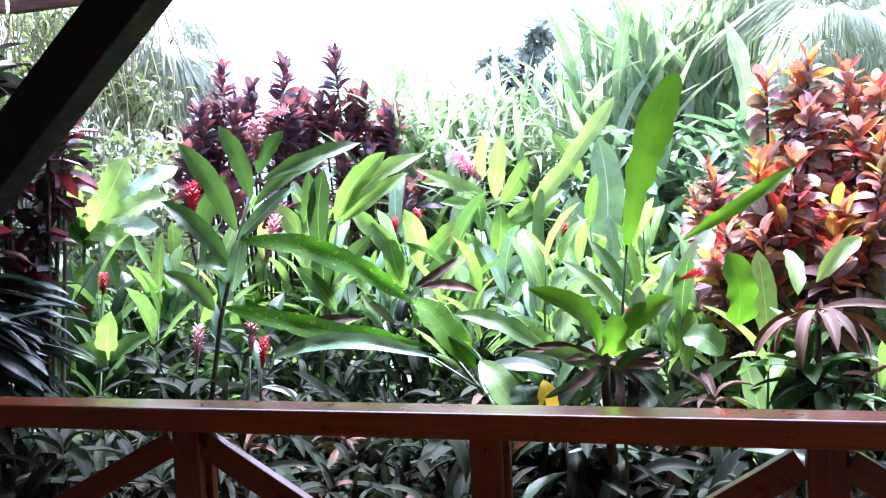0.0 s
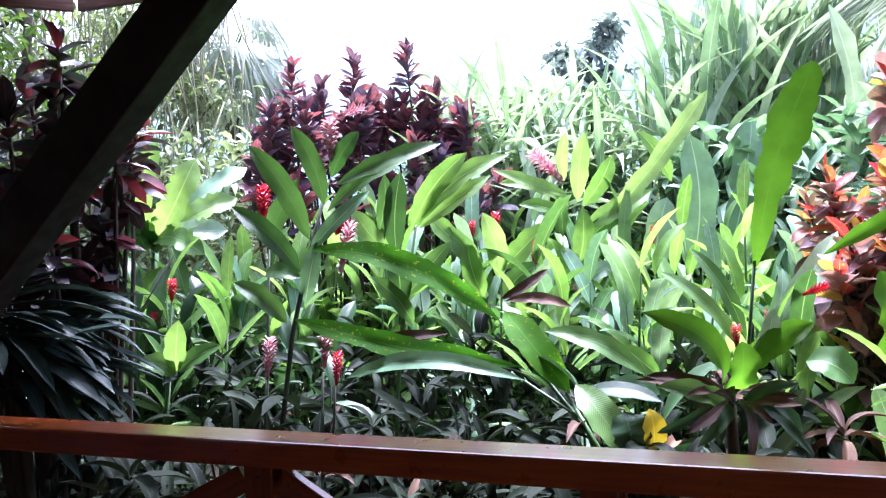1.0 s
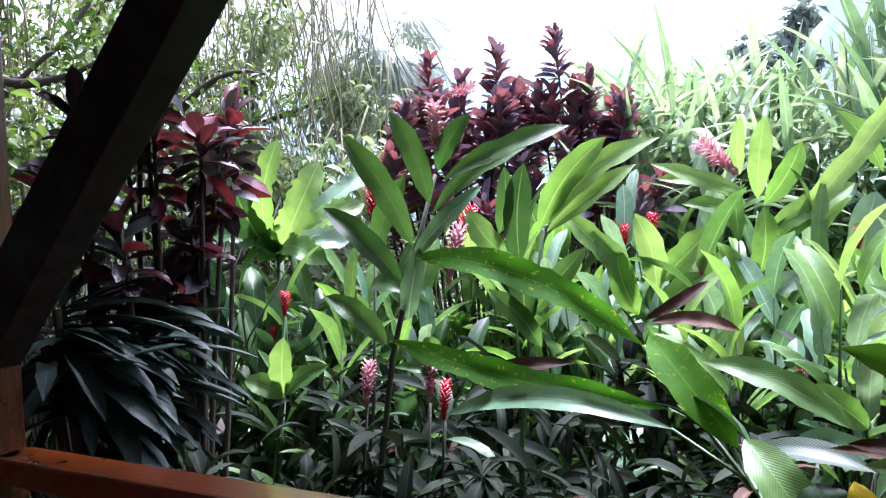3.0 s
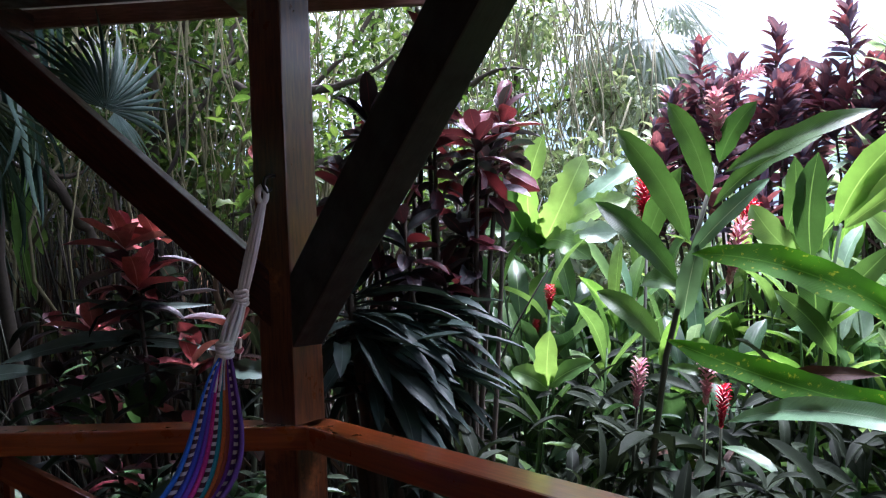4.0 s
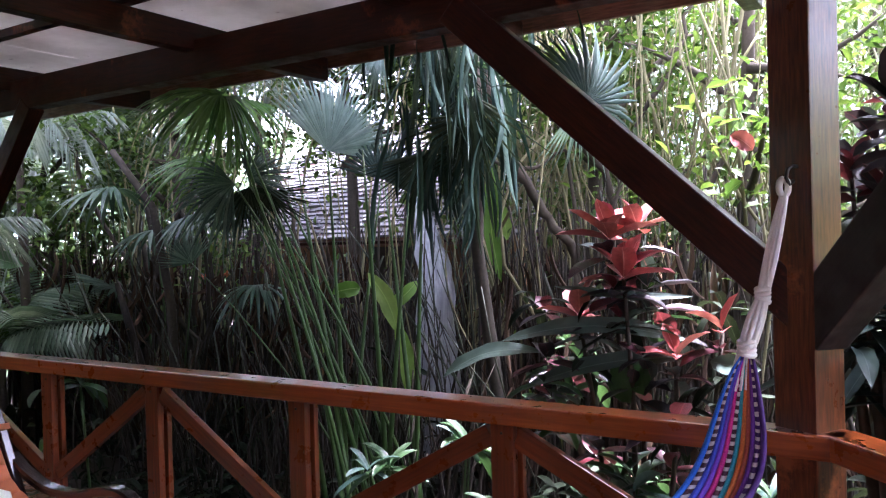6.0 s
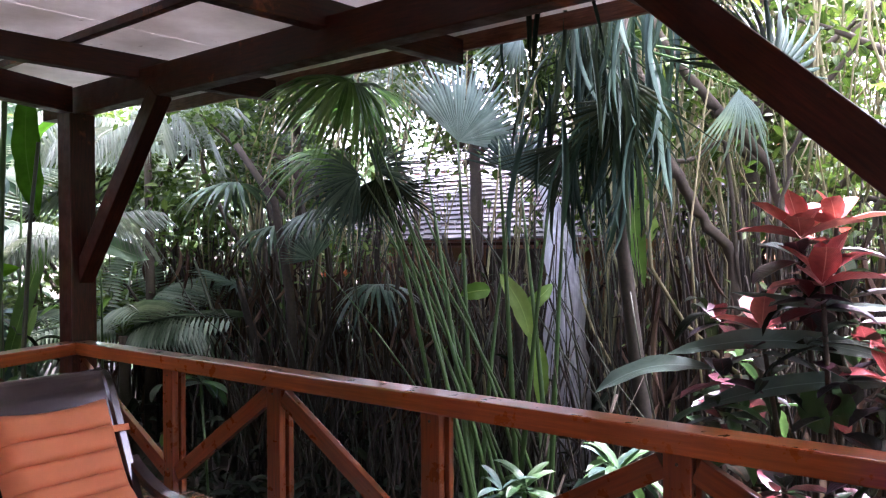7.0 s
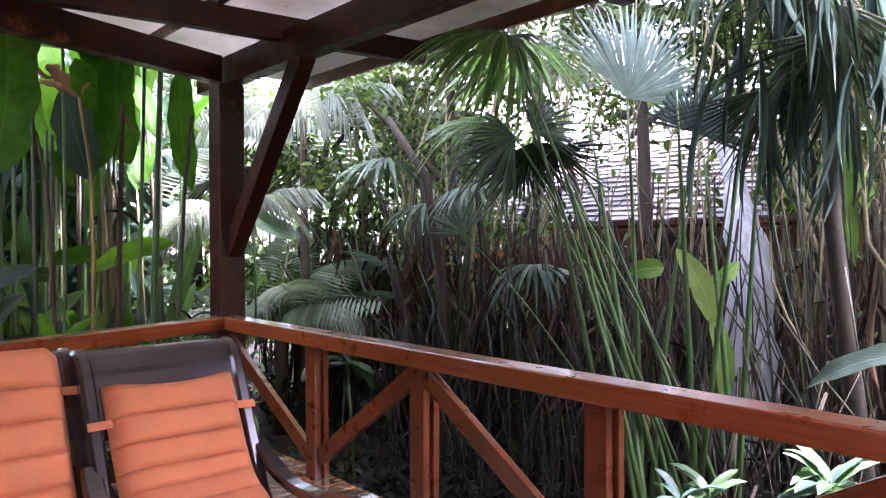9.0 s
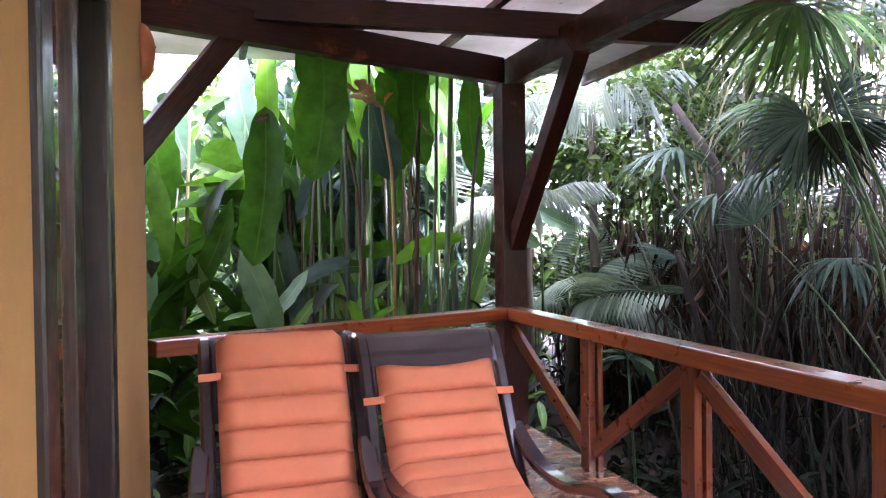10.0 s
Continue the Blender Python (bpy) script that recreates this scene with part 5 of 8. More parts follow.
cordyline("cordyline_shrub", 3.55, 3.1, heads, PURPLE_LEAVES, 0.195, 38, "purple cordyline shrub with upright leafy heads", low=8, steep=62, span=0.40)
heads = [(2.2, 2.9, 1.9), (2.6, 2.8, 1.75), (3.2, 2.6, 1.8), (3.7, 2.4, 1.75), (4.0, 2.6, 1.9), (1.9, 3.1, 2.2)]
cordyline("cordyline_shrub", 2.9, 2.8, heads, PURPLE_LEAVES, 0.25, 24, "low dark purple cordyline shrub", low=0, steep=55, span=0.4)

# dark red cordyline beside the corner post
heads = [(0.36, 0.72, 2.50), (0.13, 0.46, 2.12), (0.73, 1.05, 2.22), (0.66, 0.93, 1.95), (0.54, 0.80, 1.78), (0.27, 0.44, 1.63), (0.53, 0.80, 1.56), (0.11, 0.51, 1.71), (0.40, 0.67, 2.02), (0.34, 0.76, 2.26), (0.74, 1.26, 2.07), (0.42, 0.68, 1.41), (-0.03, 0.62, 1.87), (0.22, 0.90, 2.32), (0.60, 0.70, 2.05), (0.05, 0.95, 2.02), (0.48, 1.0, 1.72), (0.30, 0.6, 1.30)]
cordyline("cordyline_shrub", 0.36, 0.74, heads, DARKRED_LEAVES, 0.22, 19, "dark red cordyline shrub beside the veranda post", span=0.26, low=-40, steep=52)

# croton
random.seed(8)
heads = [(4.72, -0.98, 2.39), (4.58, -0.78, 2.28), (4.52, -1.11, 2.05), (3.98, -1.15, 1.72), (4.67, -1.32, 1.93), (5.12, -0.99, 2.34), (3.81, -1.06, 1.38), (3.81, -1.30, 1.35), (4.30, -1.47, 1.44), (5.10, -1.22, 2.20), (4.65, -1.43, 1.72), (4.09, -0.75, 1.68), (4.13, -1.25, 1.55), (4.56, -1.15, 1.75)]
for k in range(34):
    c = Vector((4.65, -1.0, 0)) + Vector((random.uniform(-0.75, 1.1), random.uniform(-0.6, 0.6), 0))
    heads.append((c.x, c.y, random.uniform(1.15, 1.75) + 0.35 * max(0, c.x - 4.3)))
heads += [(x + random.uniform(-0.2, 0.2), y + random.uniform(-0.2, 0.2), z - drop) for x, y, z in heads[:14] for drop in (0.12, 0.28, 0.46)]
cordyline("croton_shrub", 4.6, -0.9, heads, CROTON_LEAVES, 0.20, 26, "croton shrub with red, orange and yellow leaves", skirt=CROTON_OLD, old=1.2, span=0.34, low=-22, steep=60)

# dead rosette of brown leaves near the rail
plant = plant_at("withered_plant", 3.21, -2.00, "withered plant with hanging brown dry leaves", "plant")
top = 1.07 - plant.matrix_basis.translation.z
for k in range(13):
    put_leaf(DRY_LEAVES, plant, (0, 0, top - 0.03 * (k % 3)), k * 137.5, random.uniform(-22, 12), random.uniform(0.28, 0.46), random.uniform(-40, 40))
rosette(plant, (0.05, 0.08, top - 0.28), 12, 0.40, GINGER_LEAVES, up=(5, 80))
rosette(plant, (0.0, 0.0, top - 0.35), 8, 0.34, GINGER_DARK_LEAVES, up=(-20, 50))
tube("stem", [(0.06, 0.04, 0), (0.04, 0.03, top * 0.5), (0, 0, top)], [0.016, 0.014, 0.012], BARK, plant)

# strap-leaved plant at the post, its leaves darkened for the roof's shade
random.seed(21)
plant = plant_at("strap_leaf_plant", 0.12, 0.50, "strap-leaved plant with drooping glossy leaves darkened for roof shade", "plant")
for hx, hy, hz in ((0.04, 0.30, 1.32), (0.10, 0.36, 1.20), (0.20, 0.50, 1.12), (-0.02, 0.34, 1.18), (0.10, 0.32, 1.02), (0.26, 0.64, 1.22)):
    h = Vector((hx, hy, hz)) - plant.matrix_basis.translation
    tube("stem", [(0, 0, 0), h * 0.55 + Vector((0.02, 0.02, 0)), h], [0.03, 0.026, 0.018], BARK, plant, 7)
    for k in range(30):
        v = k / 29
        yaw = random.gauss(-82, 42) if k % 4 else random.uniform(0, 360)
        put_leaf(SWORD_LEAVES, plant, h - Vector((0, 0, 0.20 * (1 - v))), yaw, -42 + 60 * v + random.uniform(-10, 10), random.uniform(0.36, 0.60), random.uniform(-20, 20), wide=random.uniform(0.9, 1.25))

# reeds and spiky rosettes beyond the bed, each clump with one joined crown
random.seed(31)
for k in range(34):
    s, d = random.uniform(0.2, 13.0), random.uniform(5.6, 9.5)
    x, y = front(s, d)
    plant = plant_at("reed_clump", x, y, "tall hazy green clump of long strap leaves", "grass clump", "reed clumps")
    lift = 1.5 + 0.30 * (d - 5.0) + random.uniform(-0.3, 0.4)
    tube("stem", [(0, 0, 0), (0, 0, lift)], [0.05, 0.03], BARK, plant)
    mats = []
    for q in range(150):
        tall = random.random() < 0.45
        at = (random.uniform(-0.45, 0.45), random.uniform(-0.45, 0.45), lift * (random.uniform(0.2, 0.9) if tall else random.uniform(0.5, 1.0)))
        mats.append((random.randrange(5), leaf_matrix(at, random.uniform(0, 360), random.uniform(65, 90) if tall else random.uniform(-5, 75), random.uniform(0.9, 1.7), 0, random.uniform(0.8, 1.6))))
    crown = scatter("leaves", REED_LEAVES, mats, "", "")
    crown.parent = plant
for x, y, tip in ((5.0, 5.9, 3.3), (4.0, 3.5, 3.1), (5.1, 5.5, 3.3), (5.0, 5.0, 3.3), (5.0, 4.8, 3.2), (5.1, 4.7, 3.3), (5.0, 4.2, 3.2), (5.5, 4.9, 2.8), (6.0, 5.4, 3.1), (5.3, 4.1, 2.9), (4.7, 3.0, 2.8), (5.6, 4.0, 3.2), (5.5, 3.8, 2.9), (5.9, 4.1, 3.1), (5.5, 3.3, 3.1), (5.8, 3.5, 3.2)):
    plant = plant_at("reed_clump", x, y, "tall hazy green clump of long strap leaves", "grass clump", "reed clumps")
    lift = tip - plant.matrix_basis.translation.z - 0.55
    tube("stem", [(0, 0, 0), (0, 0, lift)], [0.05, 0.03], BARK, plant)
    mats = []
    for q in range(130):
        mats.append((random.randrange(5), leaf_matrix((random.uniform(-0.5, 0.5), random.uniform(-0.5, 0.5), lift * random.uniform(0.45, 1.0)), random.uniform(0, 360), random.uniform(0, 85), random.uniform(0.7, 1.3), 0, random.uniform(0.8, 1.6))))
    scatter("leaves", REED_LEAVES, mats, "", "").parent = plant
# green shrubs that close the bed behind
mats = []
for k in range(15000):
    s, d = random.uniform(-1.0, 13.0), random.uniform(3.5, 7.0)
    x, y = front(s, d)
    top = 0.95 + 0.45 * noise.noise((s * 0.8, d * 0.8, 3.0)) + 0.22 * (d - 4.4)
    z = ground_z(x, y) + (top + 0.75) * math.sqrt(random.random())
    mats.append((random.randrange(4), leaf_matrix((x, y, z), random.uniform(0, 360), random.uniform(-10, 80), random.uniform(0.24, 0.48), random.uniform(-30, 30))))
scatter("shrubbery", LIME_LEAVES, mats[:9000], "bright green shrubs behind the flower bed", "shrubbery")
scatter("shrubbery", GINGER_LEAVES, mats[9000:], "green shrubs behind the flower bed", "shrubbery")
# ---- the garden beside the veranda ----
random.seed(41)

# plant with coral rosettes and long grey-green leaves
plant = plant_at("coral_shrub", -1.15, 0.75, "shrub with coral-red leaf rosettes and dark green leaves", "shrub")
o = plant.matrix_basis.translation
for h, n, ln in (((-1.12, 0.66, 1.55), 10, 0.30), ((-1.00, 0.74, 1.60), 7, 0.24), ((-1.01, 0.55, 1.36), 9, 0.29), ((-1.27, 0.62, 1.15), 6, 0.28), ((-0.78, 0.60, 0.98), 4, 0.25), ((-0.60, 0.75, 1.10), 3, 0.24)):
    h = Vector(h) - o
    tube("stem", bow((h.x * 0.3, h.y * 0.3, 0), h, (0.05, 0.03, 0), 5), [0.02, 0.018, 0.016, 0.013, 0.01], BARK, plant)
    rosette(plant, h, n, ln, REDPINK_LEAVES, up=(5, 65))
    rosette(plant, h - Vector((0, 0, 0.10)), 5, ln * 1.0, DARKRED_LEAVES, up=(-25, 20))
    rosette(plant, h - Vector((0, 0, 0.24)), 6, ln, UNDER_LEAVES, up=(-30, 25))
for k in range(46):
    p = Vector((random.uniform(-0.40, 0.6), random.uniform(-0.3, 0.3), random.uniform(0.8, 2.1)))
    rosette(plant, p, 5, random.uniform(0.2, 0.3), random.choice([UNDER_LEAVES, GINGER_DARK_LEAVES, DARKRED_LEAVES]), up=(-30, 40))
hero = plant
blade(hero, (-0.74, 0.74, 1.05), (-1.63, 0.45, 1.05), 0.100, LONGLEAF, 0.05)
blade(hero, (-1.46, 0.59, 0.98), (-1.95, 0.38, 0.85), 0.100, LONGLEAF, 0.06)
blade(hero, (-0.72, 0.74, 0.97), (-1.53, 0.47, 0.81), 0.100, LONGLEAF, 0.05)
blade(hero, (-1.05, 0.67, 0.97), (-1.00, 0.58, 0.76), 0.140, GINGER_DARK, 0.03)
blade(hero, (-0.94, 0.69, 0.97), (-0.93, 0.59, 0.80), 0.140, GINGER_DARK, 0.03)
blade(hero, (-0.66, 0.75, 0.96), (-0.42, 0.70, 0.94), 0.100, LONGLEAF, 0.03)
blade(hero, (-0.73, 0.74, 1.27), (-1.36, 0.51, 1.33), 0.050, LONGLEAF, 0.03)
blade(hero, (-0.58, 0.77, 1.74), (-0.66, 0.66, 1.74), 0.090, LIME, 0.02)
blade(hero, (-0.58, 0.77, 1.73), (-0.48, 0.69, 1.81), 0.090, LIME, 0.02)
blade(hero, (-0.49, 1.00, 1.98), (-0.59, 0.98, 2.06), 0.090, REDPINK, 0.02)

hero = plant_at("broad_leaf_plant", -3.20, 1.55, "young plant with bright green upright leaves among the canes", "plant")
tube("stem", [Vector((-3.06, 1.69, -0.35)) - hero.location, Vector((-3.08, 1.68, 0.45)) - hero.location], [0.012, 0.010], CANE, hero)
blade(hero, (-3.08, 1.68, 0.44), (-3.13, 1.63, 0.99), 0.110, LIME, 0.04, face=(0.63, -0.76, 0.1))
blade(hero, (-3.12, 1.64, 0.90), (-3.27, 1.50, 1.35), 0.130, LIME, 0.04, face=(0.63, -0.76, 0.1))
blade(hero, (-3.58, 1.46, 1.20), (-3.43, 1.61, 1.23), 0.120, LIME, 0.04, face=(0.63, -0.76, 0.1))
blade(hero, (-3.30, 1.74, 1.06), (-3.12, 1.93, 1.27), 0.100, LIME, 0.04, face=(0.63, -0.76, 0.1))
blade(hero, (-2.65, 2.42, 1.23), (-2.67, 2.40, 2.22), 0.130, LIME, 0.04, face=(0.63, -0.76, 0.1))
blade(hero, (-2.61, 2.46, 1.56), (-2.69, 2.38, 1.90), 0.100, LIME, 0.04, face=(0.63, -0.76, 0.1))

hero = plant_at("broad_leaf_plant", -7.21, 0.74, "plant with a broad pale bluish leaf behind the corner post", "plant")
tube("stem", [Vector((-7.21, 0.74, 0.42)) - hero.location, Vector((-7.21, 0.74, 1.14)) - hero.location, Vector((-7.24, 0.72, 1.63)) - hero.location], [0.012, 0.010, 0.008], CANE, hero)
blade(hero, (-7.25, 0.71, 1.65), (-6.84, 1.00, 1.44), 0.170, PALE, 0.03, face=(0.7, -0.6, 0.4))
blade(hero, (-7.23, 0.73, 1.30), (-7.41, 0.54, 1.45), 0.150, PALE, 0.04, face=(0.7, -0.6, 0.4))

# fan palm beside the rail: pale fans spread towards the veranda, dark ones hang
random.seed(43)
palm = plant_at("fan_palm", -2.95, 1.25, "fan palm with green stalks and large pleated leaves", "palm")
foot = palm.matrix_basis.translation
TO_US, LEFTWARD = Vector((0.63, -0.76, -0.05)), Vector((-0.69, -0.72, 0))
RIGHTWARD, DOWN = -LEFTWARD, -UP
crown = [((-3.59, 1.46, 2.27), UP + RIGHTWARD * 0.45, TO_US + UP * 0.20 + RIGHTWARD * 0.5, 0.64, 4),
         ((-3.30, 1.75, 2.05), UP * 0.8 + RIGHTWARD * 0.3, TO_US, 0.50, 11),
         ((-4.44, 1.32, 2.74), TO_US + DOWN * 0.10 + LEFTWARD * 0.5, UP + TO_US * 0.25, 0.75, 5),
         ((-4.05, 0.85, 2.66), LEFTWARD * 0.9 + TO_US * 0.4 + UP * 0.1, UP + TO_US * 0.5, 0.68, 5),
         ((-4.00, 0.85, 2.64), RIGHTWARD * 0.6 + TO_US * 0.5 + DOWN * 0.1, UP + TO_US * 0.4, 0.48, 7),
         ((-4.70, 1.60, 2.70), LEFTWARD + UP * 0.05, UP + TO_US * 0.35, 0.70, 5),
         ((-3.95, 0.86, 2.02), LEFTWARD + DOWN * 0.30, UP * 0.7 + TO_US * 0.8, 0.62, 9),
         ((-3.90, 0.95, 2.06), RIGHTWARD * 0.5 + UP * 0.35, TO_US + UP * 0.6, 0.40, 9),
         ((-3.92, 0.98, 2.00), DOWN + RIGHTWARD * 0.15, TO_US + UP * 0.2, 0.50, 10),
         ((-3.80, 1.05, 1.96), DOWN + RIGHTWARD * 0.5, TO_US + LEFTWARD * 0.3, 0.44, 10),
         ((-4.05, 1.00, 1.94), DOWN + LEFTWARD * 0.3, TO_US + RIGHTWARD * 0.3, 0.42, 11),
         ((-2.95, 1.30, 2.90), LEFTWARD * 0.5 + DOWN * 0.75, TO_US + UP * 0.5, 0.55, 7),
         ((-1.90, 2.20, 2.52), DOWN + RIGHTWARD * 0.12, TO_US, 0.62, 7),
         ((-1.34, 0.96, 2.30), UP + RIGHTWARD * 0.25, (0.85, -0.45, 0.2), 0.58, 11),
         ((-1.40, 1.05, 2.42), UP + LEFTWARD * 0.4, (0.7, -0.6, 0.3), 0.50, 10),
         ((-5.0, 1.55, 2.30), LEFTWARD + UP * 0.1, UP + TO_US * 0.5, 0.60, 5), ((-4.7, 1.1, 1.45), LEFTWARD * 0.4 + UP * 0.8, TO_US + UP * 0.3, 0.30, 9)]
for hub, axis, normal, r, mesh in crown[:11] + crown[15:]:
    f = Vector((foot.x + random.uniform(-0.5, 0.4), foot.y + random.uniform(-0.25, 0.3), foot.z))
    aim_fan(palm, f, hub, axis, normal, r, FANS[mesh])
# bare young stalks of the palm
for k in range(5):
    f = Vector((random.uniform(-0.3, 0.3), random.uniform(-0.25, 0.25), 0))
    t = f + Vector((random.uniform(-1.0, 0.9), random.uniform(-0.3, 0.5), random.uniform(1.7, 3.2)))
    tube("stalk", bow(f, t, (0, 0, 0.10), 7), [0.022, 0.021, 0.020, 0.018, 0.015, 0.011, 0.006], CANE, palm)

# a taller fan palm beside it: dark old leaves hang down round its trunk
palm = plant_at("fan_palm", -2.46, 1.72, "fan palm with a dark skirt of old hanging leaves", "palm")
foot = palm.matrix_basis.translation
tube("trunk", [(0.12, 0.1, 0), (0.16, 0.08, 0.7), (0.06, 0.06, 1.5), (-0.02, 0.02, 2.3), (0.02, 0.0, 3.1), (0.0, 0.0, 3.9)], [0.055, 0.048, 0.052, 0.045, 0.05, 0.045], THICKET, palm, 9)
head = foot + Vector((0, 0, 3.6))
for hub, axis, normal, r, mesh in crown[11:15]:
    aim_fan(palm, head, hub, axis, normal, r, FANS[mesh])
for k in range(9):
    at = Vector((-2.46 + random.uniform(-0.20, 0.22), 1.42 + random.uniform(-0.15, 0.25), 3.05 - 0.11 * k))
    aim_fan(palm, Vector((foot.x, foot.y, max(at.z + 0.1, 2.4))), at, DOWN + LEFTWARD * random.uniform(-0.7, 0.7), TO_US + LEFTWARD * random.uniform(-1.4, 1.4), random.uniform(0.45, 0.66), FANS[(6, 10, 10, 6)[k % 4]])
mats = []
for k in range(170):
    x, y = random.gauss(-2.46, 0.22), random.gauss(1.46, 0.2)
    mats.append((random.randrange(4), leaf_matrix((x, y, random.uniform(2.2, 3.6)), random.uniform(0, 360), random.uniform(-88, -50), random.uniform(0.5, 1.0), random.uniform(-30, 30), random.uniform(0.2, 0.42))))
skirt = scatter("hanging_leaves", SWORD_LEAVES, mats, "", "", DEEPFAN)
skirt.parent = palm
skirt.matrix_parent_inverse = palm.matrix_basis.inverted()

palm = plant_at("fan_palm", -6.6, 2.4, "small fan palm with split leaves", "palm")
foot = palm.matrix_basis.translation
for hub, yaw, pitch, r, mesh, roll in (((-7.45, 2.4, 1.15), 80, 15, 0.6, 2, 20), ((-6.5, 2.2, 1.75), 100, -10, 0.6, 1, 0), ((-5.6, 2.0, 1.9), 150, -15, 0.6, 1, 0),
                                       ((-6.9, 2.0, 2.2), 120, -5, 0.7, 1, 0), ((-5.2, 2.3, 1.2), -120, 0, 0.55, 3, 0)):
    put_fan(palm, foot + Vector((random.uniform(-0.1, 0.1), random.uniform(-0.1, 0.1), 0)), hub, yaw, pitch, r, FANS[mesh], roll, 0.02)

# feather palms further along
for x, y, top, n, ln in ((-8.6, 1.7, 0.6, 11, 1.7), (-9.6, -0.2, 1.6, 10, 1.8), (-9.5, 3.4, 2.2, 12, 2.2), (-7.8, 5.0, 3.6, 10, 2.2), (-10.5, 1.5, 2.9, 12, 2.2)):
    palm = plant_at("feather_palm", x, y, "feather palm with arching grey-green fronds", "palm")
    tube("trunk", [(0, 0, 0), (0.05, 0, (top + 0.75) * 0.5), (0, 0, top + 0.75)], [0.09, 0.07, 0.05], BARK, palm, 8)
    for k in range(n):
        put_leaf(FRONDS, palm, (0, 0, top + 0.75), k * 137.5, random.uniform(-5, 55), ln * random.uniform(0.8, 1.1), random.uniform(-20, 20), "frond")

# weeping palms whose pale fronds hang behind the far corner post
for x, y, top, aims, ln in ((-7.6, 0.75, 1.62, ((-115, 8), (-160, 0), (-70, 18), (160, 10), (-20, 30), (70, 20)), 0.95), (-8.4, 1.9, 2.75, ((-120, 10), (-150, 0), (-90, 15), (180, 8), (-40, 30), (60, 30)), 1.35), (-8.9, 0.4, 2.6, ((-100, 0), (-60, 20), (-150, 12), (140, 20)), 1.25)):
    palm = plant_at("weeping_palm", x, y, "palm with pale fronds hanging in a curtain of leaflets", "palm")
    h = top - palm.matrix_basis.translation.z
    tube("trunk", [(0, 0, 0), (0.04, 0, h * 0.5), (0, 0, h)], [0.07, 0.055, 0.04], BARK, palm, 8)
    for k, (yaw, pitch) in enumerate(aims):
        put_leaf([WEEPING[k % 3]], palm, (0, 0, h), yaw, pitch, ln * random.uniform(0.9, 1.1), random.uniform(-12, 12), "frond")

# thicket of thin canes, roots and hanging stems
random.seed(47)


def stem_data(x, y, h, lean, r, z0=None, bend=0.07):
    z0 = ground_z(x, y) if z0 is None else z0
    top = Vector((x + random.gauss(0, lean) * h, y + random.gauss(0, lean * 0.6) * h, z0 + h))
    pts = bow((x, y, z0), top, (random.gauss(0, bend), random.gauss(0, bend), 0), 6)
    pts = [p + Vector((random.gauss(0, 0.012), random.gauss(0, 0.012), 0)) for p in pts]
    return tube_data(pts, [r, r, r * 0.95, r * 0.9, r * 0.8, r * 0.6], 5)


def in_gap(x, y):
    return -4.62 < x + (y - 3.4) * 0.55 < -3.35 and y < 3.6


def before_roof(x, y):
    """The stretch of thicket over which the cabin's roof is seen."""
    return -1.0 * (y + 2.55) < x + 0.3 < -0.58 * (y + 2.55) and y < 5.6


pieces, dark, pale = [], [], []
for k in range(2300):
    x, y = random.uniform(-10.5, 0.3), random.uniform(2.1, 5.2)
    if (x > -0.9 and y < 2.4) or (in_gap(x, y) and random.random() < 0.88):
        continue
    h = random.choice([random.uniform(1.0, 2.1), random.uniform(1.3, 2.6), random.uniform(1.4, 2.9)])
    r = random.choice([0.005, 0.006, 0.008, 0.010, 0.013, 0.02]) * random.uniform(0.8, 1.2)
    if before_roof(x, y) and k % 5:
        h = min(h, random.uniform(1.6, 2.25))
    (pieces if random.random() < 0.75 else dark).append(stem_data(x, y, h, random.choice([0.05, 0.12, 0.3]), r))
for k in range(220):
    x, y = random.uniform(-9.5, -1.0), random.uniform(2.6, 5.5)
    if before_roof(x, y) and k % 3:
        continue
    pale.append(stem_data(x, y, random.uniform(3.2, 5.4), 0.13, random.choice([0.006, 0.008, 0.012, 0.016]), None, 0.32))
for k in range(210):   # roots that hang from the limbs
    x, y = random.uniform(-3.0, -0.7), random.uniform(2.3, 5.2)
    pale.append(stem_data(x, y, random.uniform(1.2, 3.0), 0.14, random.choice([0.004, 0.006, 0.009, 0.014]), random.uniform(0.6, 2.4), 0.2))
for k in range(30):   # thicker dark trunks among them
    x, y = random.uniform(-8.5, -1.2), random.uniform(2.3, 3.6)
    if not in_gap(x, y):
        pieces.append(stem_data(x, y, random.uniform(1.6, 3.2), 0.16, random.uniform(0.022, 0.05), None, 0.12))
for k in range(46):   # long stalks that lean across
    x, y = random.uniform(-6.5, -1.0), random.uniform(1.7, 2.6)
    dark.append(stem_data(x, y, random.uniform(1.5, 2.6), 0.42, random.uniform(0.005, 0.010), None, 0.1))
for k in range(150):  # thin stems low behind the rail
    x, y = random.uniform(-6.5, -1.6), random.uniform(1.2, 2.1)
    pieces.append(stem_data(x, y, random.uniform(0.8, 1.7), 0.16, random.choice([0.004, 0.006, 0.009, 0.014]), None, 0.1))
for k in range(26):   # vines before the white trunk
    pieces.append(stem_data(random.uniform(-4.3, -3.4), random.uniform(2.8, 3.1), random.uniform(1.5, 2.7), 0.12, random.choice([0.004, 0.005, 0.008, 0.014]), None, 0.12))
for k in range(420):  # a curtain of roots under the mossy limbs
    x = random.uniform(-2.7, -0.7)
    y = 2.2 + (x + 2.7) * 0.25 + random.uniform(0.0, 0.7)
    pieces.append(stem_data(x, y, random.uniform(1.4, 2.9), 0.035, random.choice([0.003, 0.004, 0.006, 0.010]), None, 0.05))
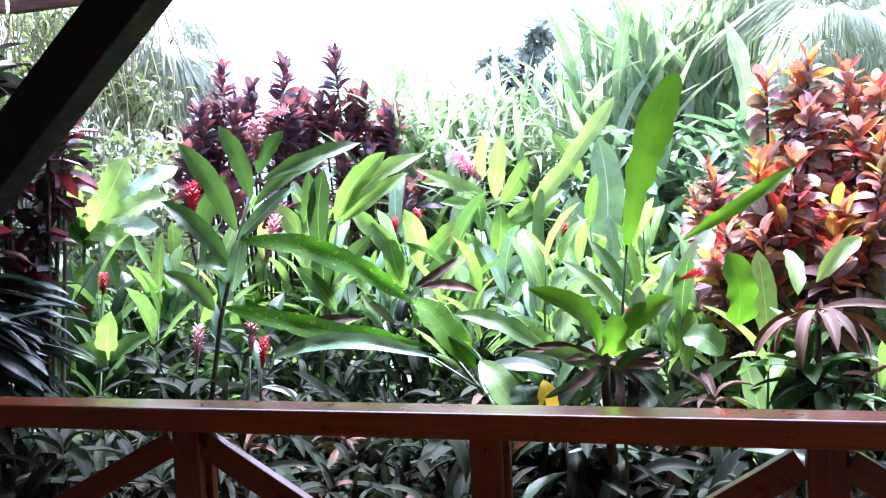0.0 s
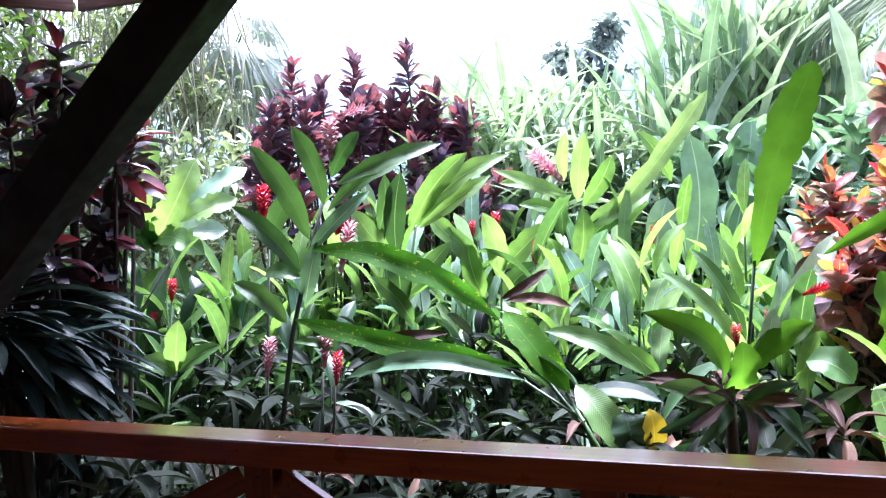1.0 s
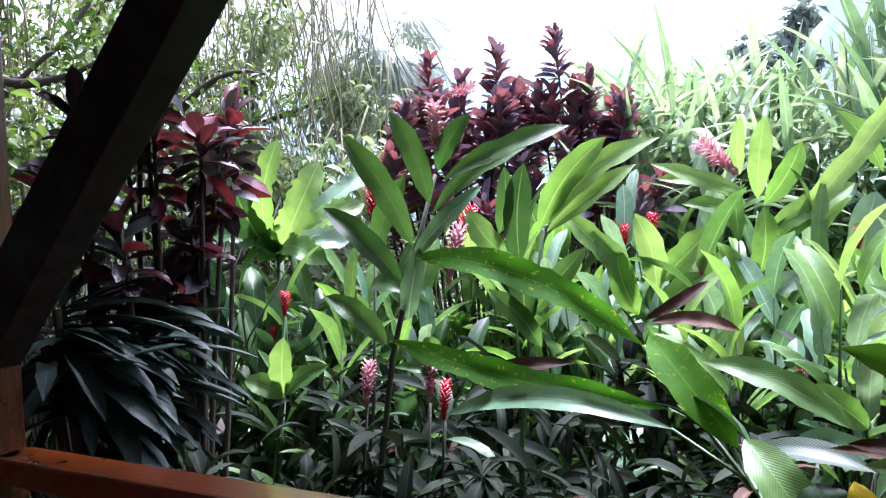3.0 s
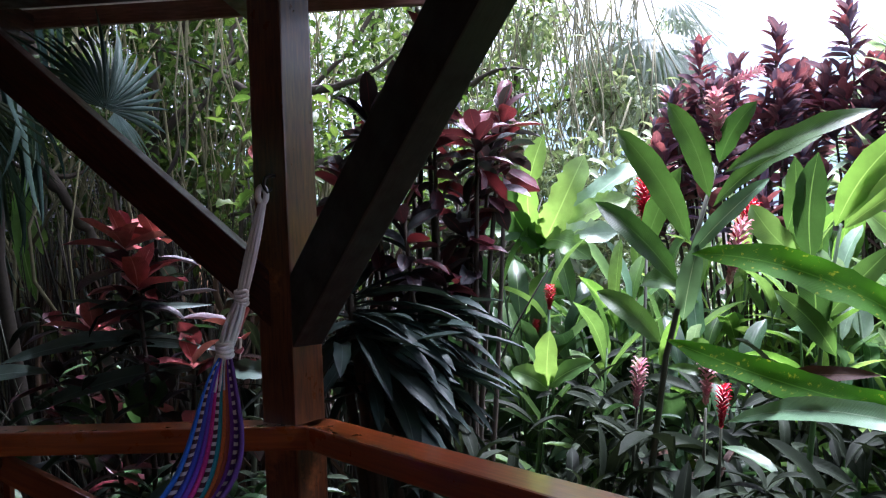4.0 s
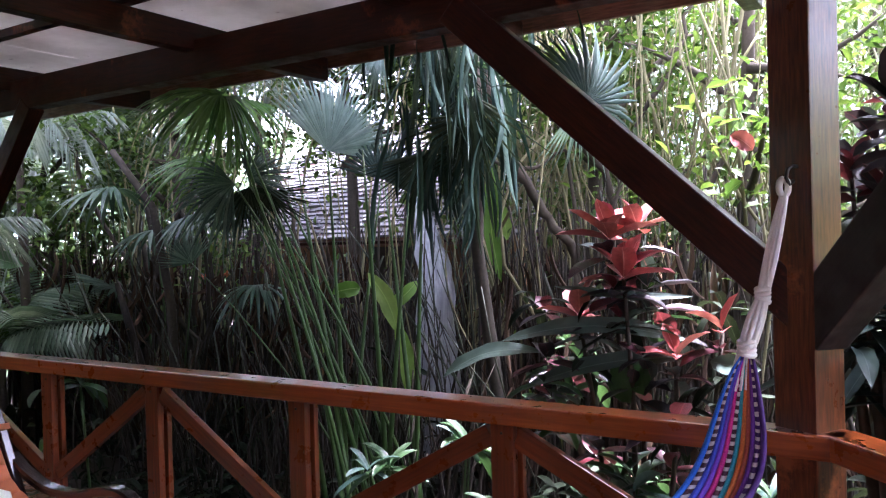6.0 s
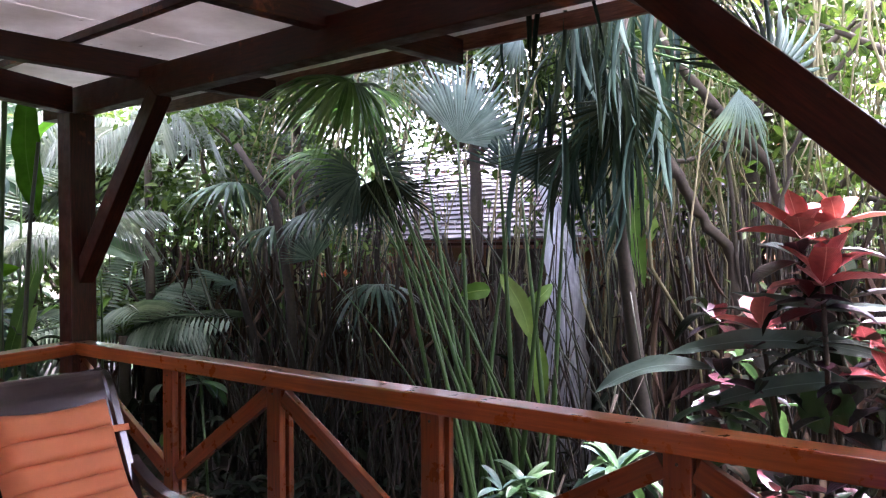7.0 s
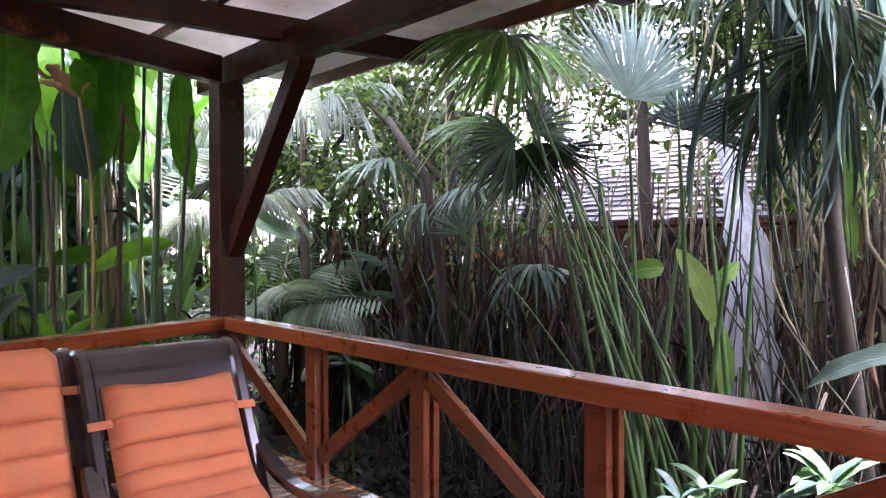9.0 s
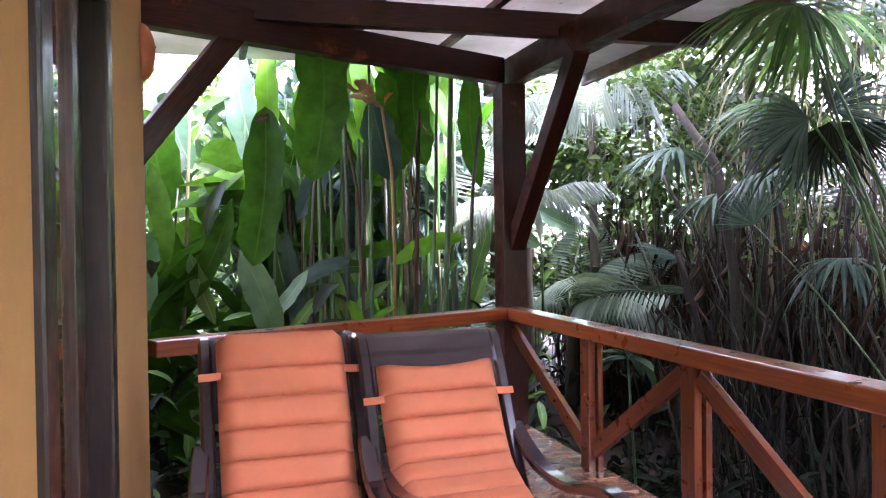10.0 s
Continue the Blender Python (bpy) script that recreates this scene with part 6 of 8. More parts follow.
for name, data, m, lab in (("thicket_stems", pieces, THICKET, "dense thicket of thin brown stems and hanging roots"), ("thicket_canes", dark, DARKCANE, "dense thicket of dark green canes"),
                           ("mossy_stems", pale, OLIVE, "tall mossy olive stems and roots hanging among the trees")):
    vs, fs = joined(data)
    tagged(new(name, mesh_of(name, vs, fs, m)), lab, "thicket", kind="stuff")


def wood_tree(x, y, height, spread, leaves, label, meshes, size, trunk=0.10, low=0.45, limbs=9, mat=None):
    """A tree with a leaning trunk, limbs, and a loose crown of single leaves."""
    tree = plant_at("tree", x, y, label, "tree")
    top = Vector((random.uniform(-0.4, 0.4), random.uniform(-0.3, 0.3), height))
    tube("trunk", bow((0, 0, 0), top, (random.uniform(-0.25, 0.25), random.uniform(-0.2, 0.2), 0), 8), [trunk * (1 - 0.09 * i) for i in range(8)], BARK, tree, 9)
    ends = []
    for k in range(limbs):
        v = low + (1 - low) * k / max(1, limbs - 1)
        a = k * 2.4 + random.uniform(-0.4, 0.4)
        p = top * v
        e = p + Vector((math.cos(a) * spread, math.sin(a) * spread, random.uniform(0.2, 0.9) * spread)) * random.uniform(0.6, 1.1)
        tube("limb", bow(p, e, (0, 0, random.uniform(-0.15, 0.2)), 6), [trunk * 0.4, trunk * 0.36, trunk * 0.3, trunk * 0.22, trunk * 0.15, trunk * 0.08], BARK, tree, 6)
        ends += [p.lerp(e, 0.45), p.lerp(e, 0.7), e, e]
    mats = []
    for k in range(leaves):
        c = random.choice(ends) + Vector((random.gauss(0, 0.3), random.gauss(0, 0.3), random.gauss(0, 0.22))) * spread * 0.55
        mats.append((random.randrange(len(meshes)), leaf_matrix(c, random.uniform(0, 360), random.uniform(-60, 35), size * random.uniform(0.6, 1.3), random.uniform(-40, 40))))
    crown = scatter("crown", meshes, mats, "", "")
    crown.parent = tree
    return tree


BUSH_LEAVES = leaf_kind("leaf", BUSH, 0.42, "lance", 3, 0.3, n=4, cols=2, wave=0)
FAR_LEAVES = leaf_kind("leaf", FARLEAF, 0.45, "lance", 3, 0.3, n=3, cols=2, wave=0)
random.seed(53)
for x, y, h, sp, n, size in ((-0.9, 2.6, 4.4, 1.2, 1100, 0.15), (-2.3, 3.4, 5.0, 1.5, 2400, 0.15), (-5.4, 3.9, 5.2, 1.6, 2400, 0.16), (-7.2, 3.2, 4.6, 1.4, 2200, 0.15),
                             (-9.5, 4.5, 5.5, 1.9, 2600, 0.17), (-11.5, -0.5, 4.5, 1.6, 700, 0.18), (0.3, 4.8, 4.6, 1.3, 600, 0.13),
                             (-3.9, 6.4, 6.0, 1.9, 2600, 0.18), (-1.2, 6.8, 6.0, 1.8, 1600, 0.16)):
    wood_tree(x, y, h, sp, int(n * 1.7), "tall mossy tree with thin limbs and loose small leaves", BUSH_LEAVES, size * 0.7, low=0.62 if x == -5.4 else 0.45)
for x, y, h in ((-10.8, 0.9, 4.2), (-12.0, 2.6, 4.6), (-9.2, 2.6, 3.8), (-12.5, -1.5, 4.2), (-11.2, -3.2, 4.0)):
    wood_tree(x, y, h, 1.3, 3600, "bushy tree with small dark leaves down to the ground", BUSH_LEAVES, 0.14, 0.08, 0.12, 14)
# unseen leaf layer added overhead to keep light off the side garden
mats = []
for k in range(3000):
    x, y = random.uniform(-8.5, -2.4), random.uniform(1.35, 8.0)
    z = 4.6 + 0.5 * noise.noise((x * 0.6, y * 0.6, 2.0)) + random.uniform(-0.3, 0.9) + 0.12 * y
    mats.append((random.randrange(3), leaf_matrix((x, y, z), random.uniform(0, 360), random.uniform(-50, 30), random.uniform(0.3, 0.5), random.uniform(-40, 40))))
for k in range(1900):
    x, y = random.uniform(-5.6, -2.3), random.uniform(1.35, 5.0)
    mats.append((random.randrange(3), leaf_matrix((x, y, 4.5 + random.uniform(0, 1.0)), random.uniform(0, 360), random.uniform(-50, 30), random.uniform(0.3, 0.5), random.uniform(-40, 40))))
for k in range(750):
    x, y = random.uniform(-9.5, -6.4), random.uniform(-3.6, 0.3)
    z = 4.9 + 0.5 * noise.noise((x * 0.6, y * 0.6, 2.0)) + random.uniform(-0.3, 0.9)
    mats.append((random.randrange(3), leaf_matrix((x, y, z), random.uniform(0, 360), random.uniform(-50, 30), random.uniform(0.3, 0.5), random.uniform(-40, 40))))
scatter("tree_canopy", BUSH_LEAVES, mats, "unseen leaf canopy added to shade the side garden", "canopy")
# dead strips and fronds caught in the thicket
mats = []
for k in range(2600):
    x, y = random.uniform(-10, 0.2), random.uniform(2.0, 4.2)
    if (x > -0.9 and y < 2.4) or in_gap(x, y):
        continue
    mats.append((random.randrange(4), leaf_matrix((x, y, random.uniform(-0.2, 1.6)), random.uniform(0, 360), random.uniform(-110, -40), random.uniform(0.25, 0.65), random.uniform(-60, 60), random.uniform(0.25, 0.6))))
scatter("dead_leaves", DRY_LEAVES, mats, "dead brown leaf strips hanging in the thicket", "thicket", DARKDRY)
# bushes low between the canes
mats = []
for k in range(1700):
    x, y = random.uniform(-11, -0.2), random.uniform(1.5, 4.6)
    if x > -0.9 and y < 1.4:
        continue
    z = ground_z(x, y) + abs(random.gauss(0, 0.5))
    mats.append((random.randrange(5), leaf_matrix((x, y, z), random.uniform(0, 360), random.uniform(-40, 45), random.uniform(0.12, 0.30), random.uniform(-40, 40))))
# more of the near-black leaves, laid along the rail to darken the soil
for k in range(1500):
    x, y = random.uniform(-6.5, -0.9), random.uniform(0.25, 1.6)
    z = ground_z(x, y) + 0.5 * random.random() ** 2
    mats.append((random.randrange(5), leaf_matrix((x, y, z), random.uniform(0, 360), random.uniform(-40, 45), random.uniform(0.12, 0.28), random.uniform(-40, 40))))
scatter("ground_cover", UNDER_LEAVES, mats, "low leaves under the thicket, shade in their colour", "ground cover")
mats = []
for k in range(9000):
    x, y = random.uniform(-11, 0.5), random.uniform(2.2, 5.0)
    z = random.uniform(-0.3, 4.2)
    if in_gap(x, y) or (before_roof(x, y) and 1.35 < z < 2.9 and k % 9):
        continue
    mats.append((random.randrange(3), leaf_matrix((x, y, z), random.uniform(0, 360), random.uniform(-60, 40), random.uniform(0.05, 0.11), random.uniform(-40, 40))))
for k in range(10500):
    x, y = random.uniform(-5.2, -1.7), random.uniform(3.5, 5.6)
    z = random.uniform(1.7, 4.6)
    if noise.noise((x * 1.1, y * 1.1, z * 1.1)) > -0.28 and (z > 2.9 or k % 9 == 0 or not before_roof(x, y)):
        mats.append((random.randrange(3), leaf_matrix((x, y, z), random.uniform(0, 360), random.uniform(-60, 40), random.uniform(0.09, 0.19), random.uniform(-40, 40))))
scatter("thicket_leaves", BUSH_LEAVES, mats, "small scattered leaves in the thicket", "thicket")

# twisted lianas and mossy limbs
random.seed(59)
for pts, r in (([(-2.57, 1.88, 2.63), (-2.54, 1.90, 2.32), (-2.42, 2.03, 2.13), (-2.22, 2.24, 2.10), (-2.06, 2.41, 2.14)], 0.018), ([(-2.53, 1.93, 2.88), (-2.44, 2.01, 2.43), (-2.32, 2.13, 2.03), (-2.17, 2.28, 1.73), (-2.02, 2.45, 1.35)], 0.05), ([(-2.40, 2.06, 2.96), (-2.16, 2.31, 2.55), (-2.03, 2.44, 2.32), (-1.83, 2.65, 1.94)], 0.042),
               ([(-1.2, 2.9, 3.4), (-1.35, 2.7, 2.8), (-1.6, 2.6, 2.35), (-1.75, 2.55, 1.7)], 0.02), ([(-0.3, 3.0, 3.2), (-0.75, 2.9, 2.7), (-1.0, 2.8, 2.1), (-1.3, 2.7, 1.5)], 0.022), ([(-5.6, 2.6, 2.9), (-5.2, 2.6, 2.3), (-4.95, 2.6, 1.6)], 0.022), ([(-7.4, 2.4, 1.6), (-6.6, 2.3, 1.1), (-5.8, 2.2, 0.5)], 0.025)):
    v = plant_at("liana", pts[-1][0] + 0.1, pts[-1][1] + 0.1, "twisted mossy liana between the trees", "liana")
    b = v.matrix_basis.translation
    line = [Vector(p) - b for p in pts]
    d0, d1 = line[0] - line[1], line[-1] - line[-2]
    line = [line[0] + d0 * 1.5 + Vector((0, 0, 0.6))] + line + [Vector((0, 0, max(0.3, line[-1].z * 0.5))), Vector((0, 0, 0))]
    n = 34
    curve = [p + Vector((random.gauss(0, 0.018), random.gauss(0, 0.018), random.gauss(0, 0.012))) for p in spline(line, n)]
    tube("stem", curve, [r * (1 - 0.3 * i / n) * random.uniform(0.75, 1.25) for i in range(n)], BARK, v, 8)

# a leaning trunk, cut off at the top
stump = plant_at("cut_trunk", -5.79, 1.80, "leaning dark tree trunk cut off at the top", "trunk")
o = stump.matrix_basis.translation
tube("bark", [Vector(p) - o for p in ((-6.38, 1.63, 2.51), (-5.98, 1.76, 1.96), (-5.80, 1.79, 1.06), (-5.79, 1.80, 0.49))] + [Vector((0, 0, 0))], [0.032, 0.036, 0.042, 0.046, 0.055], THICKET, stump, 9)

# two small orange rosettes deep in the thicket
for x, y, z in ((-6.48, 3.11, 1.22), (-6.71, 3.02, 1.20)):
    plant = plant_at("bromeliad", x, y, "small orange bromeliad on a thin stem in the thicket", "plant")
    top = z - plant.matrix_basis.translation.z
    tube("stem", [(0, 0, 0), (0.02, 0, top * 0.5), (0, 0, top)], [0.012, 0.010, 0.009], BARK, plant)
    rosette(plant, (0, 0, top), 9, 0.13, ORANGE_LEAVES, up=(5, 65))

# pale-leaved low clumps below the rail
for x, y, h in ((-2.2, 0.9, 0.55), (-2.75, 0.8, 0.35), (-0.9, 0.45, 0.6), (-5.3, 0.6, 0.75), (-1.6, 0.5, 0.3), (-0.4, 0.6, 0.55)):
    plant = plant_at("low_shrub", x, y, "low clump of pale grey-green pointed leaves", "shrub", "pale clumps")
    for q in range(3):
        top = Vector((random.uniform(-0.15, 0.15), random.uniform(-0.12, 0.12), h + 0.55))
        tube("stem", [(0, 0, 0), top * 0.6, top], [0.01, 0.008, 0.006], CANE, plant)
        rosette(plant, top, 7, 0.32, CLUMP_LEAVES if q == 0 else GINGER_DARK_LEAVES, up=(-25, 45))

# ---- heliconias behind the end rail ----
random.seed(61)
# the leaves that hang and stand nearest

hero = plant_at("heliconia_plant", -6.57, -1.27, "tall heliconia with huge green leaves, one withered flower", "plant")
TOWARDS = (0.93, -0.35, 0.12)      # the way most of the leaves face
for base, tip, width, kind, shape in (
        ((-6.45, -1.42, 3.02), (-6.45, -1.50, 1.83), 0.40, HELICONIA, "paddle"),
        ((-5.76, -1.99, 1.22), (-5.74, -1.90, 2.27), 0.27, HELICONIA, "paddle"),
        ((-6.68, -2.08, 1.72), (-6.74, -2.46, 0.88), 0.19, HELICONIA, "lance"),
        ((-6.60, -2.12, 1.86), (-6.66, -2.27, 1.40), 0.10, GINGER_DARK, "lance"),
        ((-6.81, -0.57, 2.92), (-6.79, -0.50, 2.00), 0.26, HELICONIA, "paddle"),
        ((-6.67, -0.12, 2.84), (-6.64, -0.07, 1.80), 0.20, HELICONIA, "lance"),
        ((-6.60, -2.66, 1.97), (-6.56, -2.54, 1.22), 0.17, HELICONIA, "lance"),
        ((-6.85, -0.80, 1.17), (-6.67, -0.20, 1.40), 0.15, BIGLEAF, "lance"),
        ((-6.84, -0.70, 1.34), (-6.93, -1.06, 1.27), 0.14, HELICONIA, "lance"),
        ((-8.10, -1.74, 2.05), (-8.18, -1.96, 3.25), 0.30, PALE, "paddle"),
        ((-7.15, -1.74, 2.20), (-7.18, -1.76, 2.98), 0.20, BIGLEAF, "lance"),
        ((-8.82, -2.38, 2.12), (-8.91, -2.62, 3.30), 0.30, PALE, "paddle"),
        ((-7.32, -0.93, 2.24), (-7.36, -0.99, 3.14), 0.20, BIGLEAF, "lance"),
        ((-7.44, -0.65, 1.50), (-7.46, -0.63, 2.60), 0.16, HELICONIA, "lance"),
        ((-7.10, -0.90, 2.60), (-7.12, -0.70, 1.88), 0.30, BLUELEAF, "lance"),
        ((-7.05, -1.55, 1.55), (-7.02, -1.25, 2.20), 0.22, BLUELEAF, "lance"),
        ((-6.95, -1.50, 1.25), (-6.92, -1.40, 1.95), 0.12, HELICONIA, "lance"),
        ((-7.67, -2.08, 1.18), (-7.75, -2.32, 1.82), 0.20, GINGER, "lance"),
        ((-7.48, -1.51, 0.73), (-7.55, -1.69, 1.51), 0.18, GINGER, "lance"),
        ((-6.70, -1.62, 1.02), (-6.68, -1.18, 1.22), 0.13, BLUELEAF, "lance"),
        ((-6.62, -1.88, 0.72), (-6.60, -1.52, 1.16), 0.11, PALE, "lance"),
        ((-6.52, -1.75, 0.60), (-6.48, -1.45, 0.98), 0.09, LIME, "lance"),
        ((-6.70, -2.22, 0.75), (-6.72, -2.40, 1.30), 0.14, GINGER, "lance"),
        ((-6.40, -2.05, 1.32), (-6.34, -1.80, 0.62), 0.24, GINGER_DARK, "lance"),
        ((-6.50, -1.12, 0.68), (-6.48, -1.22, 0.92), 0.09, BIGLEAF, "lance"),
        ((-6.50, -1.10, 0.68), (-6.47, -0.86, 0.86), 0.06, BIGLEAF, "lance")):
    blade(hero, base, tip, width, kind, 0.04, shape=shape, face=TOWARDS, n=22, torn=0.05)
blade(hero, (-5.735, -1.97, 2.17), (-5.73, -1.83, 2.20), 0.05, DRY, 0.02, face=TOWARDS, n=14, torn=0.3, label="withered brown leaf tip")
tube("stem", [Vector((-6.79, -1.32, -0.08)) - hero.location, Vector((-6.79, -1.30, 0.78)) - hero.location, Vector((-6.81, -1.30, 1.81)) - hero.location, Vector((-6.83, -1.32, 2.90)) - hero.location], [0.018, 0.016, 0.014, 0.013], CANE, hero)
tube("stem", [Vector((-6.75, -1.21, -0.08)) - hero.location, Vector((-6.75, -1.18, 0.78)) - hero.location, Vector((-6.77, -1.18, 1.81)) - hero.location, Vector((-6.79, -1.19, 2.90)) - hero.location], [0.020, 0.018, 0.016, 0.014], DARKCANE, hero)
tube("stem", [Vector((-6.69, -1.02, -0.08)) - hero.location, Vector((-6.70, -1.00, 0.78)) - hero.location, Vector((-6.71, -0.99, 1.80)) - hero.location, Vector((-6.73, -0.99, 2.85)) - hero.location], [0.018, 0.016, 0.014, 0.013], CANE, hero)
tube("stem", [Vector((-6.59, -0.68, -0.08)) - hero.location, Vector((-6.59, -0.66, 0.78)) - hero.location, Vector((-6.60, -0.63, 1.80)) - hero.location, Vector((-6.60, -0.61, 2.42)) - hero.location], [0.022, 0.020, 0.018, 0.015], TWIG, hero)
tube("stem", [Vector((-6.51, -0.44, -0.08)) - hero.location, Vector((-6.52, -0.43, 0.77)) - hero.location, Vector((-6.52, -0.39, 1.79)) - hero.location, Vector((-6.53, -0.35, 2.83)) - hero.location], [0.028, 0.025, 0.022, 0.020], CANE, hero)
tube("stem", [Vector((-6.71, -1.08, -0.08)) - hero.location, Vector((-6.72, -1.06, 0.78)) - hero.location, Vector((-6.75, -1.10, 1.80)) - hero.location, Vector((-6.77, -1.16, 2.17)) - hero.location], [0.018, 0.016, 0.014, 0.013], TWIG, hero)
tube("stem", [Vector((-6.81, -1.41, -0.08)) - hero.location, Vector((-6.82, -1.39, 0.78)) - hero.location, Vector((-6.83, -1.39, 1.81)) - hero.location, Vector((-6.86, -1.41, 2.95)) - hero.location], [0.025, 0.022, 0.020, 0.017], CANE, hero)
tube("stem", [Vector((-6.93, -1.78, -0.08)) - hero.location, Vector((-6.93, -1.76, 0.79)) - hero.location, Vector((-6.93, -1.72, 1.82)) - hero.location, Vector((-6.93, -1.69, 1.82)) - hero.location], [0.018, 0.016, 0.014, 0.013], CANE, hero)
tube("stem", [Vector((-6.46, -0.27, -0.09)) - hero.location, Vector((-6.47, -0.26, 0.77)) - hero.location, Vector((-6.47, -0.20, 1.79)) - hero.location, Vector((-6.46, -0.14, 2.37)) - hero.location], [0.020, 0.018, 0.016, 0.014], DARKCANE, hero)
tube("stem", [Vector((-6.55, -0.55, -0.08)) - hero.location, Vector((-6.55, -0.53, 0.78)) - hero.location, Vector((-6.56, -0.49, 1.79)) - hero.location, Vector((-6.56, -0.46, 2.84)) - hero.location], [0.018, 0.016, 0.014, 0.013], CANE, hero)
tube("stem", [Vector((-6.85, -1.52, -0.08)) - hero.location, Vector((-6.85, -1.49, 0.79)) - hero.location, Vector((-6.85, -1.43, 1.81)) - hero.location, Vector((-6.84, -1.39, 2.04)) - hero.location], [0.020, 0.018, 0.016, 0.014], DARKCANE, hero)
tube("stem", [Vector((-6.54, -0.86, 0.17)) - hero.location, Vector((-6.55, -0.84, 1.27)) - hero.location, Vector((-6.57, -0.85, 1.93)) - hero.location, Vector((-6.59, -0.92, 2.44)) - hero.location], [0.016, 0.014, 0.013, 0.011], OCHRE_STALK, hero)
blade(hero, (-6.59, -0.92, 2.44), (-6.67, -1.18, 2.53), 0.075, WITHERED, 0.05, face=(0.9, -0.3, 0.5), n=16, torn=0.35, label="withered pinkish-brown flower bract")
blade(hero, (-6.58, -0.90, 2.46), (-6.60, -0.82, 2.56), 0.06, ORANGE, 0.02, n=9, torn=0.2)
blade(hero, (-6.60, -0.97, 2.48), (-6.66, -1.12, 2.66), 0.11, WITHERED, 0.03, face=(0.9, -0.3, 0.2), n=16, torn=0.35)
blade(hero, (-6.63, -1.06, 2.56), (-6.68, -1.24, 2.72), 0.07, WITHERED, 0.03, n=14, torn=0.4)
blade(hero, (-6.60, -0.61, 2.40), (-6.57, -0.51, 2.22), 0.110, WITHERED, 0.02, n=14, torn=0.3)
blade(hero, (-6.61, -0.64, 2.20), (-6.61, -0.66, 1.71), 0.080, DRY, 0.02, n=18, torn=0.4)
rng = random.Random(77)
for k in range(9):
    z = 2.25 - 0.15 * k
    blade(hero, (-6.595, -0.64, z), (-6.57, -0.64 + rng.uniform(-0.05, 0.05), z - rng.uniform(0.16, 0.3)), rng.uniform(0.03, 0.055), DRY, 0.02, n=10, torn=0.4)
for k in range(14):
    v = random.uniform(-0.3, 1.35)
    p = C + T_DIR * (v * 2.9) + Vector((T_DIR.y, -T_DIR.x, 0)) * random.uniform(1.7, 3.6)
    plant = plant_at("heliconia_plant", p.x, p.y, "tall heliconia with green canes and huge leaves", "plant", "heliconias")
    for q in range(4):
        f = Vector((random.uniform(-0.25, 0.25), random.uniform(-0.25, 0.25), 0))
        h = random.uniform(1.9, 3.8)
        top = f + Vector((random.uniform(-0.25, 0.25), random.uniform(-0.25, 0.25), h))
        tube("cane", bow(f, top, (0.04, 0, 0), 5), [0.022, 0.020, 0.018, 0.015, 0.010], (CANE, DARKCANE, OLIVE)[q % 3], plant, 7)
        for w in range(3):
            put_leaf(HELI_LEAVES, plant, f.lerp(top, random.uniform(0.35, 1.0)), random.uniform(0, 360), random.choice([random.uniform(45, 85), random.uniform(-70, 20)]), random.uniform(0.7, 1.25), random.uniform(-30, 30), wide=random.uniform(0.9, 1.3))
for k in range(9):
    p = Vector((-6.9, -1.75, 0)).lerp(Vector((-6.5, -0.25, 0)), (k + 0.5) / 9) + Vector((-1, 0.25, 0)) * random.uniform(0.1, 1.3)
    plant = plant_at("heliconia_plant", p.x, p.y, "close heliconia canes, green and brown, with few leaves", "plant", "heliconia canes")
    for q in range(5):
        f = Vector((random.uniform(-0.2, 0.2), random.uniform(-0.16, 0.16), 0))
        top = f + Vector((random.uniform(-0.1, 0.1), random.gauss(0, 0.08), random.uniform(2.6, 3.9)))
        r = random.uniform(0.012, 0.024)
        tube("cane", bow(f, top, (0.03, random.uniform(-0.05, 0.05), 0), 6), [r * 1.15, r, r, r * 0.85, r * 0.7, r * 0.5], (CANE, DARKCANE, CANE, OLIVE, TWIG)[(q + k) % 5], plant, 7)
        put_leaf(HELI_LEAVES, plant, top, random.uniform(0, 360), random.uniform(50, 85), random.uniform(0.7, 1.1), random.uniform(-30, 30), wide=random.uniform(0.6, 0.9))
        blade(plant, Vector((p.x, p.y, plant.location.z)) + f.lerp(top, random.uniform(0.15, 0.6)), Vector((p.x, p.y, plant.location.z)) + f.lerp(top, random.uniform(0.25, 0.7)) + Vector((0.1, random.uniform(-0.4, 0.4), 0.1)), random.uniform(0.07, 0.14), random.choice((BLUELEAF, HELICONIA, GINGER, GINGER_DARK)), 0.05, face=TOWARDS)
mats = []
for k in range(900):
    p = Vector((-8.6, -2.0, 0)).lerp(Vector((-7.9, 0.2, 0)), random.random()) + Vector((-1, 0.25, 0)) * random.uniform(0, 1.2)
    mats.append((random.randrange(5), leaf_matrix((p.x, p.y, 0.3 + 2.9 * random.random()), random.uniform(0, 360), random.uniform(-60, 60), random.uniform(0.25, 0.6), random.uniform(-40, 40))))
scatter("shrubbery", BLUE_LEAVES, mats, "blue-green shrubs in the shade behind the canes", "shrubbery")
mats = []
for k in range(2900):
    v = random.uniform(-0.8, 2.0)
    p = C + T_DIR * (v * 2.9) + Vector((T_DIR.y, -T_DIR.x, 0)) * random.uniform(3.0, 5.5)
    mats.append((random.randrange(5), leaf_matrix((p.x, p.y, ground_z(p.x, p.y) + 3.6 * random.random() ** 1.2), random.uniform(0, 360), random.uniform(-60, 60), random.uniform(0.25, 0.6), random.uniform(-40, 40))))
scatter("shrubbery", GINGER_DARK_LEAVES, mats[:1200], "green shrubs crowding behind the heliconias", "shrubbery")
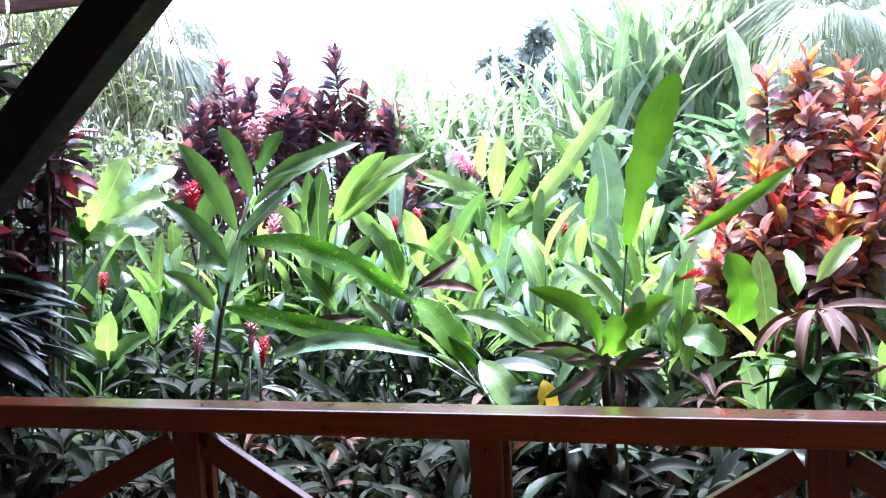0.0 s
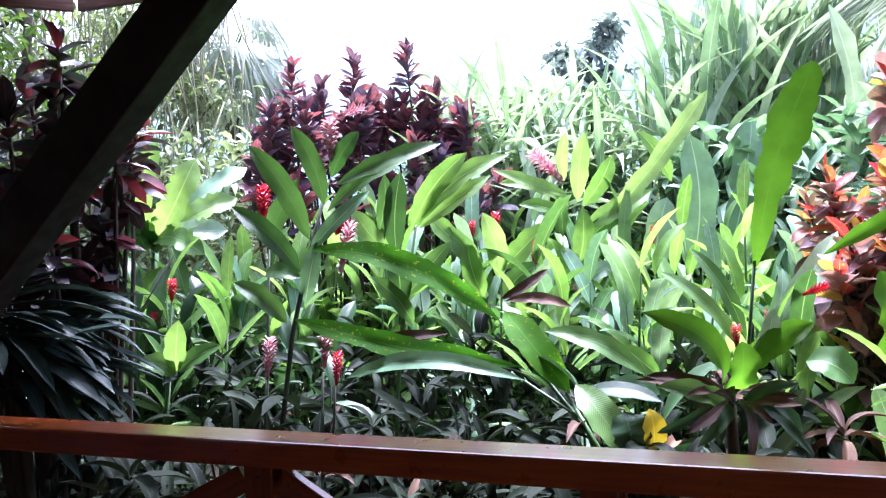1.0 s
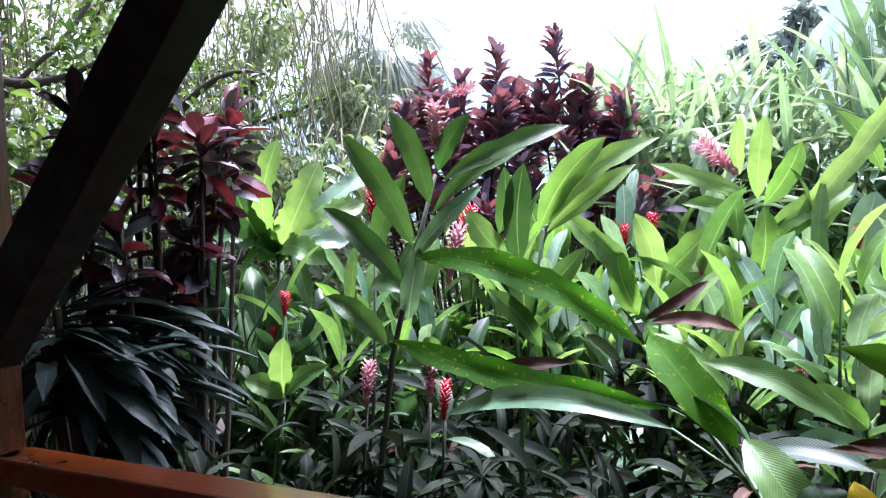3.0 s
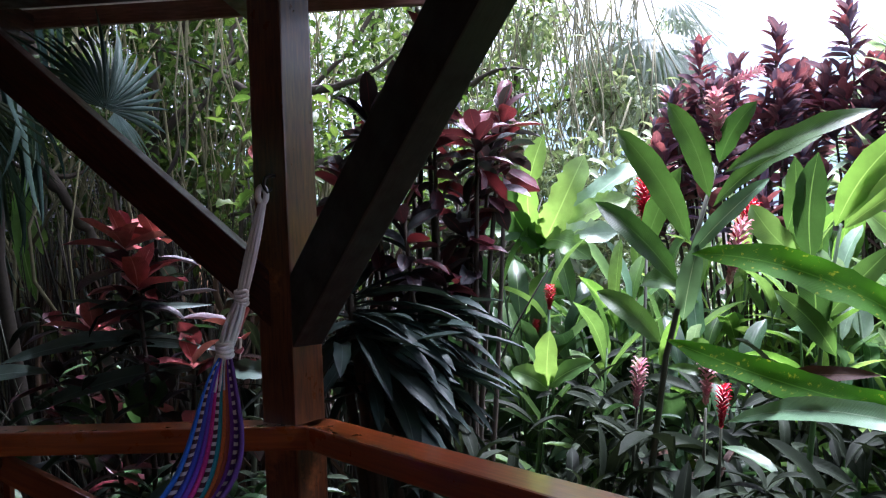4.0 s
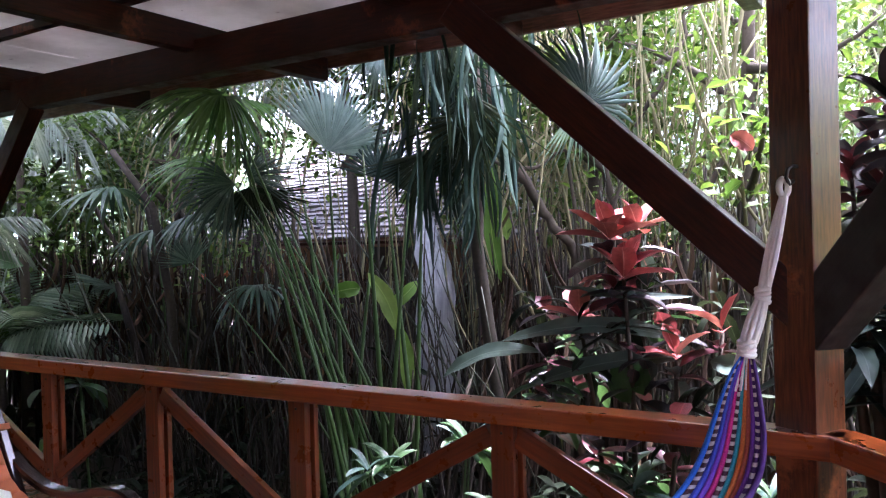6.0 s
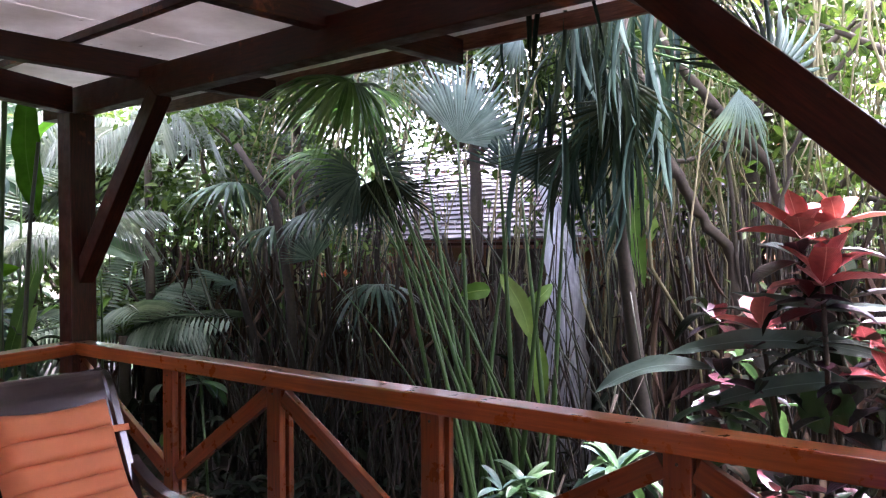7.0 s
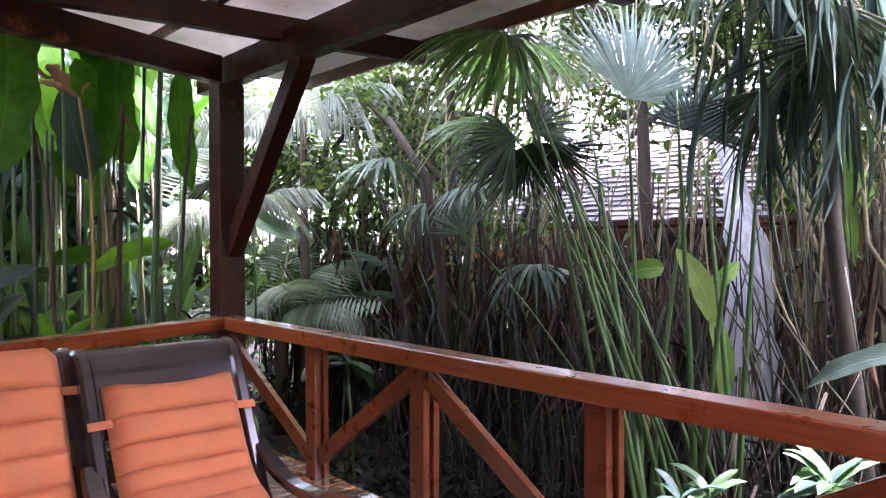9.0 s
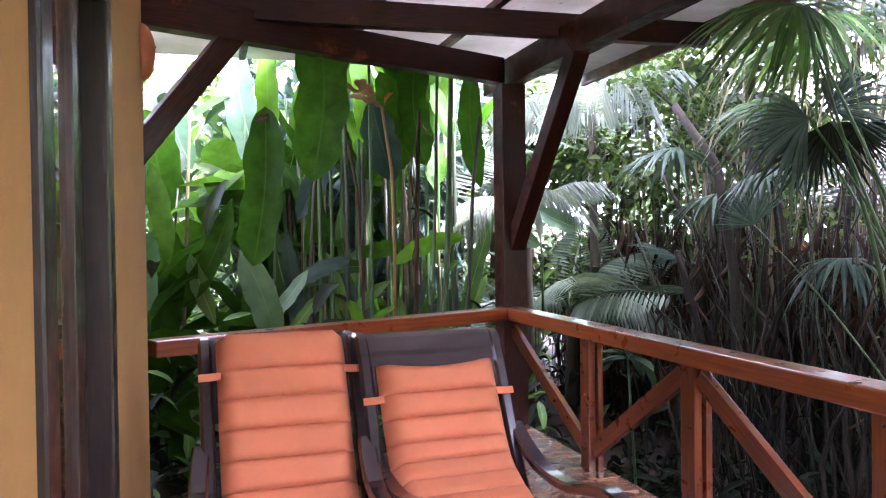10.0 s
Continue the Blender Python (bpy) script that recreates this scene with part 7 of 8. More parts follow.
scatter("shrubbery", [PALE_LEAVES[k % 4] for k in range(5)], mats[1200:2100], "pale green shrubs crowding behind the heliconias", "shrubbery")
scatter("shrubbery", LIME_LEAVES, [(k % 4, m) for k, m in mats[2100:2900]], "bright green shrubs crowding behind the heliconias", "shrubbery")
mats = []
for k in range(1900):
    v = random.uniform(-0.6, 2.0)
    p = C + T_DIR * (v * 2.9) + Vector((T_DIR.y, -T_DIR.x, 0)) * random.uniform(0.4, 4.0)
    mats.append((random.randrange(5), leaf_matrix((p.x, p.y, ground_z(p.x, p.y) + abs(random.gauss(0, 0.7))), random.uniform(0, 360), random.uniform(-30, 60), random.uniform(0.18, 0.42), random.uniform(-40, 40))))
scatter("ground_cover", UNDER_LEAVES, mats[:1300], "leaves crowding under the heliconias, shade in their colour", "ground cover")
scatter("ground_cover", GINGER_LEAVES, mats[1300:1900], "fresh green leaves crowding under the heliconias", "ground cover")
# ---- furniture on the deck ----
def slab_data(path, side, width, thick):
    """A bent solid strip along path, width across side, thick at right angles to both."""
    path, side = [Vector(p) for p in path], Vector(side).normalized()
    vs, fs, n = [], [], len(path)
    for i, p in enumerate(path):
        t = (path[min(i + 1, n - 1)] - path[max(i - 1, 0)]).normalized()
        up = side.cross(t).normalized()
        w, h = side * width / 2, up * thick / 2
        c = min(width, thick) * 0.22
        wi, hi = side * (width / 2 - c), up * (thick / 2 - c)
        vs += [p - w - hi, p - wi - h, p + wi - h, p + w - hi, p + w + hi, p + wi + h, p - wi + h, p - w + hi]
    for i in range(n - 1):
        for k in range(8):
            fs.append((i * 8 + k, i * 8 + (k + 1) % 8, (i + 1) * 8 + (k + 1) % 8, (i + 1) * 8 + k))
    fs.append(tuple(range(8))[::-1])
    fs.append(tuple((n - 1) * 8 + k for k in range(8)))
    return vs, fs


def solid(name, data, material, parent, label=""):
    me = mesh_of(name, *data, material, soft=False)
    ob = new(name, me)
    ob.parent = parent
    if label:
        ob["label"] = label
    return ob


def lounge_chair(at, facing, slid, label):
    """A low lounge chair with S-shaped arms; its own x runs forward, y to its left."""
    chair = empty("lounge_chair", at, facing)
    back = [(-0.34, 0, 1.00), (-0.29, 0, 0.985), (-0.25, 0, 0.93), (-0.19, 0, 0.80), (-0.11, 0, 0.62), (-0.03, 0, 0.46), (0.06, 0, 0.375), (0.20, 0, 0.345), (0.42, 0, 0.375), (0.60, 0, 0.40)]
    curve = spline(back, 40)
    for y in (-0.275, 0.275):
        solid("side_rail", slab_data([p + Vector((0, y, 0)) for p in curve], (0, 1, 0), 0.05, 0.055), CHAIR_WOOD, chair)
        arm = spline([(-0.13, y * 1.08, 0.66), (-0.06, y * 1.12, 0.60), (0.08, y * 1.16, 0.535), (0.26, y * 1.18, 0.525), (0.42, y * 1.18, 0.56), (0.54, y * 1.18, 0.575), (0.63, y * 1.18, 0.54), (0.665, y * 1.18, 0.46), (0.63, y * 1.18, 0.40), (0.57, y * 1.18, 0.41)], 36)
        solid("armrest", slab_data(arm, (0, 1, 0), 0.065, 0.036), CHAIR_WOOD, chair)
        leg = spline([(0.60, y * 1.12, 0.50), (0.50, y * 1.12, 0.34), (0.47, y * 1.12, 0.18), (0.53, y * 1.12, 0.0)], 14)
        solid("front_leg", slab_data(leg, (0, 1, 0), 0.05, 0.055), CHAIR_WOOD, chair)
        leg = spline([(0.04, y * 1.1, 0.40), (-0.05, y * 1.1, 0.24), (-0.16, y * 1.1, 0.1), (-0.30, y * 1.1, 0.0)], 14)
        solid("rear_leg", slab_data(leg, (0, 1, 0), 0.05, 0.055), CHAIR_WOOD, chair)
    solid("headboard", slab_data(spline([(-0.365, 0, 0.975), (-0.34, 0, 1.005), (-0.295, 0, 1.0), (-0.255, 0, 0.945), (-0.22, 0, 0.87), (-0.18, 0, 0.78)], 20), (0, 1, 0), 0.575, 0.03), CHAIR_WOOD, chair, "glossy dark curved headboard")
    for k in range(9):
        p = curve[11 + 3 * k]
        solid("slat", slab_data([p + Vector((0, -0.25, 0)), p + Vector((0, 0.25, 0))], (curve[12 + 3 * k] - curve[10 + 3 * k]), 0.055, 0.018), CHAIR_WOOD, chair)
    # the cushion: sewn pads along the same curve
    cushion = empty("cushion", (0, 0, 0))
    cushion.parent = chair
    rest = [(-0.225, 0, 0.875), (-0.165, 0, 0.75), (-0.11, 0, 0.64), (-0.045, 0, 0.545), (0.05, 0, 0.48), (0.16, 0, 0.43), (0.29, 0, 0.395), (0.42, 0, 0.375), (0.54, 0, 0.385)] if slid else back
    fine = spline(rest, 160)
    lens = [0.0]
    for p, q in zip(fine, fine[1:]):
        lens.append(lens[-1] + (q - p).length)
    start, pad, pads = (0.0, 0.095, 10) if slid else (0.049, 0.109, 10)

    def along(s):
        i = max(1, min(len(lens) - 1, next((k for k, v in enumerate(lens) if v >= s), len(lens) - 1)))
        f = (s - lens[i - 1]) / max(1e-6, lens[i] - lens[i - 1])
        p = fine[i - 1].lerp(fine[i], f)
        t = (fine[i] - fine[i - 1]).normalized()
        nrm = Vector((-t.z, 0, t.x))
        nrm = nrm if nrm.x > 0 or nrm.z > 0 else -nrm
        return p, nrm

    width = 0.475
    for k in range(pads):
        s0 = start + k * pad
        rows, vs, fs = 9, [], []
        cols = 13
        for i in range(rows):
            v = i / (rows - 1)
            p, nrm = along(s0 + pad * v)
            nrm = nrm if nrm.x > 0 or nrm.z > 0 else -nrm
            puff = 0.040 + 0.022 * (max(0.0, math.sin(math.pi * v))) ** 0.2
            for j in range(cols):
                u = j / (cols - 1) * 2 - 1
                edge = (1 - abs(u) ** 18) ** 0.5
                sag = 0.025 * u * u if (k == 0 and slid) else 0.0
                vs.append(p + Vector((0, u * width / 2, 0)) + nrm * (0.026 + puff * edge) - (along(s0)[0] - along(s0 + pad)[0]) * (-sag / pad if i == 0 else 0))
        low = len(vs)
        for i in range(rows):
            p, nrm = along(s0 + pad * i / (rows - 1))
            nrm = nrm if nrm.x > 0 or nrm.z > 0 else -nrm
            for j in range(cols):
                vs.append(p + Vector((0, (j / (cols - 1) * 2 - 1) * width / 2, 0)) + nrm * 0.022)
        for base, flip in ((0, False), (low, True)):
            for i in range(rows - 1):
                for j in range(cols - 1):
                    q = (base + i * cols + j, base + i * cols + j + 1, base + (i + 1) * cols + j + 1, base + (i + 1) * cols + j)
                    fs.append(q if flip else q[::-1])
        ring = [j for j in range(cols)] + [i * cols + cols - 1 for i in range(1, rows)] + [(rows - 1) * cols + j for j in range(cols - 2, -1, -1)] + [i * cols for i in range(rows - 2, 0, -1)]
        for a, b in zip(ring, ring[1:] + ring[:1]):
            fs.append((a, b, b + low, a + low))
        pad_ob = new("pad", mesh_of("pad", vs, fs, CUSHION))
        pad_ob.parent = cushion
    for side in (-1, 1):
        p, nrm = along(start + pad * 1.15)
        solid("tie", slab_data([p + Vector((0, side * 0.225, 0)) + nrm * 0.046, p + Vector((0, side * 0.26, 0)) + nrm * 0.038, p + Vector((0, side * 0.302, 0)) + nrm * 0.034], along(start + pad)[0] - along(start + pad * 1.3)[0], 0.028, 0.006), CUSHION, cushion)
    tagged(chair, label, "chair", "lounge chairs")
    return chair


lounge_chair((-3.14, -1.45, 0.0), 3.0, True, "dark wooden lounge chair with an orange cushion slid down")
lounge_chair((-3.20, -2.03, 0), 2.0, False, "dark wooden lounge chair with an orange quilted cushion")


# ---- hammock on the corner post ----
def cloth(name, rgb, dots=None):
    m, n, l, b = shader(name, 0.85)
    fine = noise_node(n, l, 240.0, 2.0)
    weave = ramp(n, l, fine, [(0.3, [c * 0.6 for c in rgb]), (0.7, rgb)])
    if dots:
        uv = n.new("ShaderNodeTexCoord")
        w = n.new("ShaderNodeTexWave")
        w.wave_type, w.bands_direction = "BANDS", "Z"
        w.inputs["Scale"].default_value, w.inputs["Distortion"].default_value, w.inputs["Detail"].default_value = 11.0, 3.0, 2.0
        l.new(uv.outputs["Object"], w.inputs["Vector"])
        mask = ramp(n, l, w.outputs["Fac"], [(0.55, (0, 0, 0)), (0.62, (1, 1, 1))])
        weave = mixed(n, l, mask, weave, dots)
    l.new(weave, b.inputs["Base Color"])
    bump(n, l, b, fine, 0.4, 0.002)
    return m


def hammock():
    ob = empty("hammock", (-0.18, -0.18, 1.728))
    o = Vector((-0.18, -0.18, 1.728))
    ring = []
    for k in range(17):
        a = 2 * math.pi * k / 16
        ring.append(Vector((0.014 * math.sin(a), 0.006 * math.sin(a), 0.030 * math.cos(a))))
    tube("loop", ring, [0.012] * 17, ROPE, ob, 7, "white cotton loop")
    k1, k2 = Vector((-0.239, -0.28, 1.357)) - o, Vector((-0.28, -0.357, 1.184)) - o
    for k in range(8):
        a = 2 * math.pi * k / 8
        d = Vector((math.cos(a), math.sin(a) * 0.5, 0)) * 0.016
        tube("cord", bow(Vector((0, 0, -0.03)) + d * 0.5, k1 + d * 0.8, d * 0.4, 6), [0.008] * 6, ROPE, ob, 5)
        tube("cord", bow(k1 + d * 0.8, k2 + d * 1.3, d * 0.5, 6), [0.008] * 6, ROPE, ob, 5)
    for c, r in ((k1, 0.021), (k2, 0.026)):
        for k in range(4):
            z = (k - 1.5) * 0.014
            loop = [c + Vector((r * math.cos(a), r * 0.8 * math.sin(a), z + 0.004 * math.sin(a * 2 + k))) for a in [2 * math.pi * q / 12 for q in range(13)]]
            tube("knot", loop, [0.008] * 13, ROPE, ob, 6)
    low = Vector((-0.40, -0.48, 0.66)) - o
    sagp = Vector((-0.85, -1.45, 0.42)) - o
    far = Vector((-0.98, -2.62, 1.23)) - o
    hook = Vector((-1.345, -3.90, 1.70)) - o
    line = spline([k2 + Vector((0, 0, -0.02)), low, sagp, far], 40)
    colors = [("blue", (0.03, 0.20, 0.85), None), ("brown_dotted", (0.07, 0.03, 0.05), (0.55, 0.52, 0.55)), ("royal_blue", (0.06, 0.10, 0.62), None), ("violet", (0.22, 0.08, 0.66), None),
              ("magenta", (0.85, 0.05, 0.36), None), ("white_dotted", (0.10, 0.04, 0.06), (0.75, 0.72, 0.70)), ("turquoise", (0.05, 0.52, 0.62), None), ("orange", (0.92, 0.30, 0.07), None),
              ("rust", (0.60, 0.15, 0.08), None), ("purple", (0.26, 0.08, 0.55), None), ("purple_dotted", (0.08, 0.025, 0.18), (0.68, 0.62, 0.62)), ("dark_purple", (0.07, 0.02, 0.16), None)]
    mats = [cloth("hammock_" + nm, rgb, dots) for nm, rgb, dots in colors]
    n = len(mats)
    across = Vector((0.93, 0.10, 0.18)).normalized()
    for k, m in enumerate(mats):
        vs, fs = [], []
        for i, p in enumerate(line):
            v = i / (len(line) - 1)
            spread = 0.035 + 0.27 * math.sin(math.pi * min(1, v * 1.0)) ** 0.8 * (1 if v < 0.85 else 1)
            t = (line[min(i + 1, 39)] - line[max(i - 1, 0)]).normalized()
            nrm = across.cross(t).normalized()
            for j in range(4):
                u = (k + j / 3) / n - 0.5
                fold = 0.010 * math.cos((k + j / 3) * 2 * math.pi) + 0.10 * spread * math.cos(u * 5)
                vs.append(p + across * (u * spread) + nrm * fold)
        for i in range(len(line) - 1):
            for j in range(3):
                fs.append((i * 4 + j, i * 4 + j + 1, (i + 1) * 4 + j + 1, (i + 1) * 4 + j))
        stripe = new("stripe", mesh_of("stripe", vs, fs, m))
        stripe.parent = ob
        th = stripe.modifiers.new("thickness", "SOLIDIFY")
        th.thickness = 0.004
    for k in range(7):
        u = k / 6 - 0.5
        tube("cord", bow(k2 + Vector((u * 0.03, 0, 0.02)), line[3] + across * u * 0.10, (0, 0, 0.0), 5), [0.006, 0.006, 0.005, 0.005, 0.004], ROPE, ob, 5)
    for k in range(14):
        u = k / 13 - 0.5
        a = far + across * u * 0.12
        tube("cord", bow(a, hook, (u * 0.1, 0, 0), 6), [0.008, 0.008, 0.007, 0.006, 0.006, 0.006], ROPE, ob, 5)
        tube("tassel", [a, a + Vector((u * 0.12, 0.02 - abs(u) * 0.1, 0.05)), a + Vector((u * 0.2, 0.06, 0.0)), a + Vector((u * 0.22, 0.08, -0.08))], [0.009, 0.012, 0.011, 0.007], ROPE, ob, 6)
    tagged(ob, "colourful striped woven hammock with white cotton cords", "hammock")


hammock()

# ---- neighbouring cabin behind the thicket ----
def cabin():
    ob = plant_at("cabin", -6.3, 6.4, "neighbouring cabin with ochre walls and a pale shingle roof", "house")
    o = ob.matrix_basis.translation

    def box(name, x0, x1, y0, y1, z0, z1, m, parent=None):
        bm = bmesh.new()
        bmesh.ops.create_cube(bm, size=1.0, matrix=Matrix.Translation(Vector(((x0 + x1) / 2, (y0 + y1) / 2, (z0 + z1) / 2)) - o) @ Matrix.Diagonal((x1 - x0, y1 - y0, z1 - z0, 1)))
        return part(name, bm, m, parent or ob)

    box("wall", -9.6, -3.6, 7.0, 7.2, -0.8, 1.9, CABIN_WALL)
    box("wall", -3.6, -3.4, 7.0, 10.0, -0.8, 1.9, CABIN_WALL)
    box("wall", -9.6, -9.4, 7.2, 10.0, -0.8, 1.9, CABIN_WALL)
    box("window", -7.4, -6.4, 6.97, 7.03, 0.5, 1.5, FRAME_WOOD)
    box("door", -5.3, -4.5, 6.97, 7.03, -0.7, 1.4, FRAME_WOOD)
    box("post", -8.9, -8.75, 5.75, 5.9, -0.8, 1.6, POST_WOOD)
    box("post", -4.35, -4.2, 5.75, 5.9, -0.8, 1.6, POST_WOOD)
    # stands in for a strip of the cabin's wall beside the white trunk
    box("post", -3.72, -3.58, 4.72, 4.86, -0.8, 1.6, OCHRE_STRIP)
    box("eave_board", -9.9, -3.3, 5.45, 5.5, 1.52, 1.66, FASCIA_WOOD)
    roof = empty("roof", (0, 0, 0))
    roof.parent = ob
    part("roof_deck", beam_bm(Vector((-10.0, 7.25, 2.60)) - o, Vector((-3.2, 7.25, 2.60)) - o, 4.2, 0.04, 0.0, up=(0, -0.49, 0.87)), POST_WOOD, roof)
    rng = random.Random(9)
    for k in range(30):
        y, z = 5.45 + k * 0.13, 1.66 + k * 0.073
        bm = bmesh.new()
        x = -10.0
        while x < -3.2:
            w = rng.uniform(0.14, 0.34)
            m = Matrix.Translation(Vector((x + w / 2, y + rng.uniform(-0.02, 0.02), z + rng.uniform(-0.012, 0.015))) - o) @ pose(0, 0, 0, 29 + rng.uniform(-3, 3), rng.uniform(-2, 2), 0) @ Matrix.Diagonal((w - 0.014, 0.082, 0.03, 1))
            bmesh.ops.create_cube(bm, size=1.0, matrix=m)
            x += w
        part("shingle_course", bm, SHINGLE, roof)
    return ob


OCHRE_STRIP = plain("ochre_wall_strip", (0.30, 0.15, 0.045), 0.7, 0.3, 4.0)
# ochre taken down: the shade under the eave is in this colour
CABIN_WALL = plain("shaded_ochre_boards", (0.20, 0.10, 0.04), 0.85, 0.5, 4.0)
SHINGLE = plain("pale_shingle", (0.17, 0.17, 0.175), 0.85, 0.6, 10.0, relief=0.6)
cabin()

# white-washed leaning trunk in front of the cabin
plant = plant_at("whitewashed_trunk", -3.88, 3.4, "leaning white-washed tree trunk between the canes", "trunk")
o = plant.matrix_basis.translation
pts = [Vector(p) - o for p in ((-3.86, 3.4, -0.80), (-3.86, 3.4, 0.2), (-3.90, 3.4, 0.7), (-3.90, 3.42, 1.07), (-3.97, 3.45, 1.45), (-4.08, 3.50, 1.85), (-4.26, 3.55, 2.5))]
rng = random.Random(4)
trunk_line = [p + Vector((rng.gauss(0, 0.012), 0, 0)) for p in spline(pts, 26)]
tube("bark", trunk_line, [float(np.interp(i, (0, 12, 17, 21, 25), (0.20, 0.19, 0.15, 0.085, 0.05))) * rng.uniform(0.97, 1.03) for i in range(26)], WHITE, plant, 14)
# ---- trees and distance beyond the garden ----
random.seed(71)
# the next two leaf colours have the haze of distance mixed in
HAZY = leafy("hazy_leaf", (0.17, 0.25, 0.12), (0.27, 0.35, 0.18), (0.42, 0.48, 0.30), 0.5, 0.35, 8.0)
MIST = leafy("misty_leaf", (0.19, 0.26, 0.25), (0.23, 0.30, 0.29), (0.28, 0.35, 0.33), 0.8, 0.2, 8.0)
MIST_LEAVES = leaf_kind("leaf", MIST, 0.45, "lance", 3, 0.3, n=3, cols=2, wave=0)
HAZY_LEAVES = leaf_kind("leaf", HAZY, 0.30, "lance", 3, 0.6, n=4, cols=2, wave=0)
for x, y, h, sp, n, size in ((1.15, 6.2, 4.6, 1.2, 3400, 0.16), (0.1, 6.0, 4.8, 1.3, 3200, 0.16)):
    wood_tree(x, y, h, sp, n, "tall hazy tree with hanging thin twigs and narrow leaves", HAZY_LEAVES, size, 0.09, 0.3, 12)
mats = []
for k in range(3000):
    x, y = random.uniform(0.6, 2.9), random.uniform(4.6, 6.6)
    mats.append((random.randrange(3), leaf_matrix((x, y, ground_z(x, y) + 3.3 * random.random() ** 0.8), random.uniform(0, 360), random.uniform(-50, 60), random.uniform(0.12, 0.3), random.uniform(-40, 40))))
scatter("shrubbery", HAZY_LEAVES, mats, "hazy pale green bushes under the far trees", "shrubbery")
# hanging twigs of these trees
pieces = []
for k in range(240):
    x, y = random.uniform(-0.3, 2.5), random.uniform(5.0, 7.2)
    z1 = random.uniform(2.6, 5.2)
    pieces.append(tube_data(bow((x, y, z1), (x + random.gauss(0, 0.35), y + random.gauss(0, 0.2), z1 - random.uniform(0.8, 2.4)), (random.gauss(0, 0.12), 0, 0), 5), [0.010, 0.009, 0.008, 0.006, 0.004], 4))
vs, fs = joined(pieces)
tagged(new("hanging_twigs", mesh_of("hanging_twigs", vs, fs, PALETWIG)), "thin pale hanging twigs and lianas", "lianas", kind="stuff")
palm = plant_at("fan_palm", 2.62, 7.3, "tall fan palm with drooping grey-green leaves", "palm")
foot = palm.matrix_basis.translation
tube("trunk", [(0, 0, 0), (0.04, 0, 2.2), (0, 0, 4.7)], [0.13, 0.12, 0.10], BARK, palm, 9)
top = foot + Vector((0, 0, 4.7))
for k in range(30):
    a = k * 2.4
    out = Vector((math.cos(a), math.sin(a), 0))
    lift = random.uniform(-1.0, 0.9)
    hub = top + out * random.uniform(0.35, 0.8) + UP * lift * 0.7
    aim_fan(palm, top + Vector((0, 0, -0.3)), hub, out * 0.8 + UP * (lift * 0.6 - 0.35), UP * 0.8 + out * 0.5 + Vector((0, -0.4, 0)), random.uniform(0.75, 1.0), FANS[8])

# tall reeds and feather palms towards the open side
for x, y, lift in ((6.4, 2.5, 3.9), (6.9, 2.2, 4.3), (7.6, 2.4, 4.5), (8.6, 3.0, 4.7), (7.4, 3.2, 4.2), (9.3, 2.0, 4.5), (7.0, 2.5, 4.5)):
    plant = plant_at("reed_clump", x, y, "tall upright clump of pale green reeds", "grass clump", "reed clumps")
    mats = []
    for q in range(140):
        at = (random.uniform(-0.6, 0.6), random.uniform(-0.6, 0.6), lift * random.uniform(0.15, 0.85))
        mats.append((random.randrange(5), leaf_matrix(at, random.uniform(0, 360), random.uniform(62, 90), random.uniform(1.1, 1.9), 0, random.uniform(0.8, 1.5))))
    for k in range(14):
        a = (random.uniform(-0.4, 0.4), random.uniform(-0.4, 0.4))
        tube("cane", [(*a, 0), (a[0] * 1.3, a[1] * 1.3, lift)], [0.025, 0.012], CANE, plant)
    crown = scatter("leaves", REED_LEAVES, mats, "", "")
    crown.parent = plant
for x, y, top, n, ln in ((8.3, 1.0, 3.9, 14, 1.7), (9.0, 0.1, 3.3, 14, 1.7), (7.2, 0.3, 2.9, 10, 1.3)):
    palm = plant_at("feather_palm", x, y, "feather palm with hanging pale leaflets", "palm")
    tube("trunk", [(0, 0, 0), (0.06, 0, (top + 0.75) * 0.5), (0, 0, top + 0.75)], [0.13, 0.11, 0.09], BARK, palm, 8)
    for k in range(n):
        put_leaf(PALE_WEEPING, palm, (0, 0, top + 0.75), k * 137.5, random.uniform(-25, 45), ln * random.uniform(0.8, 1.15), random.uniform(-20, 20), "frond")
mats = []
for k in range(5000):
    x, y = random.uniform(5.3, 10.5), random.uniform(-2.5, 2.4)
    z = ground_z(x, y) + 3.0 * math.sqrt(random.random())
    mats.append((random.randrange(4), leaf_matrix((x, y, z), random.uniform(0, 360), random.uniform(-40, 60), random.uniform(0.25, 0.5), random.uniform(-30, 30))))
scatter("shrubbery", PALE_LEAVES, mats, "pale green shrubs at the end of the flower bed", "shrubbery")


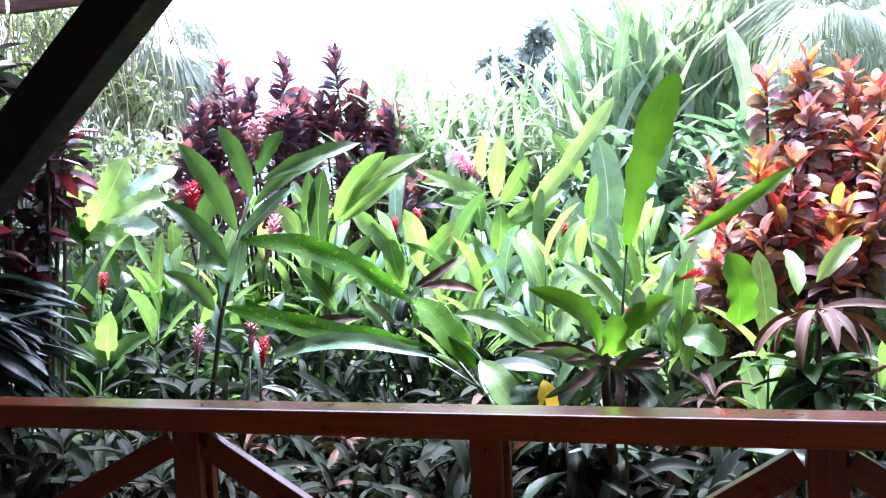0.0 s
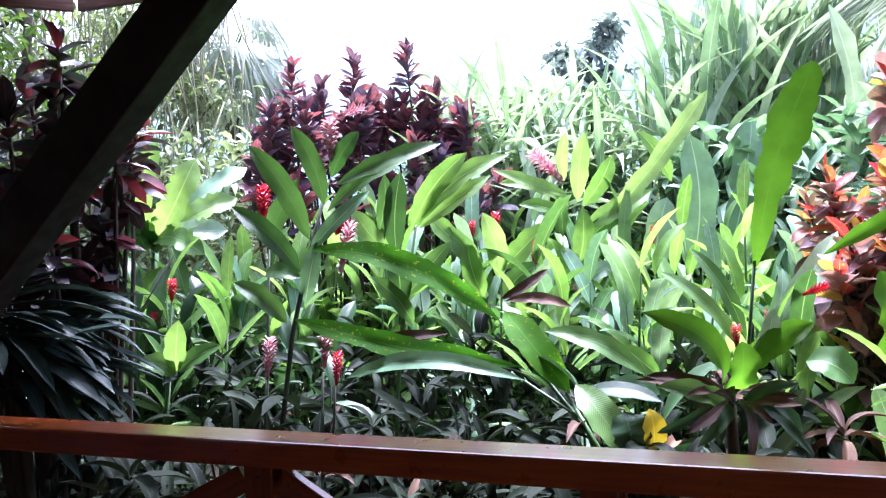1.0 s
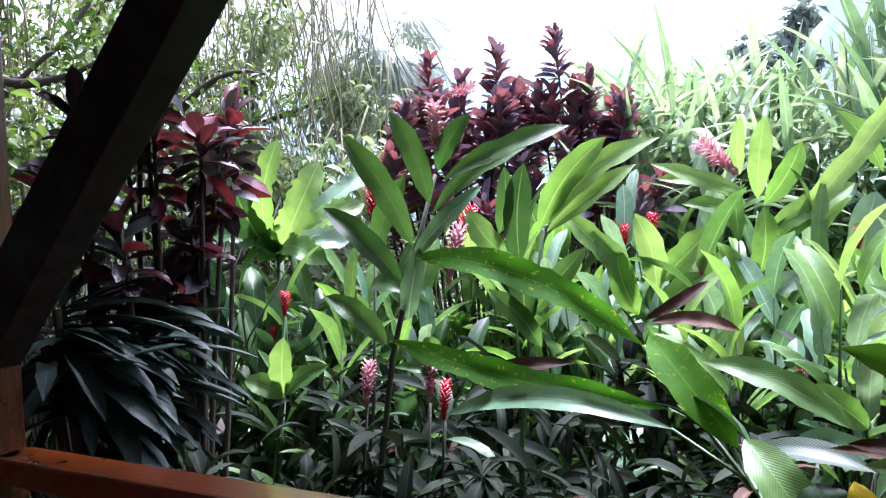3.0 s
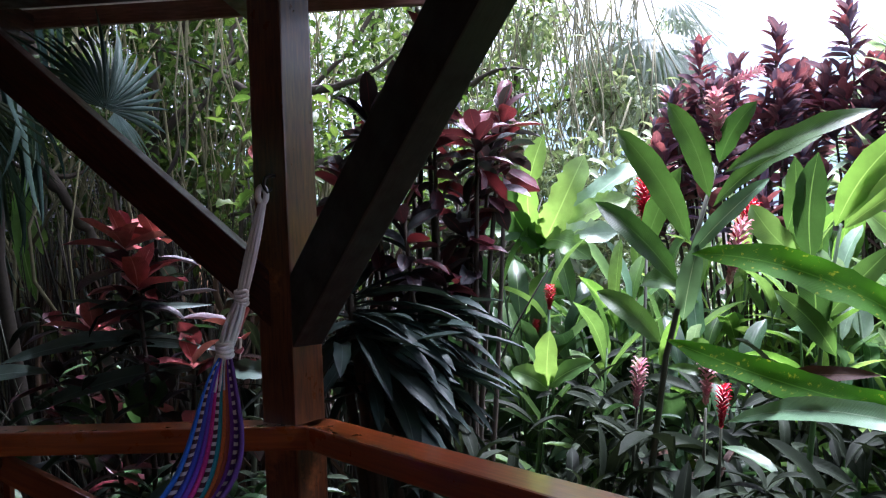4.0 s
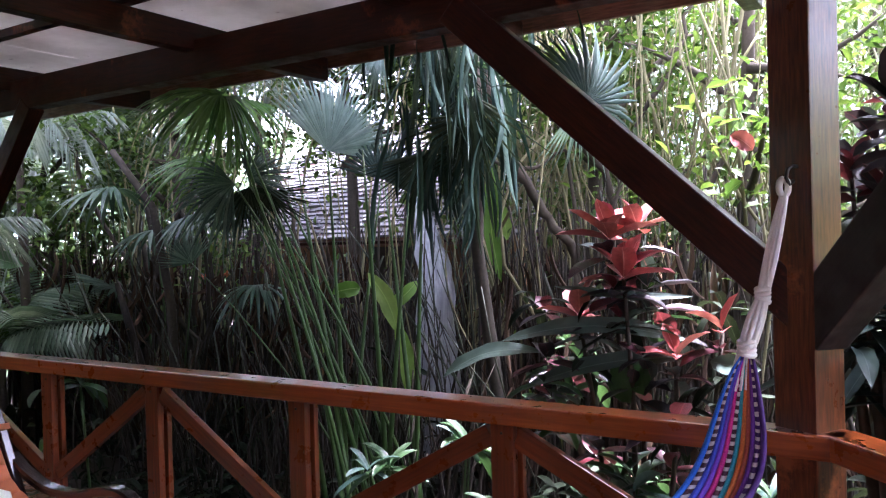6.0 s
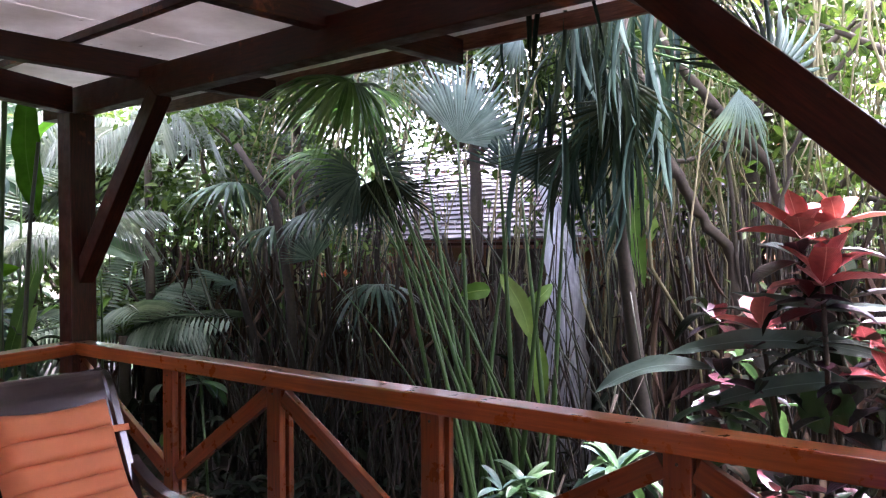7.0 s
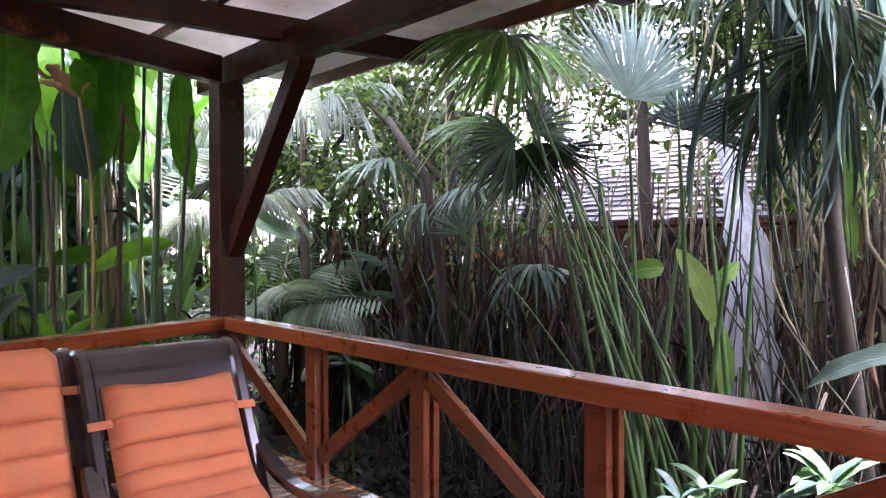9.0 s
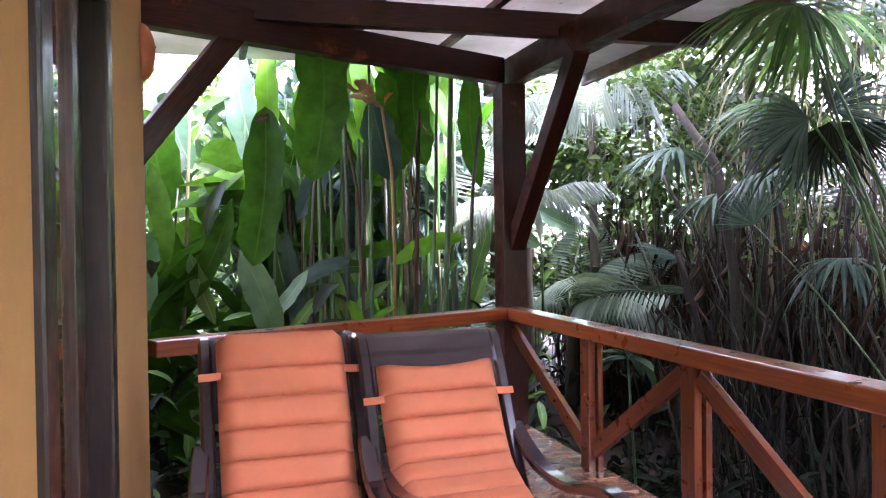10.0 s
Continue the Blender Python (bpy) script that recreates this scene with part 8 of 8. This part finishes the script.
# far woods closing the place on all sides, low towards the open valley
def far_woods():
    mats = []
    for k in range(30000):
        a = random.uniform(0, 2 * math.pi)
        r = random.uniform(12.5, 19.0)
        x, y = r * math.cos(a), r * math.sin(a)
        yaw = math.degrees(math.atan2(-x, y))
        open_side = 1.0 - min(1.0, abs(yaw + 38) / 30)
        top = (4.4 if -110 < yaw < 60 else 4.4) - 3.6 * max(0.0, open_side) ** 0.5 + 1.1 * noise.noise((x * 0.25, y * 0.25, 7.0))
        z = -0.9 + max(0.4, top) * random.random() ** 0.8
        mats.append((random.randrange(3), leaf_matrix((x, y, z), random.uniform(0, 360), random.uniform(-50, 50), random.uniform(0.35, 0.75), random.uniform(-40, 40))))
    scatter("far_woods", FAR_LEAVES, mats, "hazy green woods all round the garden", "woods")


far_woods()


def hills():
    """Pale hills behind the valley, with a lone tree's crown on a near slope."""
    m, n, l, b = shader("hazy_hillside", 1.0, 0.0, 0.0)
    # bluish haze is painted straight into the hillside colour
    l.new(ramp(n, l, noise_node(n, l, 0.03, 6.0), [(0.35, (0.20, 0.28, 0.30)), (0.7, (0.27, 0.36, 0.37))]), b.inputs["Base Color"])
    vs, fs, cols = [], [], 60
    for i in range(cols):
        a = radians(30 + 150 * i / (cols - 1))
        h = 60 + 45 * noise.noise((i * 0.13, 1.0, 0.0)) + max(0, 40 - i) * 2.2
        for r, z in ((420, -30), (470, h * 0.55), (540, h)):
            vs.append((r * math.cos(a), r * math.sin(a), z + 10 * noise.noise((i * 0.5, r * 0.01, 4))))
    for i in range(cols - 1):
        for k in range(2):
            fs.append((i * 3 + k, (i + 1) * 3 + k, (i + 1) * 3 + k + 1, i * 3 + k + 1))
    tagged(new("backdrop", mesh_of("backdrop", vs, fs, m)), "pale hazy hills on the horizon", "hills", kind="structure")


hills()
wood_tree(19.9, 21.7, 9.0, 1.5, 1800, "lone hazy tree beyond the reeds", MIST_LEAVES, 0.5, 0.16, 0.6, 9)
# ---- deck boards, laid square to the side rail ----
def deck_boards():
    """Boards trimmed to the outline of the deck; alike boards differ by their own tone."""
    outline = [(-6.0, 0.0), (0.0, 0.0), (E_END.x, E_END.y), (E_END.x - 3.2, E_END.y - 3.2), (-1.36, -6.4), (-1.36, WALL_Y), (H.x, WALL_Y)]

    def inside(x, y):
        hit = False
        for (x0, y0), (x1, y1) in zip(outline, outline[1:] + outline[:1]):
            if (y0 > y) != (y1 > y) and x < x0 + (y - y0) * (x1 - x0) / (y1 - y0):
                hit = not hit
        return hit

    w, x = 0.118, -5.94
    while x < 4.1:
        ys = [y / 50 for y in range(-330, 5) if inside(x, y / 50)]
        if ys:
            timber("board", (x, min(ys), -0.016), (x, max(ys), -0.016), w - 0.006, 0.028, DECK_WOOD, deck, 0.003)
        x += w


deck_boards()
